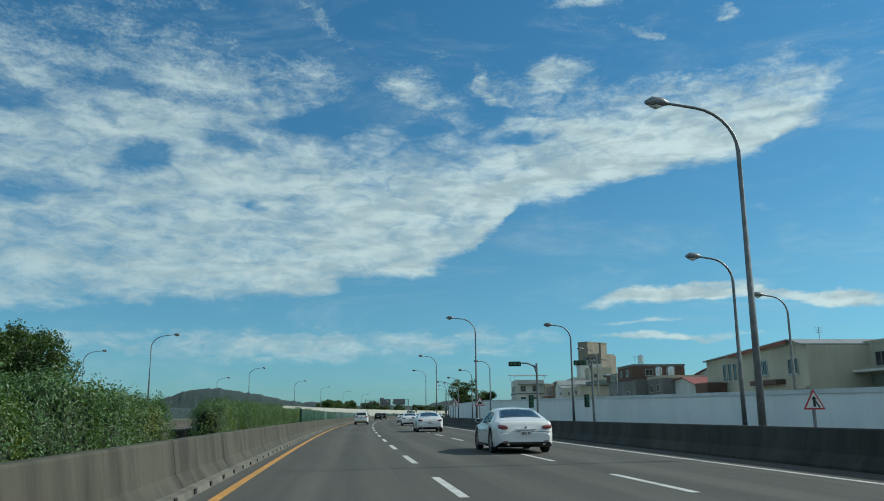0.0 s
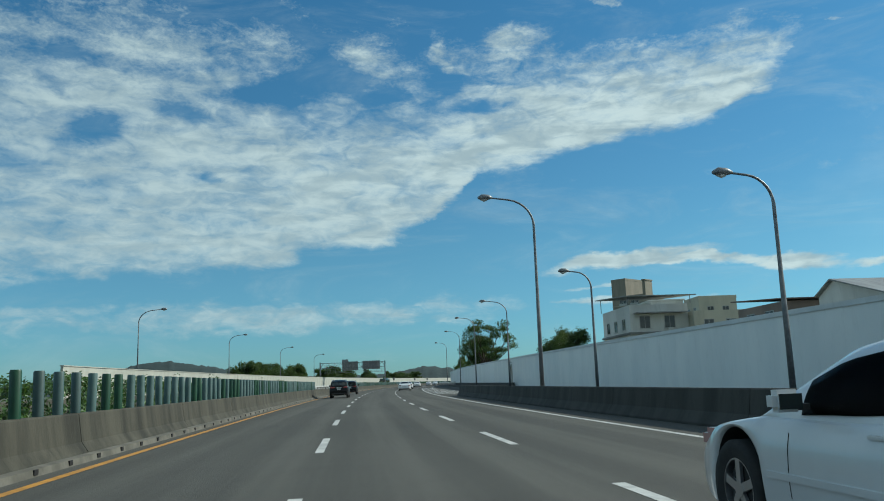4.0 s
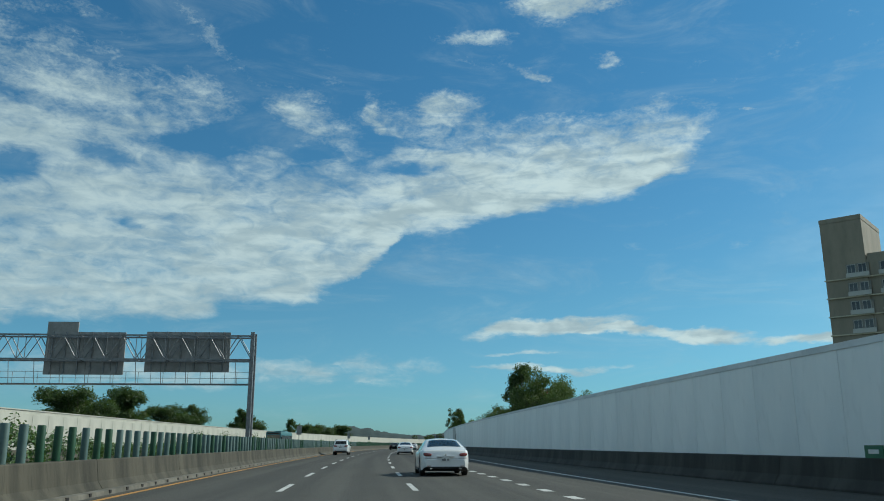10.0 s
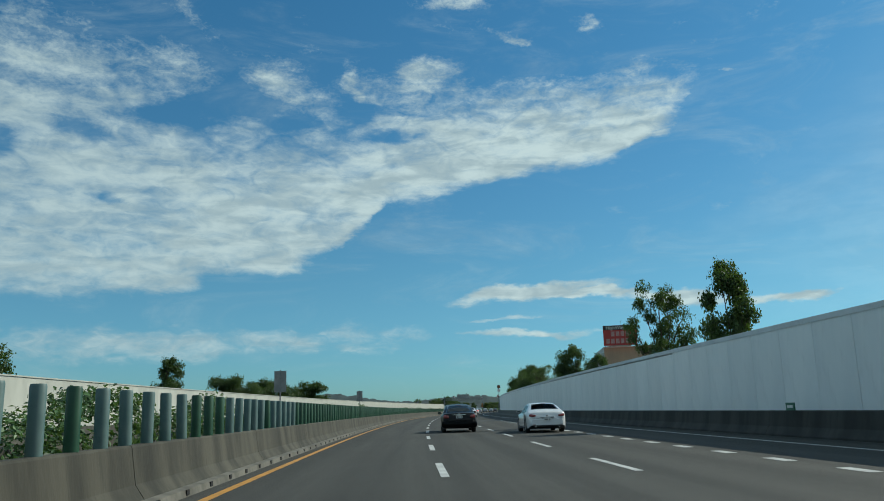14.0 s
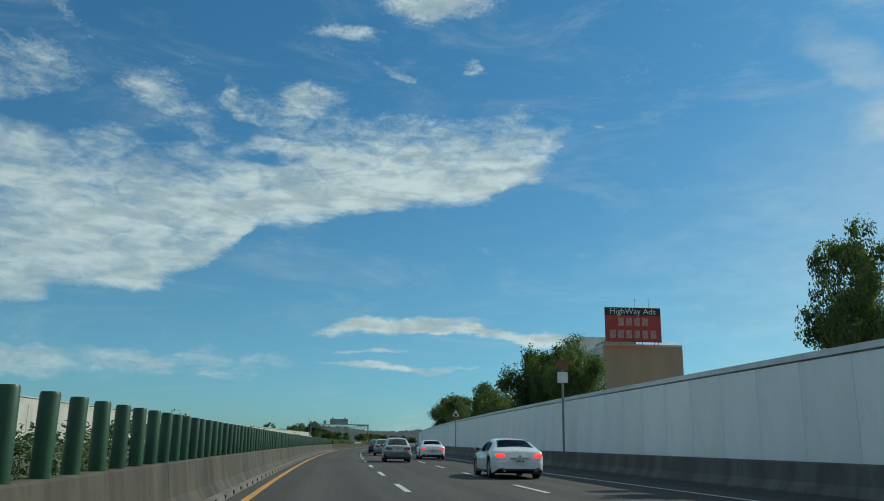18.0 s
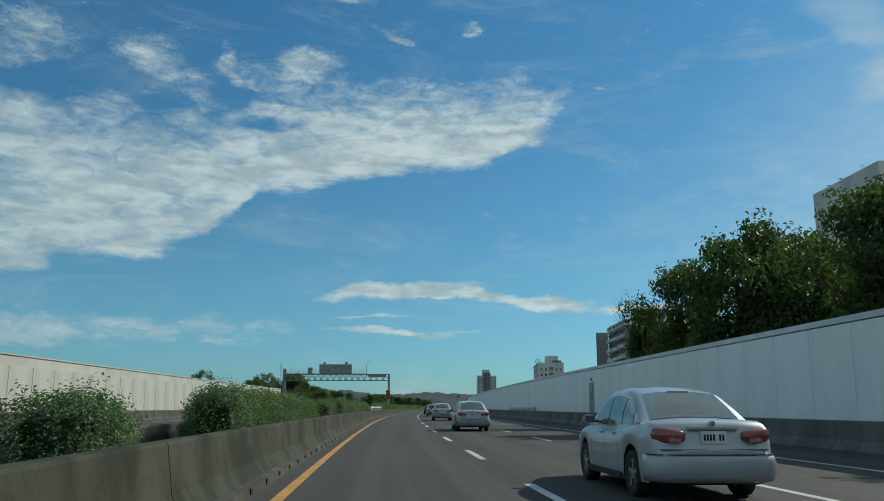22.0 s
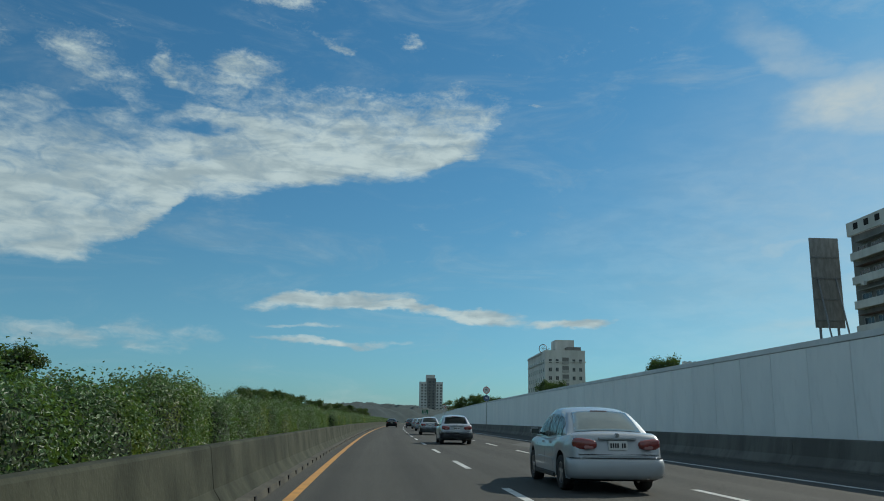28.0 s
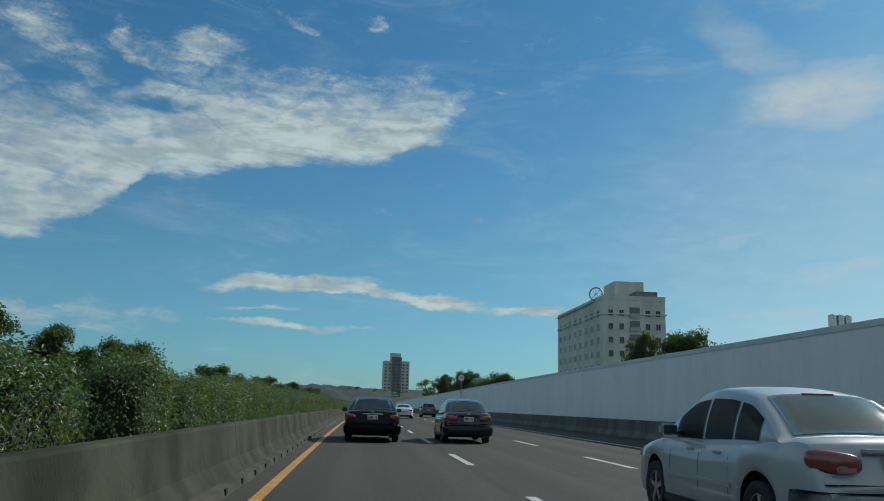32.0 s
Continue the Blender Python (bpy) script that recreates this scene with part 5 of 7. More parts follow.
def windows(b, face, where, spots, w=1.5, h=1.4, bars=1):
    """Windows at (along, z) spots on a face: 'near' looks down -y at y=where, 'side' looks to -x at x=where."""
    fr, pane = window_meshes(w, h, bars)
    for u, z in spots:
        m = Matrix.Translation((u, where, z)) if face == 'near' else Matrix.Translation((where, u, z)) @ Matrix.Rotation(radians(-90), 4, 'Z')
        o = part_of("window", fr, b, m)
        part_of("pane", pane, o)


def rows_of(u0, u1, n, z0, floors, fh=3.1, skip=()):
    return [(u0 + (u1 - u0) * (k + 0.5) / n, z0 + fh * f) for f in range(floors) for k in range(n) if (k, f) not in skip]


def solid(b, name, material, x0, y0, z0, x1, y1, z1, label="", bevel=0.02):
    return part(name, box(x0, y0, z0, x1, y1, z1, bevel=bevel), material, b, label)


def parapet(b, material, x0, y0, x1, y1, z, h=0.9, t=0.18, out=0.06):
    """An upstand round a flat roof with a coping."""
    bm = bmesh.new()
    x0, y0, x1, y1 = x0 - out, y0 - out, x1 + out, y1 + out
    for a in ((x0, y0, x1, y0 + t), (x0, y1 - t, x1, y1), (x0, y0 + t, x0 + t, y1 - t), (x1 - t, y0 + t, x1, y1 - t)):
        box(a[0], a[1], z, a[2], a[3], z + h, bm)
    return part("parapet", bm, material, b)


def bands(b, material, x0, y0, x1, y1, zs, out=0.12, h=0.25):
    for z in zs:
        solid(b, "ledge", material, x0 - out, y0 - out, z, x1 + out, y1 + out, z + h, bevel=0.01)


def sheet_roof(b, material, x0, x1, profile, thick=0.12, over=0.4):
    """A roof of folded planes: profile in (y, z), carried from x0 to x1."""
    bm = bmesh.new()
    for (ya, za), (yb, zb) in zip(profile, profile[1:]):
        poly([(x0 - over, ya, za), (x1 + over, ya, za), (x1 + over, yb, zb), (x0 - over, yb, zb)], bm, thick)
    return part("roof", bm, material, b)


def gable_wall(b, material, x0, x1, profile, base=0.0):
    bm = bmesh.new()
    poly([(x0, profile[0][0], base)] + [(x0, y, z) for y, z in profile] + [(x0, profile[-1][0], base)], bm, x1 - x0, (1, 0, 0))
    return part("wall", bm, material, b)


def antenna(b, x, y, z, h=2.2):
    bm = rod((x, y, z), (x, y, z + h), 0.025, sides=5)
    for k in range(4):
        rod((x - 0.4 + 0.05 * k, y, z + h - 0.15 * k), (x + 0.4 - 0.05 * k, y, z + h - 0.15 * k), 0.012, bm, sides=4)
    return part("antenna", bm, M_STEEL, b)


def tank(s, d, z, r=0.55, h=1.3, label="stainless steel rooftop water tank on a stand"):
    t = thing("water_tank", at(s, d, z), label, "water tank", "rooftop water tanks")
    legs = bmesh.new()
    for k in range(4):
        a = math.pi / 4 + k * math.pi / 2
        rod((math.cos(a) * r * 0.8, math.sin(a) * r * 0.8, 0), (math.cos(a) * r * 0.8, math.sin(a) * r * 0.8, 0.45), 0.03, legs, sides=5)
    part("stand", legs, M_STEEL, t)
    part("drum", pipe([(0, 0, 0.4), (0, 0, 0.46), (0, 0, 0.5 + h * 0.5), (0, 0, 0.5 + h), (0, 0, 0.62 + h), (0, 0, 0.7 + h)], [r * 0.8, r, r, r, r * 0.65, r * 0.2], 18), M_TANK, t, smooth=True, sharp=40)
    part("lid", rod((0, 0, 0.7 + h), (0, 0, 0.76 + h), r * 0.28), M_STEEL, t)


def building(s, d, label, turn=0.0, category="building", z=-0.05):
    return thing("house" if category == "house" else "apartment_building" if category == "apartment building" else "building", at(s, d, z, turn), label, category)


# houses behind the first wall
b = building(59.5, -38, "cream house with a shallow grey roof and red edging", category="house")
prof = [(0, 6.45), (2.2, 7.0), (19, 6.3)]
gable_wall(b, M_CREAM, 0, 9, prof)
sheet_roof(b, M_GREYROOF, 0, 9, prof)
part("red_edging", poly([(-0.46, 2.2, 6.78), (-0.46, 13, 6.32), (-0.46, 13, 6.55), (-0.46, 2.2, 7.02)], thick=0.05, axis=(-1, 0, 0)), M_REDROOF, b, "red painted roof edging")
solid(b, "downpipe", M_REDROOF, -0.12, 2.1, 5.6, -0.02, 2.25, 6.9)
windows(b, 'side', 0, [(7.2, 5.0), (2.2, 4.9)], 1.6, 1.3)
windows(b, 'side', 0, [(12.6, 5.0), (13.7, 5.0), (14.8, 5.0)], 0.8, 1.7, 0)
windows(b, 'side', 0, [(3.5, 2.2), (9, 2.2), (14, 2.2)], 1.6, 1.3)
solid(b, "awning", M_RUST, -0.9, 3.6, 3.5, 0, 8.2, 3.9)
solid(b, "ledge", M_CREAM, -0.35, 0, 3.0, 0, 11, 3.25)
solid(b, "shed_wall", M_RUST, -2.0, 14.6, 0, -0.1, 17.5, 4.1)
antenna(b, 3, 3, 7.0, 1.2)
b = building(30, -43.5, "long pale grey building with a flat roof and canopy")
solid(b, "wall", M_CREAM, 0, 0, 0, 14, 38, 6.6)
parapet(b, M_CREAM, 0, 0, 14, 38, 6.6, 0.25)
solid(b, "canopy", M_WHITEWALL, -1.6, 0, 4.3, 0, 33.5, 4.5)
solid(b, "shopfront", M_GREENROOF, -0.08, 1, 0.3, 0, 33, 4.2)
windows(b, 'side', 0, [(27.5, 5.35), (10, 5.35), (18, 5.35)], 1.5, 1.2)
part("vent", pipe([(3, 26, 6.6), (3, 26, 7.1), (3, 26, 7.15), (3, 26, 7.5)], [0.2, 0.2, 0.36, 0.3], 12), M_STEEL, b)
for s, d, L, h, lab in ((108.5, -50, 29.5, 5.2, "low house with a red sheet roof and white wall"), (119, -57, 12, 7.3, "small white house with a red pitched roof")):
    b = building(s, d, lab, category="house")
    prof = [(0, h - 1.0), (L * 0.28, h + 1.1), (L, h - 0.1)]
    gable_wall(b, M_WHITEWALL, 0, 9, prof)
    sheet_roof(b, M_REDROOF, 0, 9, prof)
    windows(b, 'side', 0, rows_of(2, L - 1, 5, h - 1.9, 1), 1.4, 0.9)
b = building(128.5, -46, "grey-brown three-storey house with dirty walls and roof sheds", category="house")
solid(b, "wall", M_GREYTILE, 0, 0, 0, 11, 16, 6.6)
solid(b, "upper_wall", M_RUST, -0.25, 0.3, 6.6, 8.5, 9.0, 8.7)
solid(b, "upper_wall", M_GREENROOF, -0.1, 9.6, 6.6, 9, 14.5, 8.1)
solid(b, "roof_shed", M_RUST, 0, 14.7, 6.6, 9, 17.5, 7.9)
sheet_roof(b, M_GREYROOF, -0.4, 10, [(14.5, 7.9), (18.4, 8.2)])
parapet(b, M_GREYTILE, -0.25, 0.3, 8.5, 9.0, 8.7, 0.35)
windows(b, 'side', -0.25, [(3.2, 7.7), (6.8, 7.7)], 1.2, 1.1)
windows(b, 'near', 0.3, [(2.5, 7.7), (6, 7.7)], 1.3, 1.1)
windows(b, 'side', -0.1, [(12, 7.4)], 1.1, 0.9)
windows(b, 'side', 0, [(4, 4.2), (10, 4.2), (14.5, 4.2)], 1.4, 1.2)
part("downpipe", rod((-0.3, 9.3, 2), (-0.3, 9.3, 8.6), 0.06), M_PALE_STEEL, b)
antenna(b, 2, 6, 9.0, 1.8)
tank(133, -48.5, 9.0, 0.5, 1.1), tank(125.5, -49, 6.5, 0.55, 1.2), tank(124, -50.5, 6.5, 0.55, 1.2)
b = building(121, -48, "low grey flat-roofed house with rooftop water tanks", category="house")
solid(b, "wall", M_GREYTILE, 0, 0, 0, 8, 7.2, 6.5)
parapet(b, M_CREAM, 0, 0, 8, 7.2, 6.5, 0.4)
windows(b, 'side', 0, [(2, 5.0), (5.2, 5.0)], 1.3, 1.1)
b = building(158, -43.5, "long grey-green shed with stepped sheet roofs")
solid(b, "wall", M_CREAM, 0, 0, 0, 12, 18, 6.6)
sheet_roof(b, M_GREENROOF, 0, 12, [(-0.5, 6.7), (18.5, 7.3)])
solid(b, "upper_wall", M_GREENROOF, 4.5, 3.5, 6.9, 12, 15, 7.9)
windows(b, 'side', 0, [(11, 5.3), (4, 5.3)], 1.6, 0.8)
b = building(178.5, -44, "small white gabled house behind the wall", category="house")
prof = [(0, 6.6), (7.5, 8.6), (10, 7.4)]
gable_wall(b, M_WHITEWALL, 0, 8, prof)
sheet_roof(b, M_GREYROOF, 0, 8, prof)
windows(b, 'side', 0, [(2.5, 5.6), (4.0, 5.6)], 0.7, 0.6, 0)
b = building(196, -44.5, "brown timber and brick house with dark eaves", category="house")
solid(b, "wall", M_BROWN, 0, 0, 0, 8, 10, 7.8)
sheet_roof(b, M_RUST, 0, 8, [(-0.8, 7.9), (10.8, 8.7)])
windows(b, 'side', 0, [(3, 6.3), (7, 6.3)], 1.8, 1.6)
solid(b, "veranda", M_REDROOF, -1.4, -1, 5.1, 0, 9, 5.35)
b = building(228, -39, "grey and cream three-storey house with rooftop canopies", category="house")
solid(b, "wall", M_WHITEWALL, 0, 0, 0, 8, 14, 10.6)
solid(b, "wing_wall", M_CREAM, 8.02, -2, 0, 15, 10, 9.4)
sheet_roof(b, M_GREYROOF, -0.5, 8.5, [(-1.2, 11.6), (14.6, 12.6)])
part("roof_frame", absorb(absorb(rod((-0.3, -0.6, 10.6), (-0.3, -0.6, 11.7), 0.05), rod((8.2, -0.6, 10.6), (8.2, -0.6, 11.7), 0.05)), rod((-0.3, 13.6, 10.6), (-0.3, 13.6, 12.5), 0.05)), M_STEEL, b)
solid(b, "balcony_roof", M_GREYROOF, 0.5, -1.6, 9.3, 7.5, 0, 9.45)
solid(b, "ledge", M_GREYTILE, -0.3, -0.3, 6.6, 8.3, 14, 6.9)
windows(b, 'near', 0, [(2, 8.2), (5.4, 8.2), (2, 5.0), (5.4, 5.0)], 1.5, 1.7)
windows(b, 'near', -2, [(10, 7.6), (13, 7.6), (10, 4.6)], 1.4, 1.3)
windows(b, 'side', 0, rows_of(1, 13, 3, 4.8, 2, 3.3), 1.5, 1.6)
solid(b, "air_conditioner", M_WHITEWALL, 5.0, -0.4, 6.9, 5.8, -0.02, 7.4)
b = building(250, -46, "white two-storey house with a low roof", category="house")
solid(b, "wall", M_WHITEWALL, 0, 0, 0, 10, 18, 6.8)
sheet_roof(b, M_GREYROOF, 0, 10, [(-0.5, 6.9), (9, 7.7), (18.5, 6.9)])
windows(b, 'side', 0, rows_of(1, 17, 4, 5.4, 1), 1.4, 1.2)

# white apartments and the tan tower
b = building(301, -66, "long white apartment building with stained walls", category="apartment building")
solid(b, "wall", M_WHITEWALL, 0, 0, 0, 12, 47, 13.2)
parapet(b, M_WHITEWALL, 0, 0, 12, 47, 13.2, 1.0)
bands(b, M_WHITEWALL, 0, 0, 12, 47, (6.6, 9.8))
windows(b, 'side', 0, rows_of(1, 46, 12, 5.2, 3, 3.2), 2.0, 1.5, 2)
windows(b, 'near', 0, rows_of(1, 11, 3, 5.2, 3, 3.2), 1.6, 1.5)
solid(b, "stair_head", M_WHITEWALL, 8, 38, 13.2, 17, 50, 21.0)
solid(b, "stair_head_roof", M_WHITEWALL, 7.6, 37.6, 21.0, 17.4, 50.4, 21.4)
antenna(b, 12, 44, 21.4)
windows(b, 'near', 38, [(10.5, 18.5), (14, 18.5)], 1.6, 1.5)
b = building(288, -70, "beige apartment block with a plain gable wall", category="apartment building")
solid(b, "wall", M_CREAM, 0, 0, 0, 8, 9, 16.4)
parapet(b, M_CREAM, 0, 0, 8, 9, 16.4, 0.7)
windows(b, 'side', 0, rows_of(0.8, 8.2, 2, 8, 3, 3.1), 1.5, 1.4)
windows(b, 'near', 0, rows_of(0.8, 7.2, 2, 8, 3, 3.1), 1.4, 1.4)
b = building(448, -81, "tall tan tiled apartment tower with balconies", -42, "apartment building")
solid(b, "wall", M_TAN, 0, 0, 0, 6.6, 13, 38.4)
solid(b, "wall", M_TAN, 6.6, 0.25, 0, 15.2, 13, 31.4)
solid(b, "fin_wall", M_TAN, 14.2, -0.1, 29, 15.5, 5.0, 37.4)
solid(b, "fin_cap", M_TAN, 14.0, -0.25, 37.4, 15.7, 5.2, 37.9)
parapet(b, M_TAN, 0, 0, 6.6, 13, 38.4, 0.8)
parapet(b, M_TAN, 6.75, 0.4, 14.1, 13, 31.4, 0.9, out=0.0)
for f in range(9):
    z = 3.2 + 3.15 * f
    solid(b, "ledge", M_CREAM, -0.15, -0.3, z - 0.2, 15.3, 0.0, z)
    for x in (3.6, 8.6):
        solid(b, "balcony_recess", M_GREYTILE, x - 0.2, -0.05 if x < 6 else 0.2, z + 0.15, x + 3.4, 0.3, z + 2.35)
        solid(b, "balcony_rail", M_FRAME, x - 0.2, -0.5, z, x + 3.4, -0.42, z + 0.75)
windows(b, 'near', -0.05, rows_of(3.4, 6.8, 2, 4.7, 9, 3.15), 1.3, 1.5)
windows(b, 'near', 0.2, rows_of(8.4, 12, 2, 4.7, 9, 3.15), 1.3, 1.5)
windows(b, 'side', 0, rows_of(1.5, 12, 3, 4.7, 10, 3.15), 1.3, 1.4)
b = building(314, -24, "low shed with a steel sheet roof behind the wall")
solid(b, "wall", M_WHITEWALL, 0, 0, 0, 7, 9, 4.9)
sheet_roof(b, M_GREYROOF, 0, 7, [(-0.6, 5.5), (4.5, 5.9), (9.6, 5.4)])
solid(b, "lean_to", M_WHITEWALL, 1, 9.05, 0, 7, 33, 4.4)
for s, d in ((316, -26), (318, -27.5), (335, -28), (338.5, -28), (342, -28), (345, -28)):
    tank(s, d, 4.35 if s > 330 else 5.5, 0.5, 0.9 if s > 330 else 0.6)

# building with the red billboard
b = building(722, -49.7, "white apartment building with a salmon end wall", category="apartment building")
solid(b, "wall", M_WHITEWALL, 0, 0.2, 0, 16, 28, 20.2)
solid(b, "end_wall", M_PINK, -0.02, 0, 0, 16, 0.2, 20.6, "plain salmon painted end wall")
parapet(b, M_WHITEWALL, 0, 0.3, 16, 28, 20.2, 0.8)
for f in range(6):
    z = 2.6 + 3.1 * f
    solid(b, "balcony", M_WHITEWALL, -0.9, 3, z, 0, 27, z + 1.0)
windows(b, 'side', 0, rows_of(3, 27, 7, 4.7, 5, 3.1), 2.4, 1.5, 2)
solid(b, "stair_head", M_GREENROOF, 4, 14, 20.2, 11, 22, 23.4)
M_FADED = mat("faded_lettering", (0.34, 0.16, 0.15), 0.5, color2=(0.44, 0.27, 0.25), scale=2.2)
bb = thing("billboard", at(719.5, -49.5, 20.55), "red billboard with white advertising words on a roof", "billboard")
panel_ = part("panel", box(0, -0.15, 0.5, 11.2, 0.05, 7.3, bevel=0.02), M_BILLRED, bb)
part("header", box(0.05, -0.19, 5.75, 11.15, -0.16, 7.25), M_SIGNBLACK, panel_)
text_part("HighWay Ads", 1.65, facing(5.6, -0.2, 6.5), M_SIGNWHITE, panel_, "lettering")
for z, x0, n in ((4.45, 2.6, 4), (2.0, 0.9, 6)):
    for k in range(n):
        part("bar", box(x0 + 1.62 * k, -0.19, z - 0.8, x0 + 1.62 * k + 1.15, -0.16, z + 0.8, bevel=0.01), M_FADED, panel_)
stand = bmesh.new()
for x in (0.6, 4, 7.4, 10.6):
    rod((x, 0.15, 0.0), (x, 0.15, 7.2), 0.08, stand, sides=6)
    rod((x, 2.6, 0.0), (x, 0.15, 5.5), 0.06, stand, sides=6)
part("frame", stand, M_STEEL, bb)
for x in (6.1, 8.9):
    part("floodlight_arm", absorb(rod((x, -0.1, 7.2), (x, -0.1, 9.2), 0.03, sides=5), rod((x - 0.4, -0.1, 8.7), (x + 0.4, -0.1, 8.7), 0.02, sides=5)), M_STEEL, bb)
b = building(764, -51.5, "cream and brown apartment block with a tall stair tower", category="apartment building")
solid(b, "wall", M_CREAM, 0, 0, 0, 15, 32, 18.2)
solid(b, "end_wall", M_BROWN, 1.5, -0.15, 0, 13, 0, 17.6)
parapet(b, M_CREAM, 0, 0, 15, 32, 18.2, 0.9)
solid(b, "stair_tower", M_WHITEWALL, 4.5, 9, 18.2, 12, 24, 29.0)
solid(b, "stair_tower_base", M_WHITEWALL, 3.5, 5, 18.2, 13, 27, 21.6)
windows(b, 'side', 0, rows_of(1, 31, 8, 4.7, 5, 3.1), 2.0, 1.5, 2)
windows(b, 'near', -0.15, rows_of(2, 12.5, 3, 4.7, 5, 3.1), 1.6, 1.5)
windows(b, 'near', 9, [(8, 25)], 1.2, 1.2)
antenna(b, 8, 18, 29.0, 2.4)
for s, d in ((770, -55), (772, -57), (793, -58)):
    tank(s, d, 19.1, 0.6, 1.4)

# brown and cream apartments in two wings
b = building(938, -64.2, "brown and white apartment building with cluttered balconies", category="apartment building")
solid(b, "wall", M_GREYTILE, 0, 12, 0, 12, 30, 26.6)
solid(b, "wall", M_BROWN, 0, 0, 0, 31, 12, 26.6)
for f in range(7):
    z = 3.4 + 3.25 * f
    for k in range(3):
        y = 1.2 + 9.8 * k
        solid(b, "balcony", M_WHITEWALL, -1.1, y, z, 0, y + 8.0, z + 1.05)
        solid(b, "awning", M_RUST if (k + f) % 2 else M_GREYROOF, -1.0, y + 0.6, z + 2.35, 0, y + 7.2, z + 2.45)
    for x0, x1 in ((9.5, 20.5), (26, 31)):
        solid(b, "window_band", M_WHITEWALL, x0, -0.5, z, x1, 0, z + 1.45)
        solid(b, "glass_band", M_PANE, x0 + 0.1, -0.2, z + 1.47, x1 - 0.1, -0.02, z + 3.15, bevel=0.0)
        for k in range(int((x1 - x0) / 1.3) + 1):
            solid(b, "mullion", M_FRAME, x0 + 0.1 + 1.3 * k, -0.26, z + 1.47, x0 + 0.18 + 1.3 * k, -0.2, z + 3.15, bevel=0.0)
windows(b, 'side', 0, rows_of(1.2, 29, 9, 5.0, 7, 3.2), 2.2, 1.4, 2)
windows(b, 'near', 0, [(3 + 1.0 * (f % 2), 4.8 + 3.2 * f) for f in range(7)] + [(7.2, 4.8 + 3.2 * f) for f in range(0, 7, 2)] + [(23.5, 4.8 + 3.2 * f) for f in range(7)], 1.5, 1.2)
for x, f in ((6.2, 3), (7.4, 6), (4.8, 2), (21, 5), (25, 6), (6.0, 5)):
    solid(b, "air_conditioner", M_WHITEWALL, x, -0.45, 3.6 + 3.2 * f, x + 0.8, -0.02, 4.15 + 3.2 * f)
rnd = random.Random(5)
for k in range(14):
    y, z = rnd.uniform(2, 27), 3.1 + 3.2 * rnd.randrange(7)
    solid(b, "air_conditioner", M_WHITEWALL, -1.5, y, z + 0.1, -1.12, y + 0.8, z + 0.65)
slot = bm_mesh("parapet_opening", box(-0.5, -0.03, -0.42, 0.5, 0.02, 0.42), M_DARK)
parapet(b, M_WHITEWALL, 0, 0, 31, 12, 26.6, 1.9, 0.25, 0.35)
parapet(b, M_WHITEWALL, 0, 12.4, 12, 30, 26.6, 1.9, 0.25, 0.35)
for k in range(15):
    part_of("parapet_opening", slot, b, Matrix.Translation((0.6 + 2.1 * k, -0.36, 27.7)))
for k in range(12):
    part_of("parapet_opening", slot, b, Matrix.Translation((-0.36, 1.2 + 2.45 * k, 27.7)) @ Matrix.Rotation(radians(-90), 4, 'Z'))
solid(b, "roof_block", M_GREYTILE, 5, 4, 26.6, 13.5, 10, 32.0)
solid(b, "roof_block_cap", M_WHITEWALL, 4.7, 3.7, 32.0, 13.8, 10.3, 32.3)
antenna(b, 7, 5, 32.3, 2.0)
antenna(b, 20, 5, 26.6, 2.4)
bb = thing("billboard", at(973, -60.5, 0), "tall grey billboard seen from behind on steel posts", "billboard")
part("panel", box(0, -0.1, 14.6, 4.2, 0.1, 27.4, bevel=0.02), M_GREYROOF, bb)
stand = bmesh.new()
for x in (0.8, 3.4):
    rod((x, 0.3, 0), (x, 0.3, 27.2), 0.18, stand, sides=8)
    rod((x, -2.6, 12.5), (x, -0.12, 21.5), 0.12, stand, sides=6)
    rod((x, -2.6, 12.5), (x, 0.2, 12.5), 0.1, stand, sides=6)
for z in (15.5, 18.5, 21.5, 24.5):
    box(0.1, -0.22, z, 4.1, -0.12, z + 0.18, stand)
part("frame", stand, M_STEEL, bb)

# white tower with a ring on its roof
b = building(1154, -53, "white apartment tower with a dark balcony stack", category="apartment building")
solid(b, "wall", M_WHITEWALL, 0, 0, 0, 14.5, 44, 26.2)
bands(b, M_WHITEWALL, 0, 0, 14.5, 44, (22.9,), 0.25, 0.3)
parapet(b, M_WHITEWALL, 0, 0, 14.5, 44, 26.2, 1.0)
solid(b, "stair_head", M_WHITEWALL, 5, 7, 26.2, 12, 16, 31.6)
solid(b, "penthouse", M_GREYTILE, 8.5, 2, 26.2, 13.5, 7, 28.6)
windows(b, 'near', 0, rows_of(0.6, 5.6, 2, 5, 7, 3.05) + rows_of(9.2, 14, 2, 5, 7, 3.05), 1.1, 1.4)
for f in range(7):
    z = 3.9 + 3.05 * f
    solid(b, "balcony_recess", M_GREYTILE, 6.2, -0.03, z, 8.6, 0.1, z + 2.4, bevel=0.0)
    solid(b, "balcony_rail", M_FRAME, 6.2, -0.5, z, 8.6, -0.44, z + 0.95, bevel=0.0)
windows(b, 'side', 0, rows_of(1, 43, 8, 5, 7, 3.05), 2.2, 1.5, 2)
ring = bmesh.new()
pipe([(0.2, 6 + 1.5 * math.cos(a), 28.2 + 1.5 * math.sin(a)) for a in [math.pi * 2 * k / 24 for k in range(25)]], [0.16] * 25, 8, ring)
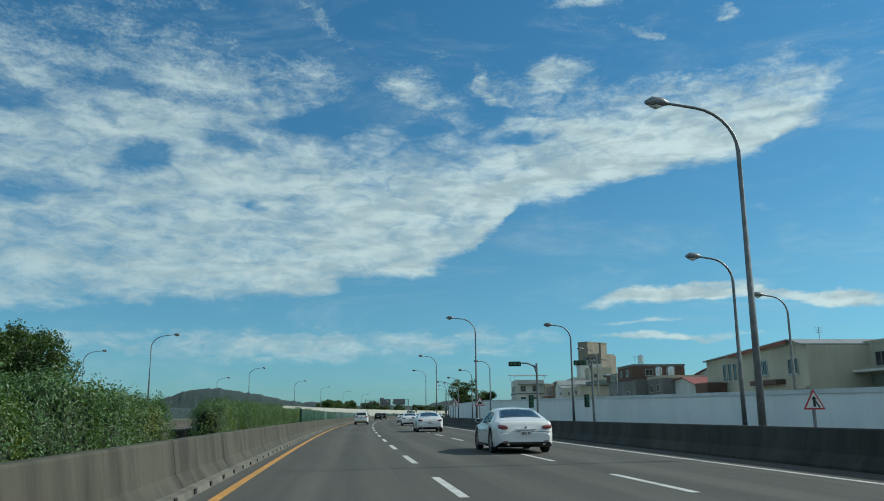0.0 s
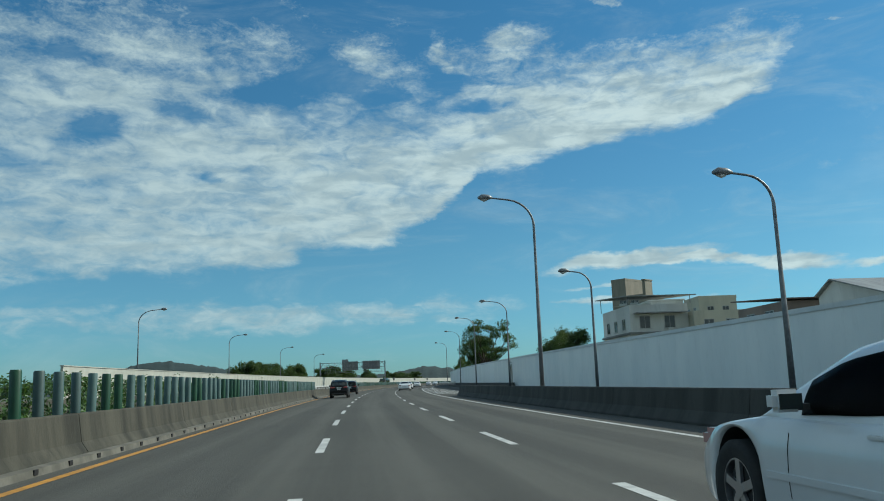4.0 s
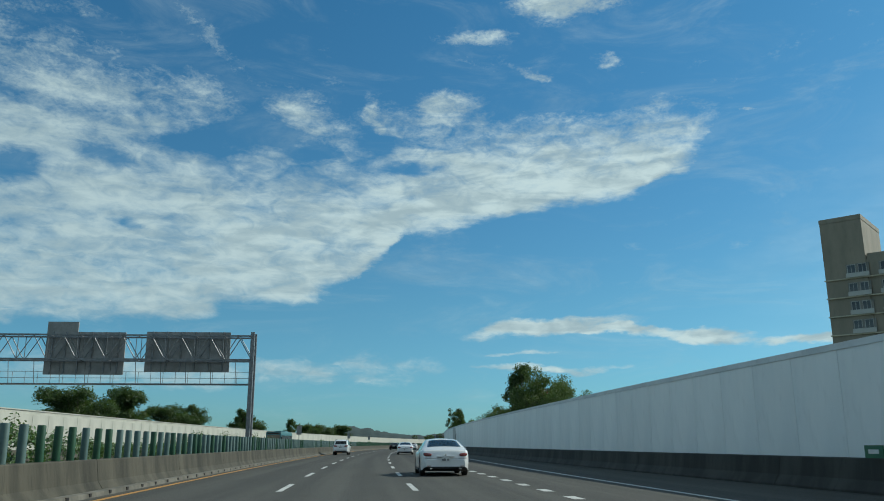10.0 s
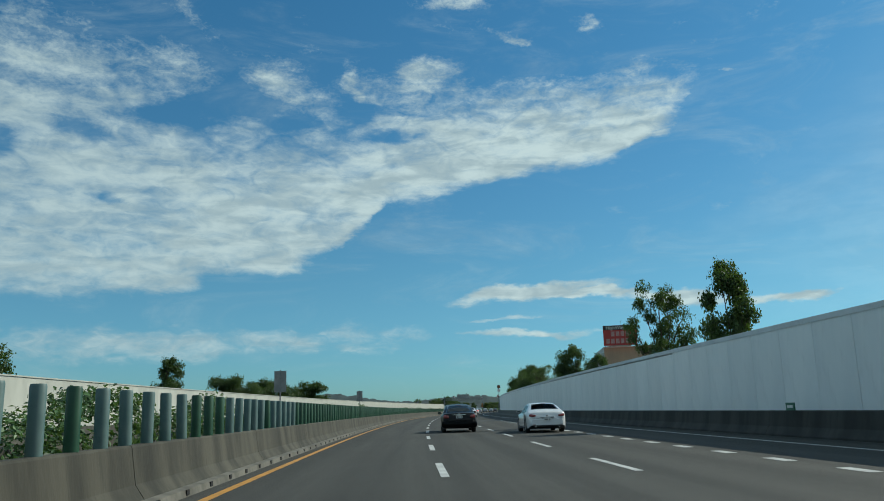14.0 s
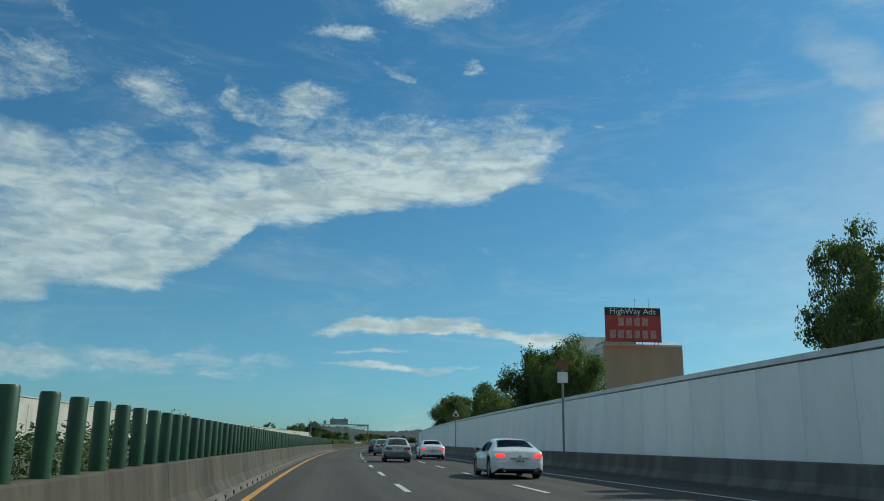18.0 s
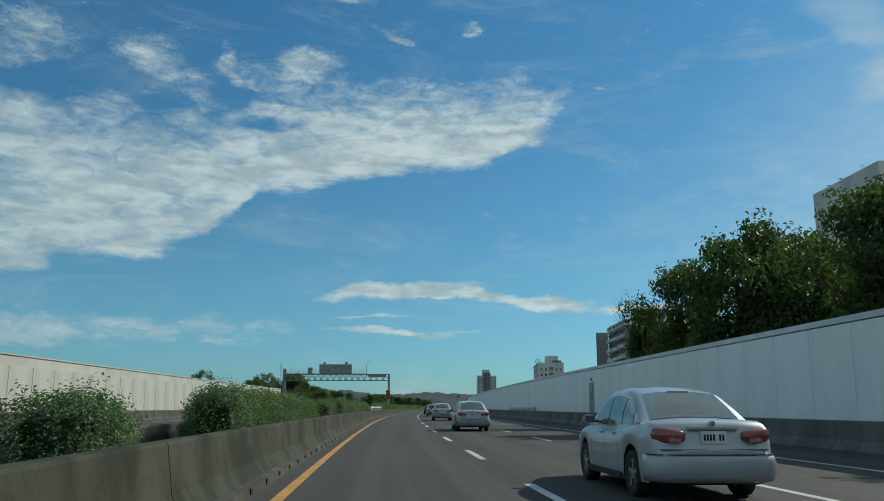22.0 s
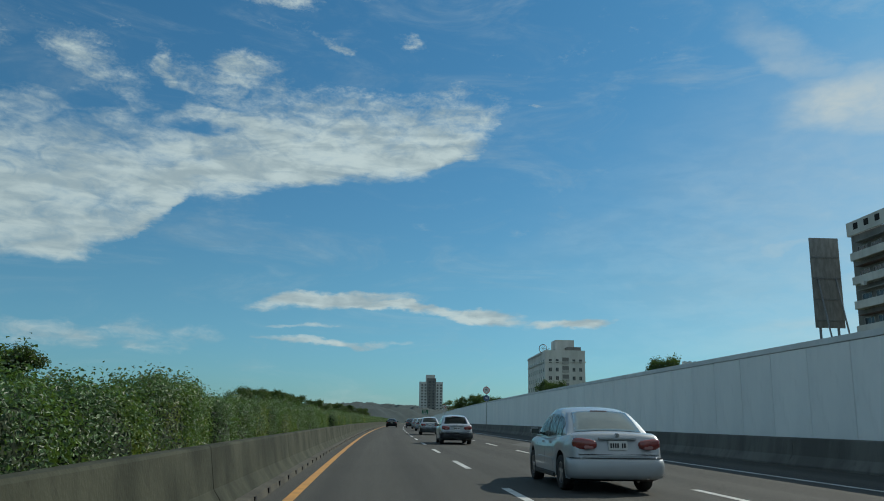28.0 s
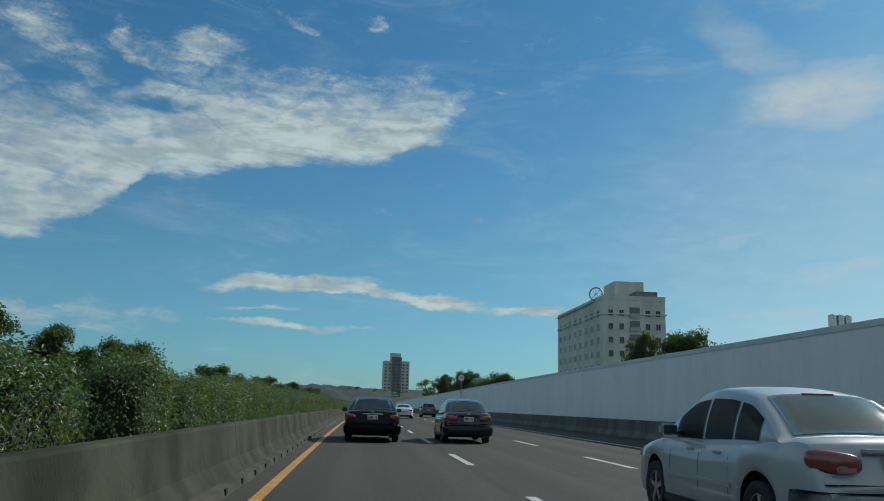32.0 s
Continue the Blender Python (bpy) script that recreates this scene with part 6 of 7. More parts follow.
for k in range(4):
    a = math.pi * k / 4
    rod((0.2, 6 - 1.4 * math.cos(a), 28.2 - 1.4 * math.sin(a)), (0.2, 6 + 1.4 * math.cos(a), 28.2 + 1.4 * math.sin(a)), 0.05, ring, sides=5)
ring.transform(Matrix.Translation((0.2, 6, 0)) @ Matrix.Rotation(radians(60), 4, 'Z') @ Matrix.Translation((-0.2, -6, 0)))
part("roof_ring", ring, M_STEEL, b, "dark steel ring ornament")
part("sloping_roof", poly([(-0.4, 8, 26.3), (-0.4, 44, 26.3), (3.0, 44, 28.4), (3.0, 8, 28.4)], thick=0.2), M_GREYROOF, b)

b = building(1140, -98.5, "small grey rooftop house with steel tanks")
solid(b, "wall", M_GREYTILE, 0, 0, 0, 6.5, 9, 19.6)
parapet(b, M_GREYTILE, 0, 0, 6.5, 9, 19.6, 0.7)
windows(b, 'near', 0, rows_of(0.6, 6, 2, 12, 3, 3.1), 1.5, 1.4)
for k in range(3):
    tank(1142 + k * 0.3, -99.8 - 1.9 * k, 19.55, 0.85, 2.8)


def place(x, y, turn, label, category):
    return thing("apartment_building", Matrix.Translation((x, y, -1)) @ Matrix.Rotation(radians(turn), 4, 'Z'), label, category)


b = place(476, 1700, -20, "distant pale high-rise with a stepped top", "apartment building")
solid(b, "wall", M_WHITEWALL, 0, 0, 0, 26, 18, 46, bevel=0.0)
solid(b, "wall", M_GREYTILE, 8, -1, 0, 18, 0, 50, bevel=0.0)
solid(b, "penthouse", M_WHITEWALL, 7, 2, 46, 17, 12, 54, bevel=0.0)
windows(b, 'near', 0, rows_of(0.5, 8, 2, 6, 12, 3.3) + rows_of(18, 26, 2, 6, 12, 3.3), 2.0, 1.7, 1)
windows(b, 'near', -1, rows_of(8.5, 17.5, 2, 6, 13, 3.3), 2.4, 1.9, 1)


# ---------------------------------------------------------------- vehicles
def paint(name, color, metal=0.0, rough=0.28, coat=0.8):
    return mat(name, color, rough, metal, color2=tuple(c * 0.9 for c in color), scale=0.8, coat=coat, grime=0.06, spec=0.5 * coat)


M_SILVER = paint("silver_paint", (0.42, 0.45, 0.475), 0.3, 0.46)
M_WHITECAR = paint("white_car_paint", (0.74, 0.75, 0.75))
M_BLACKCAR = paint("black_car_paint", (0.004, 0.004, 0.0045), 0.0, 0.3, 0.3)
M_DARKCAR = paint("charcoal_car_paint", (0.028, 0.027, 0.034), 0.3, 0.25)
M_GREYCAR = paint("grey_car_paint", (0.12, 0.12, 0.13), 0.4, 0.3)
M_REDCAR = paint("red_car_paint", (0.32, 0.012, 0.012), 0.0, 0.25)
M_TEAL = paint("teal_bus_paint", (0.015, 0.14, 0.17), 0.0, 0.3)
M_TRIM = mat("black_plastic", (0.014, 0.014, 0.014), 0.55, color2=(0.022, 0.022, 0.022), scale=5)
M_TYRE = mat("tyre_rubber", (0.018, 0.018, 0.018), 0.85, color2=(0.03, 0.029, 0.027), scale=8)
M_RIM = mat("alloy_rim", (0.5, 0.5, 0.51), 0.3, 0.85)
M_CHROME = mat("chrome", (0.75, 0.75, 0.75), 0.12, 1.0)
M_CARGLASS = mat("tinted_car_glass", (0.03, 0.038, 0.037), 0.06, color2=(0.04, 0.05, 0.048), scale=1.5, spec=0.8, coat=0.8)
M_PALEGLASS = mat("clear_car_glass", (0.15, 0.185, 0.175), 0.12, color2=(0.19, 0.225, 0.21), scale=1.2, spec=0.7, coat=0.6)
M_PLATE = mat("plate_white", (0.7, 0.7, 0.68), 0.45, color2=(0.62, 0.62, 0.6), scale=6)
M_BAR = mat("plate_bar", (0.03, 0.03, 0.035), 0.5)
M_YELLOWSTRIP = mat("yellow_strip", (0.4, 0.33, 0.06), 0.5)
M_TAIL = mat("tail_lamp", (0.27, 0.045, 0.038), 0.22, color2=(0.18, 0.026, 0.024), scale=9, coat=1.0)
M_TAIL_CLEAR = mat("tail_lamp_clear", (0.4, 0.2, 0.19), 0.15, coat=1.0)
M_BRAKE = mat("lit_brake_lamp", (0.5, 0.02, 0.02), 0.2)
M_BRAKE.node_tree.nodes["Principled BSDF"].inputs["Emission Color"].default_value = (1.0, 0.06, 0.05, 1)
M_BRAKE.node_tree.nodes["Principled BSDF"].inputs["Emission Strength"].default_value = 1.3


def smooth_curve(table, y, span=0.07):
    """Table value at y with the corners rounded off over a short span."""
    ys, vs = zip(*table)
    return float(np.mean([np.interp(y + k * span, ys, vs) for k in (-1, -0.5, 0, 0.5, 1)]))


SPECS = {
    "sedan": dict(L=4.53, W=1.71, R=0.31, axles=(0.98, 3.58), low=0.2,
                  top=[(0, 0.62), (0.07, 0.68), (0.1, 0.9), (0.17, 1.0), (0.35, 1.03), (0.9, 0.97), (2.2, 0.9), (3.3, 0.92), (4.1, 0.8), (4.4, 0.66), (4.53, 0.56)],
                  plan=[(0, 0.8), (0.1, 0.91), (0.3, 0.965), (0.9, 1.0), (3.5, 1.0), (4.1, 0.94), (4.4, 0.84), (4.53, 0.68)],
                  roof=[(0.58, 0.98), (0.95, 1.22), (1.3, 1.4), (1.75, 1.47), (2.2, 1.485), (2.6, 1.43), (3.0, 1.22), (3.45, 0.92)], lean=0.7, rear=(0.66, 1.28), front=(2.72, 3.36), side=[(1.0, 1.5), (1.56, 2.2), (2.27, 2.95)]),
    "limousine": dict(L=5.2, W=1.87, R=0.345, axles=(1.12, 4.27), low=0.21,
                      top=[(0, 0.62), (0.08, 0.7), (0.12, 0.93), (0.2, 1.0), (0.45, 1.03), (1.1, 0.98), (2.6, 0.91), (3.8, 0.93), (4.7, 0.82), (5.05, 0.68), (5.2, 0.55)],
                      plan=[(0, 0.8), (0.1, 0.9), (0.35, 0.965), (1.0, 1.0), (4.1, 1.0), (4.7, 0.94), (5.05, 0.84), (5.2, 0.68)],
                      roof=[(0.78, 0.98), (1.2, 1.23), (1.65, 1.4), (2.1, 1.46), (2.6, 1.47), (3.05, 1.41), (3.5, 1.2), (3.95, 0.93)], lean=0.7, rear=(0.88, 1.6), front=(3.15, 3.85), side=[(1.35, 1.75), (1.82, 2.6), (2.68, 3.4)]),
    "coupe": dict(L=4.8, W=1.94, R=0.36, axles=(1.08, 3.83), low=0.19,
                  top=[(0, 0.6), (0.08, 0.72), (0.14, 0.9), (0.22, 0.97), (0.4, 1.0), (1.0, 0.98), (2.4, 0.9), (3.4, 0.91), (4.3, 0.8), (4.65, 0.66), (4.8, 0.54)],
                  plan=[(0, 0.76), (0.1, 0.87), (0.35, 0.955), (0.95, 1.0), (1.6, 0.985), (3.4, 0.99), (4.3, 0.94), (4.65, 0.84), (4.8, 0.66)],
                  roof=[(0.42, 0.97), (0.9, 1.14), (1.4, 1.31), (1.9, 1.385), (2.3, 1.4), (2.7, 1.34), (3.1, 1.16), (3.55, 0.91)], lean=0.66, rear=(0.72, 1.55), front=(2.8, 3.45), side=[(1.35, 1.9), (1.97, 3.0)]),
    "suv": dict(L=4.66, W=1.82, R=0.35, axles=(0.93, 3.62), low=0.25,
                top=[(0, 0.66), (0.06, 0.75), (0.1, 1.0), (0.16, 1.08), (0.4, 1.09), (2.0, 1.04), (3.3, 1.04), (4.2, 0.94), (4.5, 0.8), (4.66, 0.66)],
                plan=[(0, 0.84), (0.1, 0.92), (0.3, 0.97), (0.8, 1.0), (3.6, 1.0), (4.2, 0.94), (4.5, 0.86), (4.66, 0.7)],
                roof=[(0.13, 1.05), (0.3, 1.33), (0.48, 1.55), (0.8, 1.63), (1.6, 1.675), (2.2, 1.67), (2.65, 1.58), (3.05, 1.36), (3.55, 1.04)], lean=0.76, rear=(0.19, 0.5), front=(2.75, 3.45), side=[(0.55, 1.1), (1.17, 2.0), (2.07, 2.9)]),
}


def section(spec, y):
    w = spec["W"] / 2 * smooth_curve(spec["plan"], y, 0.04)
    zs = smooth_curve(spec["top"], y, 0.025)
    zb = spec["low"] + 0.14 * max(0, 1 - y / 0.35) + 0.05 * max(0, 1 - (spec["L"] - y) / 0.4)
    for a in spec["axles"]:
        r = spec["R"] + 0.055
        if abs(y - a) < r:
            zb = max(zb, spec["R"] + math.sqrt(r * r - (y - a) ** 2))
    lo = zb + 0.03
    return [(0, zb), (w * 0.82, zb), (w * 0.965, lo)] + [(w * k, lo + (zs - lo) * f) for k, f in ((0.99, 0.2), (1.0, 0.45), (0.99, 0.7), (0.965, 0.88), (0.93, 0.96), (0.86, 1.0))] + [(w * 0.45, zs + 0.02), (0, zs + 0.03)]


def side_x(spec, y, z):
    pts = section(spec, y)[2:9]
    return float(np.interp(z, [p[1] for p in pts], [p[0] for p in pts]))


def cabin(spec, y):
    """Half widths at the belt and the roof edge, belt height and roof height."""
    z = smooth_curve(spec["roof"], y, 0.06)
    base = smooth_curve(spec["top"], y, 0.1) - 0.02
    w = spec["W"] / 2 * smooth_curve(spec["plan"], y, 0.1) * 0.9
    full = max(p[1] for p in spec["roof"])
    k = max(0.0, min(1.0, (z - base) / (full - base)))
    return w, w * (1 - (1 - spec["lean"] / 0.9) * k), base, max(z, base + 0.005)


def top_point(spec, y, u, out=0.0):
    w, r, base, z = cabin(spec, y)
    return Vector((u * r * 0.97, y, z + 0.035 * (1 - u * u) - 0.02 * abs(u) ** 6 + out))


def cabin_point(spec, y, v, sgn, out=0.0):
    w, r, base, z = cabin(spec, y)
    x = w + (r - w) * v + 0.025 * math.sin(math.pi * v)
    return Vector((sgn * (x + out), y, base + (z - 0.03 - base) * v))


def patch(grid):
    bm = bmesh.new()
    vs = [[bm.verts.new(p) for p in row] for row in grid]
    for r0, r1 in zip(vs, vs[1:]):
        for k in range(len(r0) - 1):
            bm.faces.new((r0[k], r0[k + 1], r1[k + 1], r1[k]))
    ext = bmesh.ops.solidify(bm, geom=bm.faces[:], thickness=0.006)
    bmesh.ops.recalc_face_normals(bm, faces=bm.faces[:])
    return bm


def lerp(a, b, n):
    return [a + (b - a) * k / n for k in range(n + 1)]


def wheel_meshes(R):
    tyre = bmesh.new()
    prof = [(0.62, 0.09), (0.8, 0.105), (0.93, 0.105), (0.99, 0.085), (1.0, 0.0), (0.99, -0.085), (0.93, -0.105), (0.8, -0.105), (0.62, -0.09)]
    n = 28
    rings = [[tyre.verts.new((x, math.cos(a) * R * r, math.sin(a) * R * r)) for r, x in prof] for a in [2 * math.pi * k / n for k in range(n)]]
    for i in range(n):
        for j in range(len(prof)):
            tyre.faces.new((rings[i][j], rings[i][(j + 1) % len(prof)], rings[(i + 1) % n][(j + 1) % len(prof)], rings[(i + 1) % n][j]))
    bmesh.ops.recalc_face_normals(tyre, faces=tyre.faces[:])
    rim = bmesh.new()
    for sgn in (1, -1):
        rod((sgn * 0.06, 0, 0), (sgn * 0.085, 0, 0), R * 0.17, rim, sides=16)
        for k in range(5):
            m = Matrix.Rotation(2 * math.pi * k / 5, 4, 'X')
            box(sgn * 0.07 - 0.012, -R * 0.09, R * 0.1, sgn * 0.07 + 0.012, R * 0.09, R * 0.62, rim, m=m)
    for k in range(24):
        a = 2 * math.pi * k / 24
        box(-0.088, -R * 0.09, R * 0.585, 0.088, R * 0.09, R * 0.64, rim, m=Matrix.Rotation(a, 4, 'X'))
    hub = rod((-0.05, 0, 0), (0.05, 0, 0), R * 0.5, sides=20)
    return bm_mesh("tyre", tyre, M_TYRE, True, 50), bm_mesh("rim", rim, M_RIM), bm_mesh("brake_disc", hub, M_TRIM)


WHEELS = {}


def car(kind, m, material, label, category, lit=False, strip=False, rails=False, chrome=False, clear=False):
    spec = SPECS[kind]
    L, W, R = spec["L"], spec["W"], spec["R"]
    glass = M_PALEGLASS if clear else M_CARGLASS
    c = thing("car" if kind != "suv" else "suv", m, label, category, "cars on the motorway")
    ys = sorted(set([0, 0.02, 0.05, 0.08, 0.12, 0.16, 0.21, 0.28] + [round(0.35 + 0.05 * k, 3) for k in range(int((L - 0.6) / 0.05))] + [L - 0.2, L - 0.12, L - 0.06, L - 0.02, L]))
    bm = bmesh.new()
    rings = []
    for y in ys:
        half = section(spec, y)
        ring = half + [(-x, z) for x, z in half[-2:0:-1]]
        rings.append([bm.verts.new((x, y, z)) for x, z in ring])
    n = len(rings[0])
    for r0, r1 in zip(rings, rings[1:]):
        for k in range(n):
            f = bm.faces.new((r0[k], r0[(k + 1) % n], r1[(k + 1) % n], r1[k]))
            f.material_index = 1 if k in (0, 1, n - 1, n - 2) else 0
    bm.faces.new(rings[0][::-1])
    bm.faces.new(rings[-1])
    bmesh.ops.recalc_face_normals(bm, faces=bm.faces[:])
    body = part("body", bm, [material, M_TRIM], c, smooth=True, sharp=32)
    # cabin shell
    y0, y1 = spec["roof"][0][0], spec["roof"][-1][0]
    bm = bmesh.new()
    rings = []
    for y in lerp(y0, y1, 44):
        rings.append([bm.verts.new(cabin_point(spec, y, v, -1)) for v in (0, 0.25, 0.5, 0.75, 0.93)] + [bm.verts.new(top_point(spec, y, u)) for u in (-0.97, -0.8, -0.4, 0, 0.4, 0.8, 0.97)]
                     + [bm.verts.new(cabin_point(spec, y, v, 1)) for v in (0.93, 0.75, 0.5, 0.25, 0)])
    for r0, r1 in zip(rings, rings[1:]):
        for k in range(len(r0) - 1):
            bm.faces.new((r0[k], r0[k + 1], r1[k + 1], r1[k]))
    bm.faces.new(rings[0][::-1])
    bm.faces.new(rings[-1])
    bmesh.ops.recalc_face_normals(bm, faces=bm.faces[:])
    part("roof", bm, material, c, smooth=True, sharp=40)
    for name, (a, b_) in (("rear_window", spec["rear"]), ("windscreen", spec["front"])):
        part(name, patch([[top_point(spec, y, u, 0.008) for u in lerp(-0.86, 0.86, 10)] for y in lerp(a, b_, 10)]), glass, c, smooth=True, sharp=40)
    for sgn in (-1, 1):
        for a, b_ in spec["side"]:
            part("side_window", patch([[cabin_point(spec, y, v, sgn, 0.008) for v in lerp(0.1, 0.86, 5)] for y in lerp(a, b_, 8)]), glass, c, smooth=True, sharp=40)
        # door gaps, handles, sill, mirror
        for y in (spec["side"][-1][1] + 0.06, spec["side"][-1][0] - 0.04, spec["side"][0][1] + 0.02 if len(spec["side"]) > 2 else 1.9):
            gap = patch([[Vector((sgn * (side_x(spec, yy, z) + 0.001), yy, z)) for z in lerp(0.32, 0.9, 6)] for yy in (y - 0.005, y + 0.005)])
            part("door_gap", gap, M_DARK, body)
        for y in (spec["side"][-1][0] + 0.1, spec["side"][0][1] + 0.18)[:1 if kind == "coupe" else 2]:
            x = side_x(spec, y, 0.83)
            part("door_handle", box(sgn * x - 0.02, y, 0.81, sgn * x + 0.02, y + 0.18, 0.84, bevel=0.008), M_CHROME if chrome else material, body)
        x = side_x(spec, L / 2, 0.5)
        part("side_strip", box(min(sgn * x, sgn * (x + 0.014)), spec["axles"][0] + R + 0.15, 0.5, max(sgn * x, sgn * (x + 0.014)), spec["axles"][1] - R - 0.15, 0.55, bevel=0.004), material if not strip else M_TRIM, body)
        part("sill", box(sgn * x * 0.98 - 0.03, spec["axles"][0] + R + 0.08, spec["low"], sgn * x * 0.98 + 0.03, spec["axles"][1] - R - 0.08, spec["low"] + 0.09, bevel=0.02), M_TRIM, body)
        ym = spec["side"][-1][1] - 0.12
        xm = W / 2 * 0.93
        zm = cabin(spec, ym)[2] + 0.08
        mir = part("mirror", box(-0.1, -0.06, -0.06, 0.1, 0.08, 0.08, bevel=0.035, m=Matrix.Translation((sgn * (xm + 0.13), ym, zm + 0.04))), material, c)
        part("mirror_glass", box(sgn * (xm + 0.13) - 0.075, ym - 0.068, zm, sgn * (xm + 0.13) + 0.075, ym - 0.061, zm + 0.095), M_CARGLASS, mir)
        part("mirror_arm", box(sgn * (xm + 0.03) - 0.05, ym - 0.02, zm - 0.01, sgn * (xm + 0.03) + 0.05, ym + 0.05, zm + 0.03), M_TRIM, mir)
        # lamps
        tall = kind == "suv"
        yl = 0.02 if tall else 0.0
        zl = {"sedan": 0.83, "limousine": 0.82, "coupe": 0.8, "suv": 0.98}[kind]
        h = {"sedan": 0.115, "limousine": 0.1, "coupe": 0.075, "suv": 0.09}[kind]
        xo = side_x(spec, 0.14, zl) + 0.022
        wl = {"sedan": 0.42, "limousine": 0.3, "coupe": 0.32, "suv": 0.45}[kind]
        lamp_ = bmesh.new()
        bmesh.ops.create_uvsphere(lamp_, u_segments=20, v_segments=12, radius=1.0)
        for q in lamp_.verts:
            c0 = [math.copysign(abs(t) ** 0.6, t) for t in q.co]
            k = (c0[0] * sgn + 1) / 2
            q.co = Vector((c0[0] * wl / 2, 0.1 + c0[1] * 0.1 + 0.1 * k * k, c0[2] * h * (0.7 + 0.3 * k) + 0.02 * k))
        lamp_.transform(Matrix.Translation((sgn * (xo - wl / 2), yl, zl)))
        tl = part("tail_light", lamp_, M_BRAKE if lit else M_TAIL, c, "lit red brake light" if lit else "dark red tail light", smooth=True, sharp=50)
        if clear:
            part("reversing_lamp", box(sgn * (xo - wl * 0.62) - wl * 0.2, yl + 0.006, zl - h * 0.62, sgn * (xo - wl * 0.62) + wl * 0.2, yl + 0.06, zl - h * 0.1, bevel=0.012), M_TAIL_CLEAR, tl, "pale pink reversing lamp")
        yh = L - 0.32
        xh = side_x(spec, yh, 0.66)
        part("headlight", box(sgn * (xh - 0.2) - 0.18, yh - 0.1, 0.6, sgn * (xh - 0.2) + 0.18, yh + 0.17, 0.76, bevel=0.04), M_TAIL_CLEAR, c)
        xe = W / 2 * 0.58
        part("exhaust_pipe", rod((sgn * xe, -0.01, 0.3), (sgn * xe, 0.3, 0.3), 0.045, sides=14), M_CHROME, c) if (kind in ("limousine", "coupe") or chrome or (kind == "sedan" and sgn > 0)) else None
        part("reflector", box(sgn * W * 0.33 - 0.08, -0.018, 0.37, sgn * W * 0.33 + 0.08, 0.02, 0.395, bevel=0.006), M_TAIL, body)
    # rear: plate, trim, bumper
    zp = {"sedan": 0.82, "limousine": 0.81, "coupe": 0.62, "suv": 0.86}[kind]
    yp = {"sedan": 0.06, "limousine": 0.085, "coupe": -0.02, "suv": 0.055}[kind]
    pl = part("number_plate", box(-0.17, yp - 0.012, zp - 0.08, 0.17, yp + 0.06, zp + 0.08, bevel=0.006), M_PLATE, c, "white number plate with dark bars")
    for k in range(7):
        if k != 4:
            part("bar", box(-0.14 + 0.041 * k, yp - 0.015, zp - 0.04, -0.112 + 0.041 * k, yp - 0.0125, zp + 0.04), M_BAR, pl)
    part("plate_trim", box(-0.34, yp - 0.01, zp + 0.1, 0.34, yp + 0.08, zp + 0.135, bevel=0.01), M_CHROME if chrome else material, c)
    part("badge", rod((0, yp + 0.012, zp + 0.175), (0, yp + 0.1, zp + 0.175), 0.036, sides=16), M_CHROME, c)
    part("bumper_valance", box(-W * (0.4 if tall else 0.36), -0.014, spec["low"] + 0.1, W * (0.4 if tall else 0.36), 0.1, 0.52 if tall else spec["low"] + 0.2, bevel=0.03), M_TRIM, c)
    if kind == "sedan" or kind == "limousine":
        def round_rear(u, z, out):
            """A place on the bumper: u from -1 at one flank to 1 at the other."""
            a = u * math.pi / 2
            x = math.copysign(abs(math.sin(a)) ** 0.5, u) * (W / 2 * 0.99 + out)
            return Vector((x, 0.56 * (1 - abs(math.cos(a)) ** 0.42) - out - 0.035, z))
        prof = [(0.25, -0.06), (0.275, 0.0), (0.33, 0.024), (0.4, 0.034), (0.47, 0.034), (0.53, 0.028), (0.57, 0.018), (0.594, 0.004), (0.604, -0.014), (0.605, -0.06)]
        bumper = part("bumper", patch([[round_rear(u, z, o) for z, o in prof] for u in lerp(-0.97, 0.97, 36)]), material, c, smooth=True, sharp=50)
        part("bumper_seam", patch([[round_rear(u, z, o) for z, o in ((0.604, -0.02), (0.604, 0.012), (0.611, 0.012), (0.611, -0.02))] for u in lerp(-0.9, 0.9, 24)]), M_DARK, bumper)
    if strip:
        part("bumper_strip", box(-W * 0.34, -0.03, 0.34, W * 0.34, 0.06, 0.45, bevel=0.02), M_YELLOWSTRIP, c, "pale yellow strip along the rear bumper")
    gap = box(-W * 0.42, 0.025, 0.665, W * 0.42, 0.05, 0.672)
    part("boot_gap", gap, M_DARK, body)
    zt = spec["roof"][2][1]
    part("brake_lamp_high", box(-0.16, spec["rear"][1] - 0.02, top_point(spec, spec["rear"][1], 0)[2] - 0.01, 0.16, spec["rear"][1] + 0.03, top_point(spec, spec["rear"][1], 0)[2] + 0.012, bevel=0.004), M_BRAKE if lit else M_TAIL, c)
    if rails:
        for sgn in (-1, 1):
            pts = [top_point(spec, y, sgn * 0.9, o) for y, o in ((0.6, 0.0), (0.72, 0.06), (1.4, 0.075), (2.1, 0.06), (2.25, 0.0))]
            part("roof_rail", pipe(pts, [0.022] * 5, 8), M_CHROME if chrome else M_TRIM, c, smooth=True)
    if kind == "suv":
        part("roof_spoiler", poly([(-0.55, 0.36, 1.52), (0.55, 0.36, 1.52), (0.58, 0.75, 1.635), (-0.58, 0.75, 1.635)], thick=0.03), material, c)
        part("wiper", rod((-0.02, 0.16, 1.12), (0.34, 0.2, 1.17), 0.012, sides=6), M_TRIM, c)
    if R not in WHEELS:
        WHEELS[R] = wheel_meshes(R)
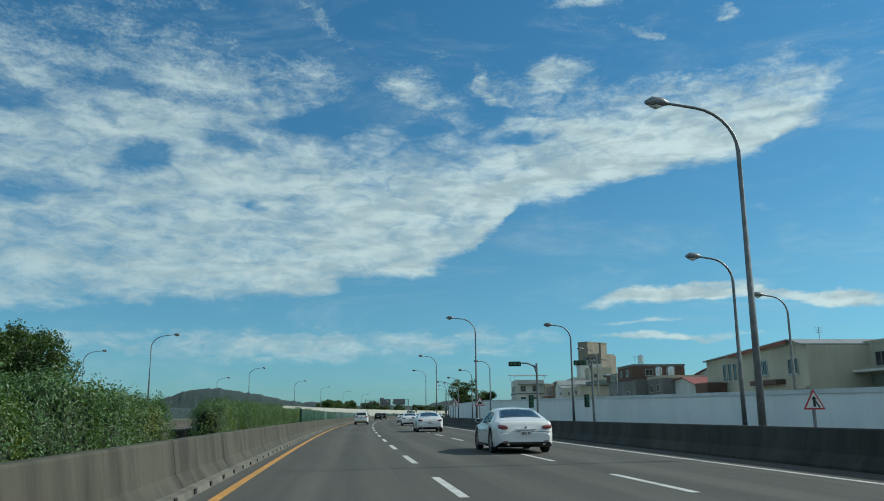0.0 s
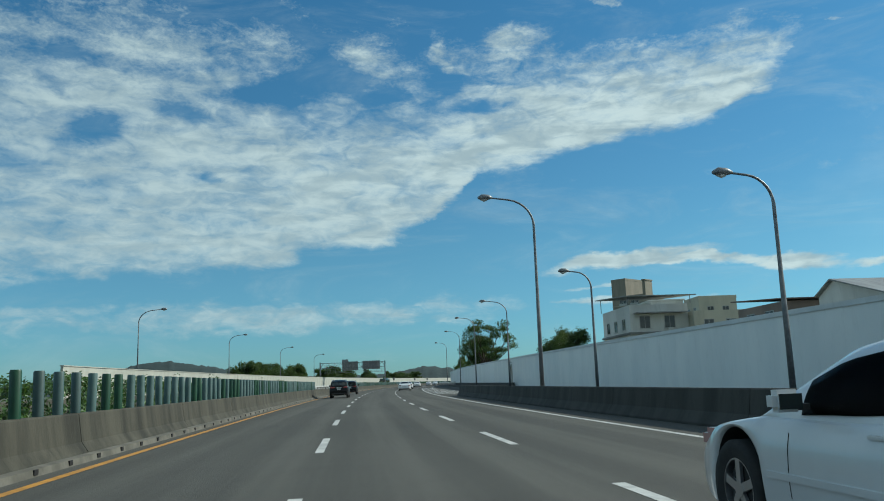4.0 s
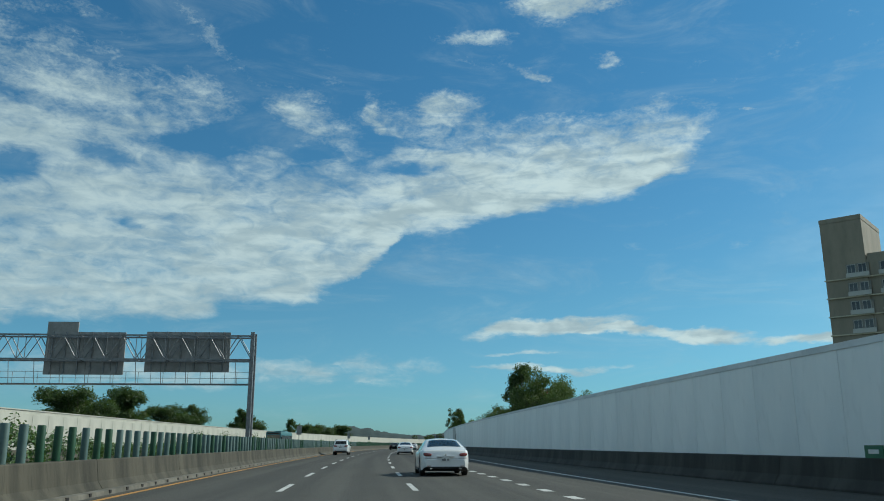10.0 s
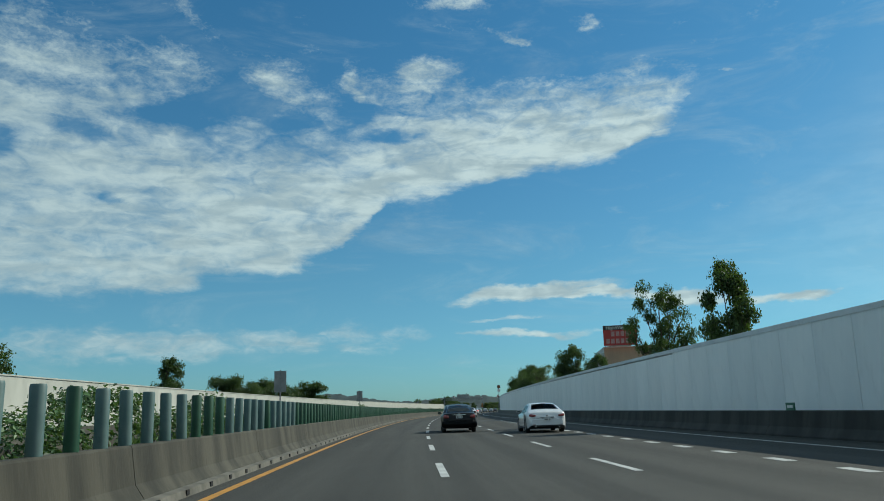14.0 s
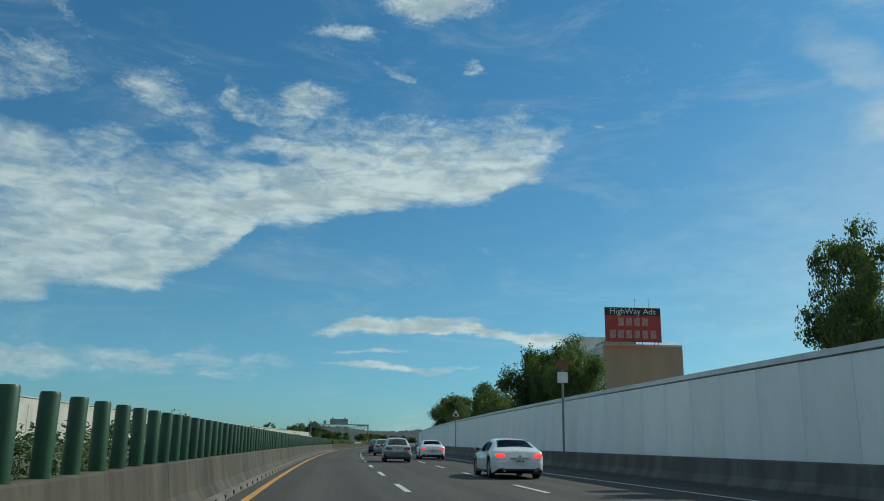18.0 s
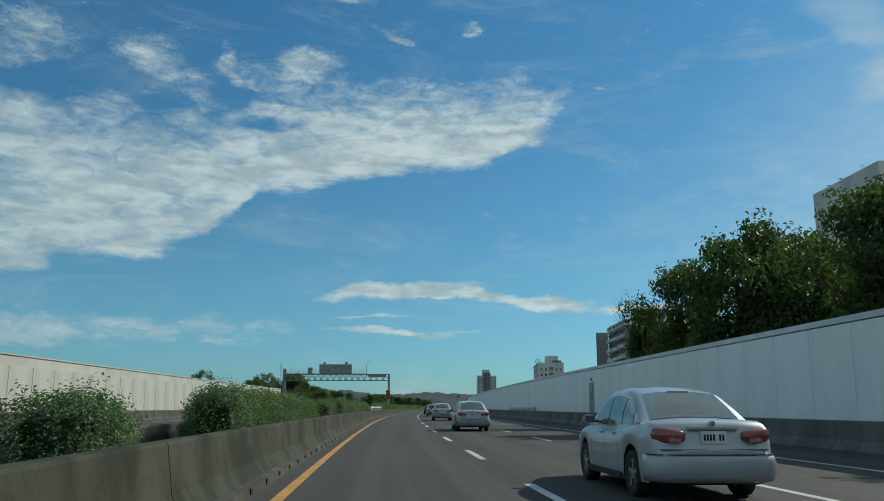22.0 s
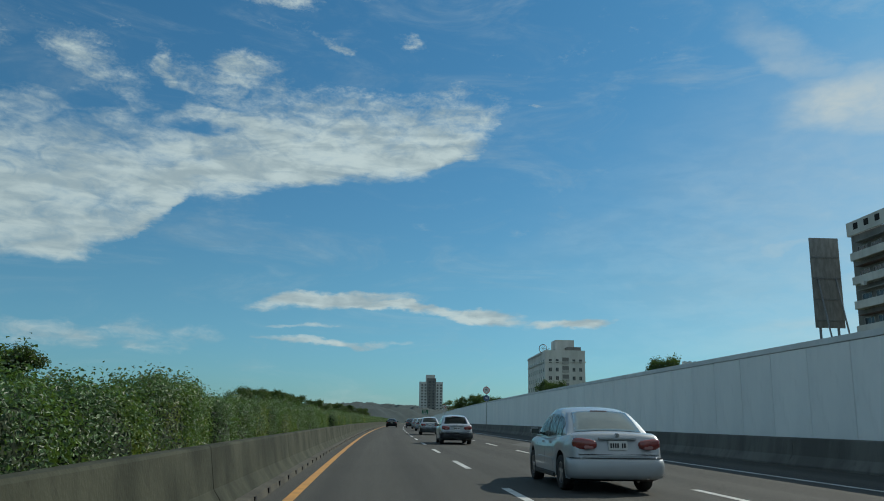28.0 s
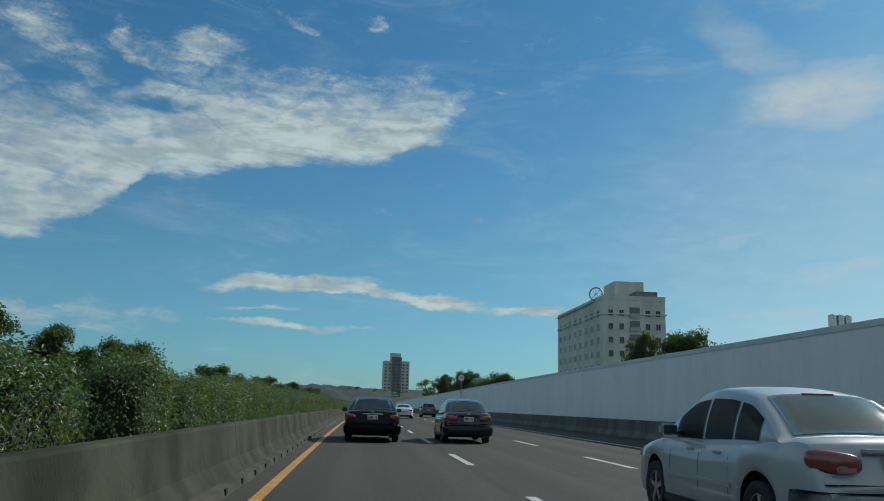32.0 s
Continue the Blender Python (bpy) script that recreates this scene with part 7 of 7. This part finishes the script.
    for a in spec["axles"]:
        for sgn in (-1, 1):
            tyre = part_of("wheel", WHEELS[R][0], c, Matrix.Translation((sgn * (W / 2 - 0.13), a, R)))
            part_of("rim", WHEELS[R][1], tyre)
            part_of("brake_disc", WHEELS[R][2], tyre)
    return c


def repeats(first, spots):
    for s, d in spots:
        copy_thing(first, at(s, d))


silver = car("sedan", at(668.9, -5.8), M_SILVER, "silver four-door sedan driving in the middle lane", "car", clear=True)
repeats(silver, [(616.8, -5.65), (641.8, -5.75), (697.8, -5.65), (728.0, -5.65), (758.5, -5.65), (788.7, -5.62), (879.4, -5.52), (907.7, -5.38), (935.1, -5.45), (961.5, -5.8), (985.4, -5.75)])
dark = car("sedan", at(655.3, -5.4), M_DARKCAR, "charcoal four-door sedan driving in the middle lane", "car")
repeats(dark, [(814.4, -5.35), (1006.8, -5.0)])
coupe = car("coupe", at(23.4, -7.45), M_WHITECAR, "white two-door coupe with a rounded tail", "car")
repeats(coupe, [(55.9, -7.5), (90.4, -7.9), (124.0, -8.05), (248.2, -8.6), (281.5, -8.9), (346.0, -9.0), (409.5, -9.05), (439.5, -9.2), (480.2, -9.4), (1060, -5.3)])
braking = car("coupe", at(627, -8.9), M_WHITECAR, "white two-door coupe with its brake lights lit", "car", lit=True)
repeats(braking, [(564.2, -8.5), (594.3, -8.35)])
black = car("limousine", at(484.7, -5.4), M_BLACKCAR, "large black luxury sedan with chrome trim", "car", chrome=True)
repeats(black, [(1006.1, -1.7)])
car("suv", at(104.0, -2.15), M_WHITECAR, "white compact SUV with a yellow rear bumper strip", "car", strip=True, rails=True)
car("suv", at(407.9, -1.75), M_WHITECAR, "white compact SUV in the inside lane", "car", rails=True)
black_suv = car("suv", at(198.5, -1.8), M_BLACKCAR, "shiny black SUV with roof rails and chrome exhausts", "car", rails=True, chrome=True)
repeats(black_suv, [(224.5, -1.6)])
car("suv", at(1075, -8.9), M_GREYCAR, "grey hatchback in the outside lane", "car")
car("sedan", at(619.5, 8.0) @ Matrix.Rotation(math.pi, 4, 'Z'), M_REDCAR, "red sedan on the far carriageway", "car")


def bus(s, d):
    """Front at y=0, facing back along the road."""
    b = thing("coach", at(s, d), "teal motor coach on the far carriageway", "bus")
    L, W, H = 11.8, 2.5, 3.25
    shell = box(-W / 2, 0, 0.35, W / 2, L, H, bevel=0.12)
    part("body", shell, M_TEAL, b, smooth=True, sharp=40)
    part("roof", box(-W / 2 + 0.1, 0.4, H - 0.02, W / 2 - 0.1, L - 0.3, H + 0.06, bevel=0.03), M_TEAL, b)
    part("air_conditioner", box(-0.8, 6.5, H + 0.05, 0.8, 9.5, H + 0.25, bevel=0.06), M_TEAL, b)
    part("windscreen", box(-1.1, -0.015, 1.3, 1.1, 0.05, 2.75, bevel=0.03), M_CARGLASS, b)
    part("front_band", box(-1.0, -0.02, 2.85, 1.0, 0.04, 3.1, bevel=0.02), M_SIGNBLACK, b)
    for sgn in (-1, 1):
        for k in range(7):
            part("side_window", box(sgn * W / 2 - 0.015, 0.7 + 1.52 * k, 1.55, sgn * W / 2 + 0.015, 2.12 + 1.52 * k, 2.65, bevel=0.012), M_CARGLASS, b)
        part("headlight", box(sgn * 0.9 - 0.22, -0.02, 0.75, sgn * 0.9 + 0.22, 0.06, 0.95, bevel=0.03), M_TAIL_CLEAR, b)
        part("mirror", box(sgn * 1.4 - 0.1, -0.3, 1.9, sgn * 1.4 + 0.1, -0.2, 2.4, bevel=0.03), M_TRIM, b)
        for y in (2.4, 8.9):
            t = part("wheel", rod((sgn * 1.25 - sgn * 0.3, y, 0.5), (sgn * 1.25, y, 0.5), 0.5, sides=24), M_TYRE, b)
            part("rim", rod((sgn * 1.25, y, 0.5), (sgn * 1.27, y, 0.5), 0.28, sides=18), M_RIM, t)
    part("bumper", box(-1.22, -0.06, 0.3, 1.22, 0.1, 0.62, bevel=0.04), M_TRIM, b)


bus(452, 13.2)


# ---------------------------------------------------------------- panels of the noise wall
wall_panels()


def opposite_panels():
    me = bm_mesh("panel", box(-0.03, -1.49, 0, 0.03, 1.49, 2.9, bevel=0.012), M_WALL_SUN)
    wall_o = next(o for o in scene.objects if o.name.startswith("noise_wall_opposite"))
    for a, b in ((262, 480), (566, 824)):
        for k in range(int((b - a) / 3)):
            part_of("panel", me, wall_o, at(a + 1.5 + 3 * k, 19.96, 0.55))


opposite_panels()
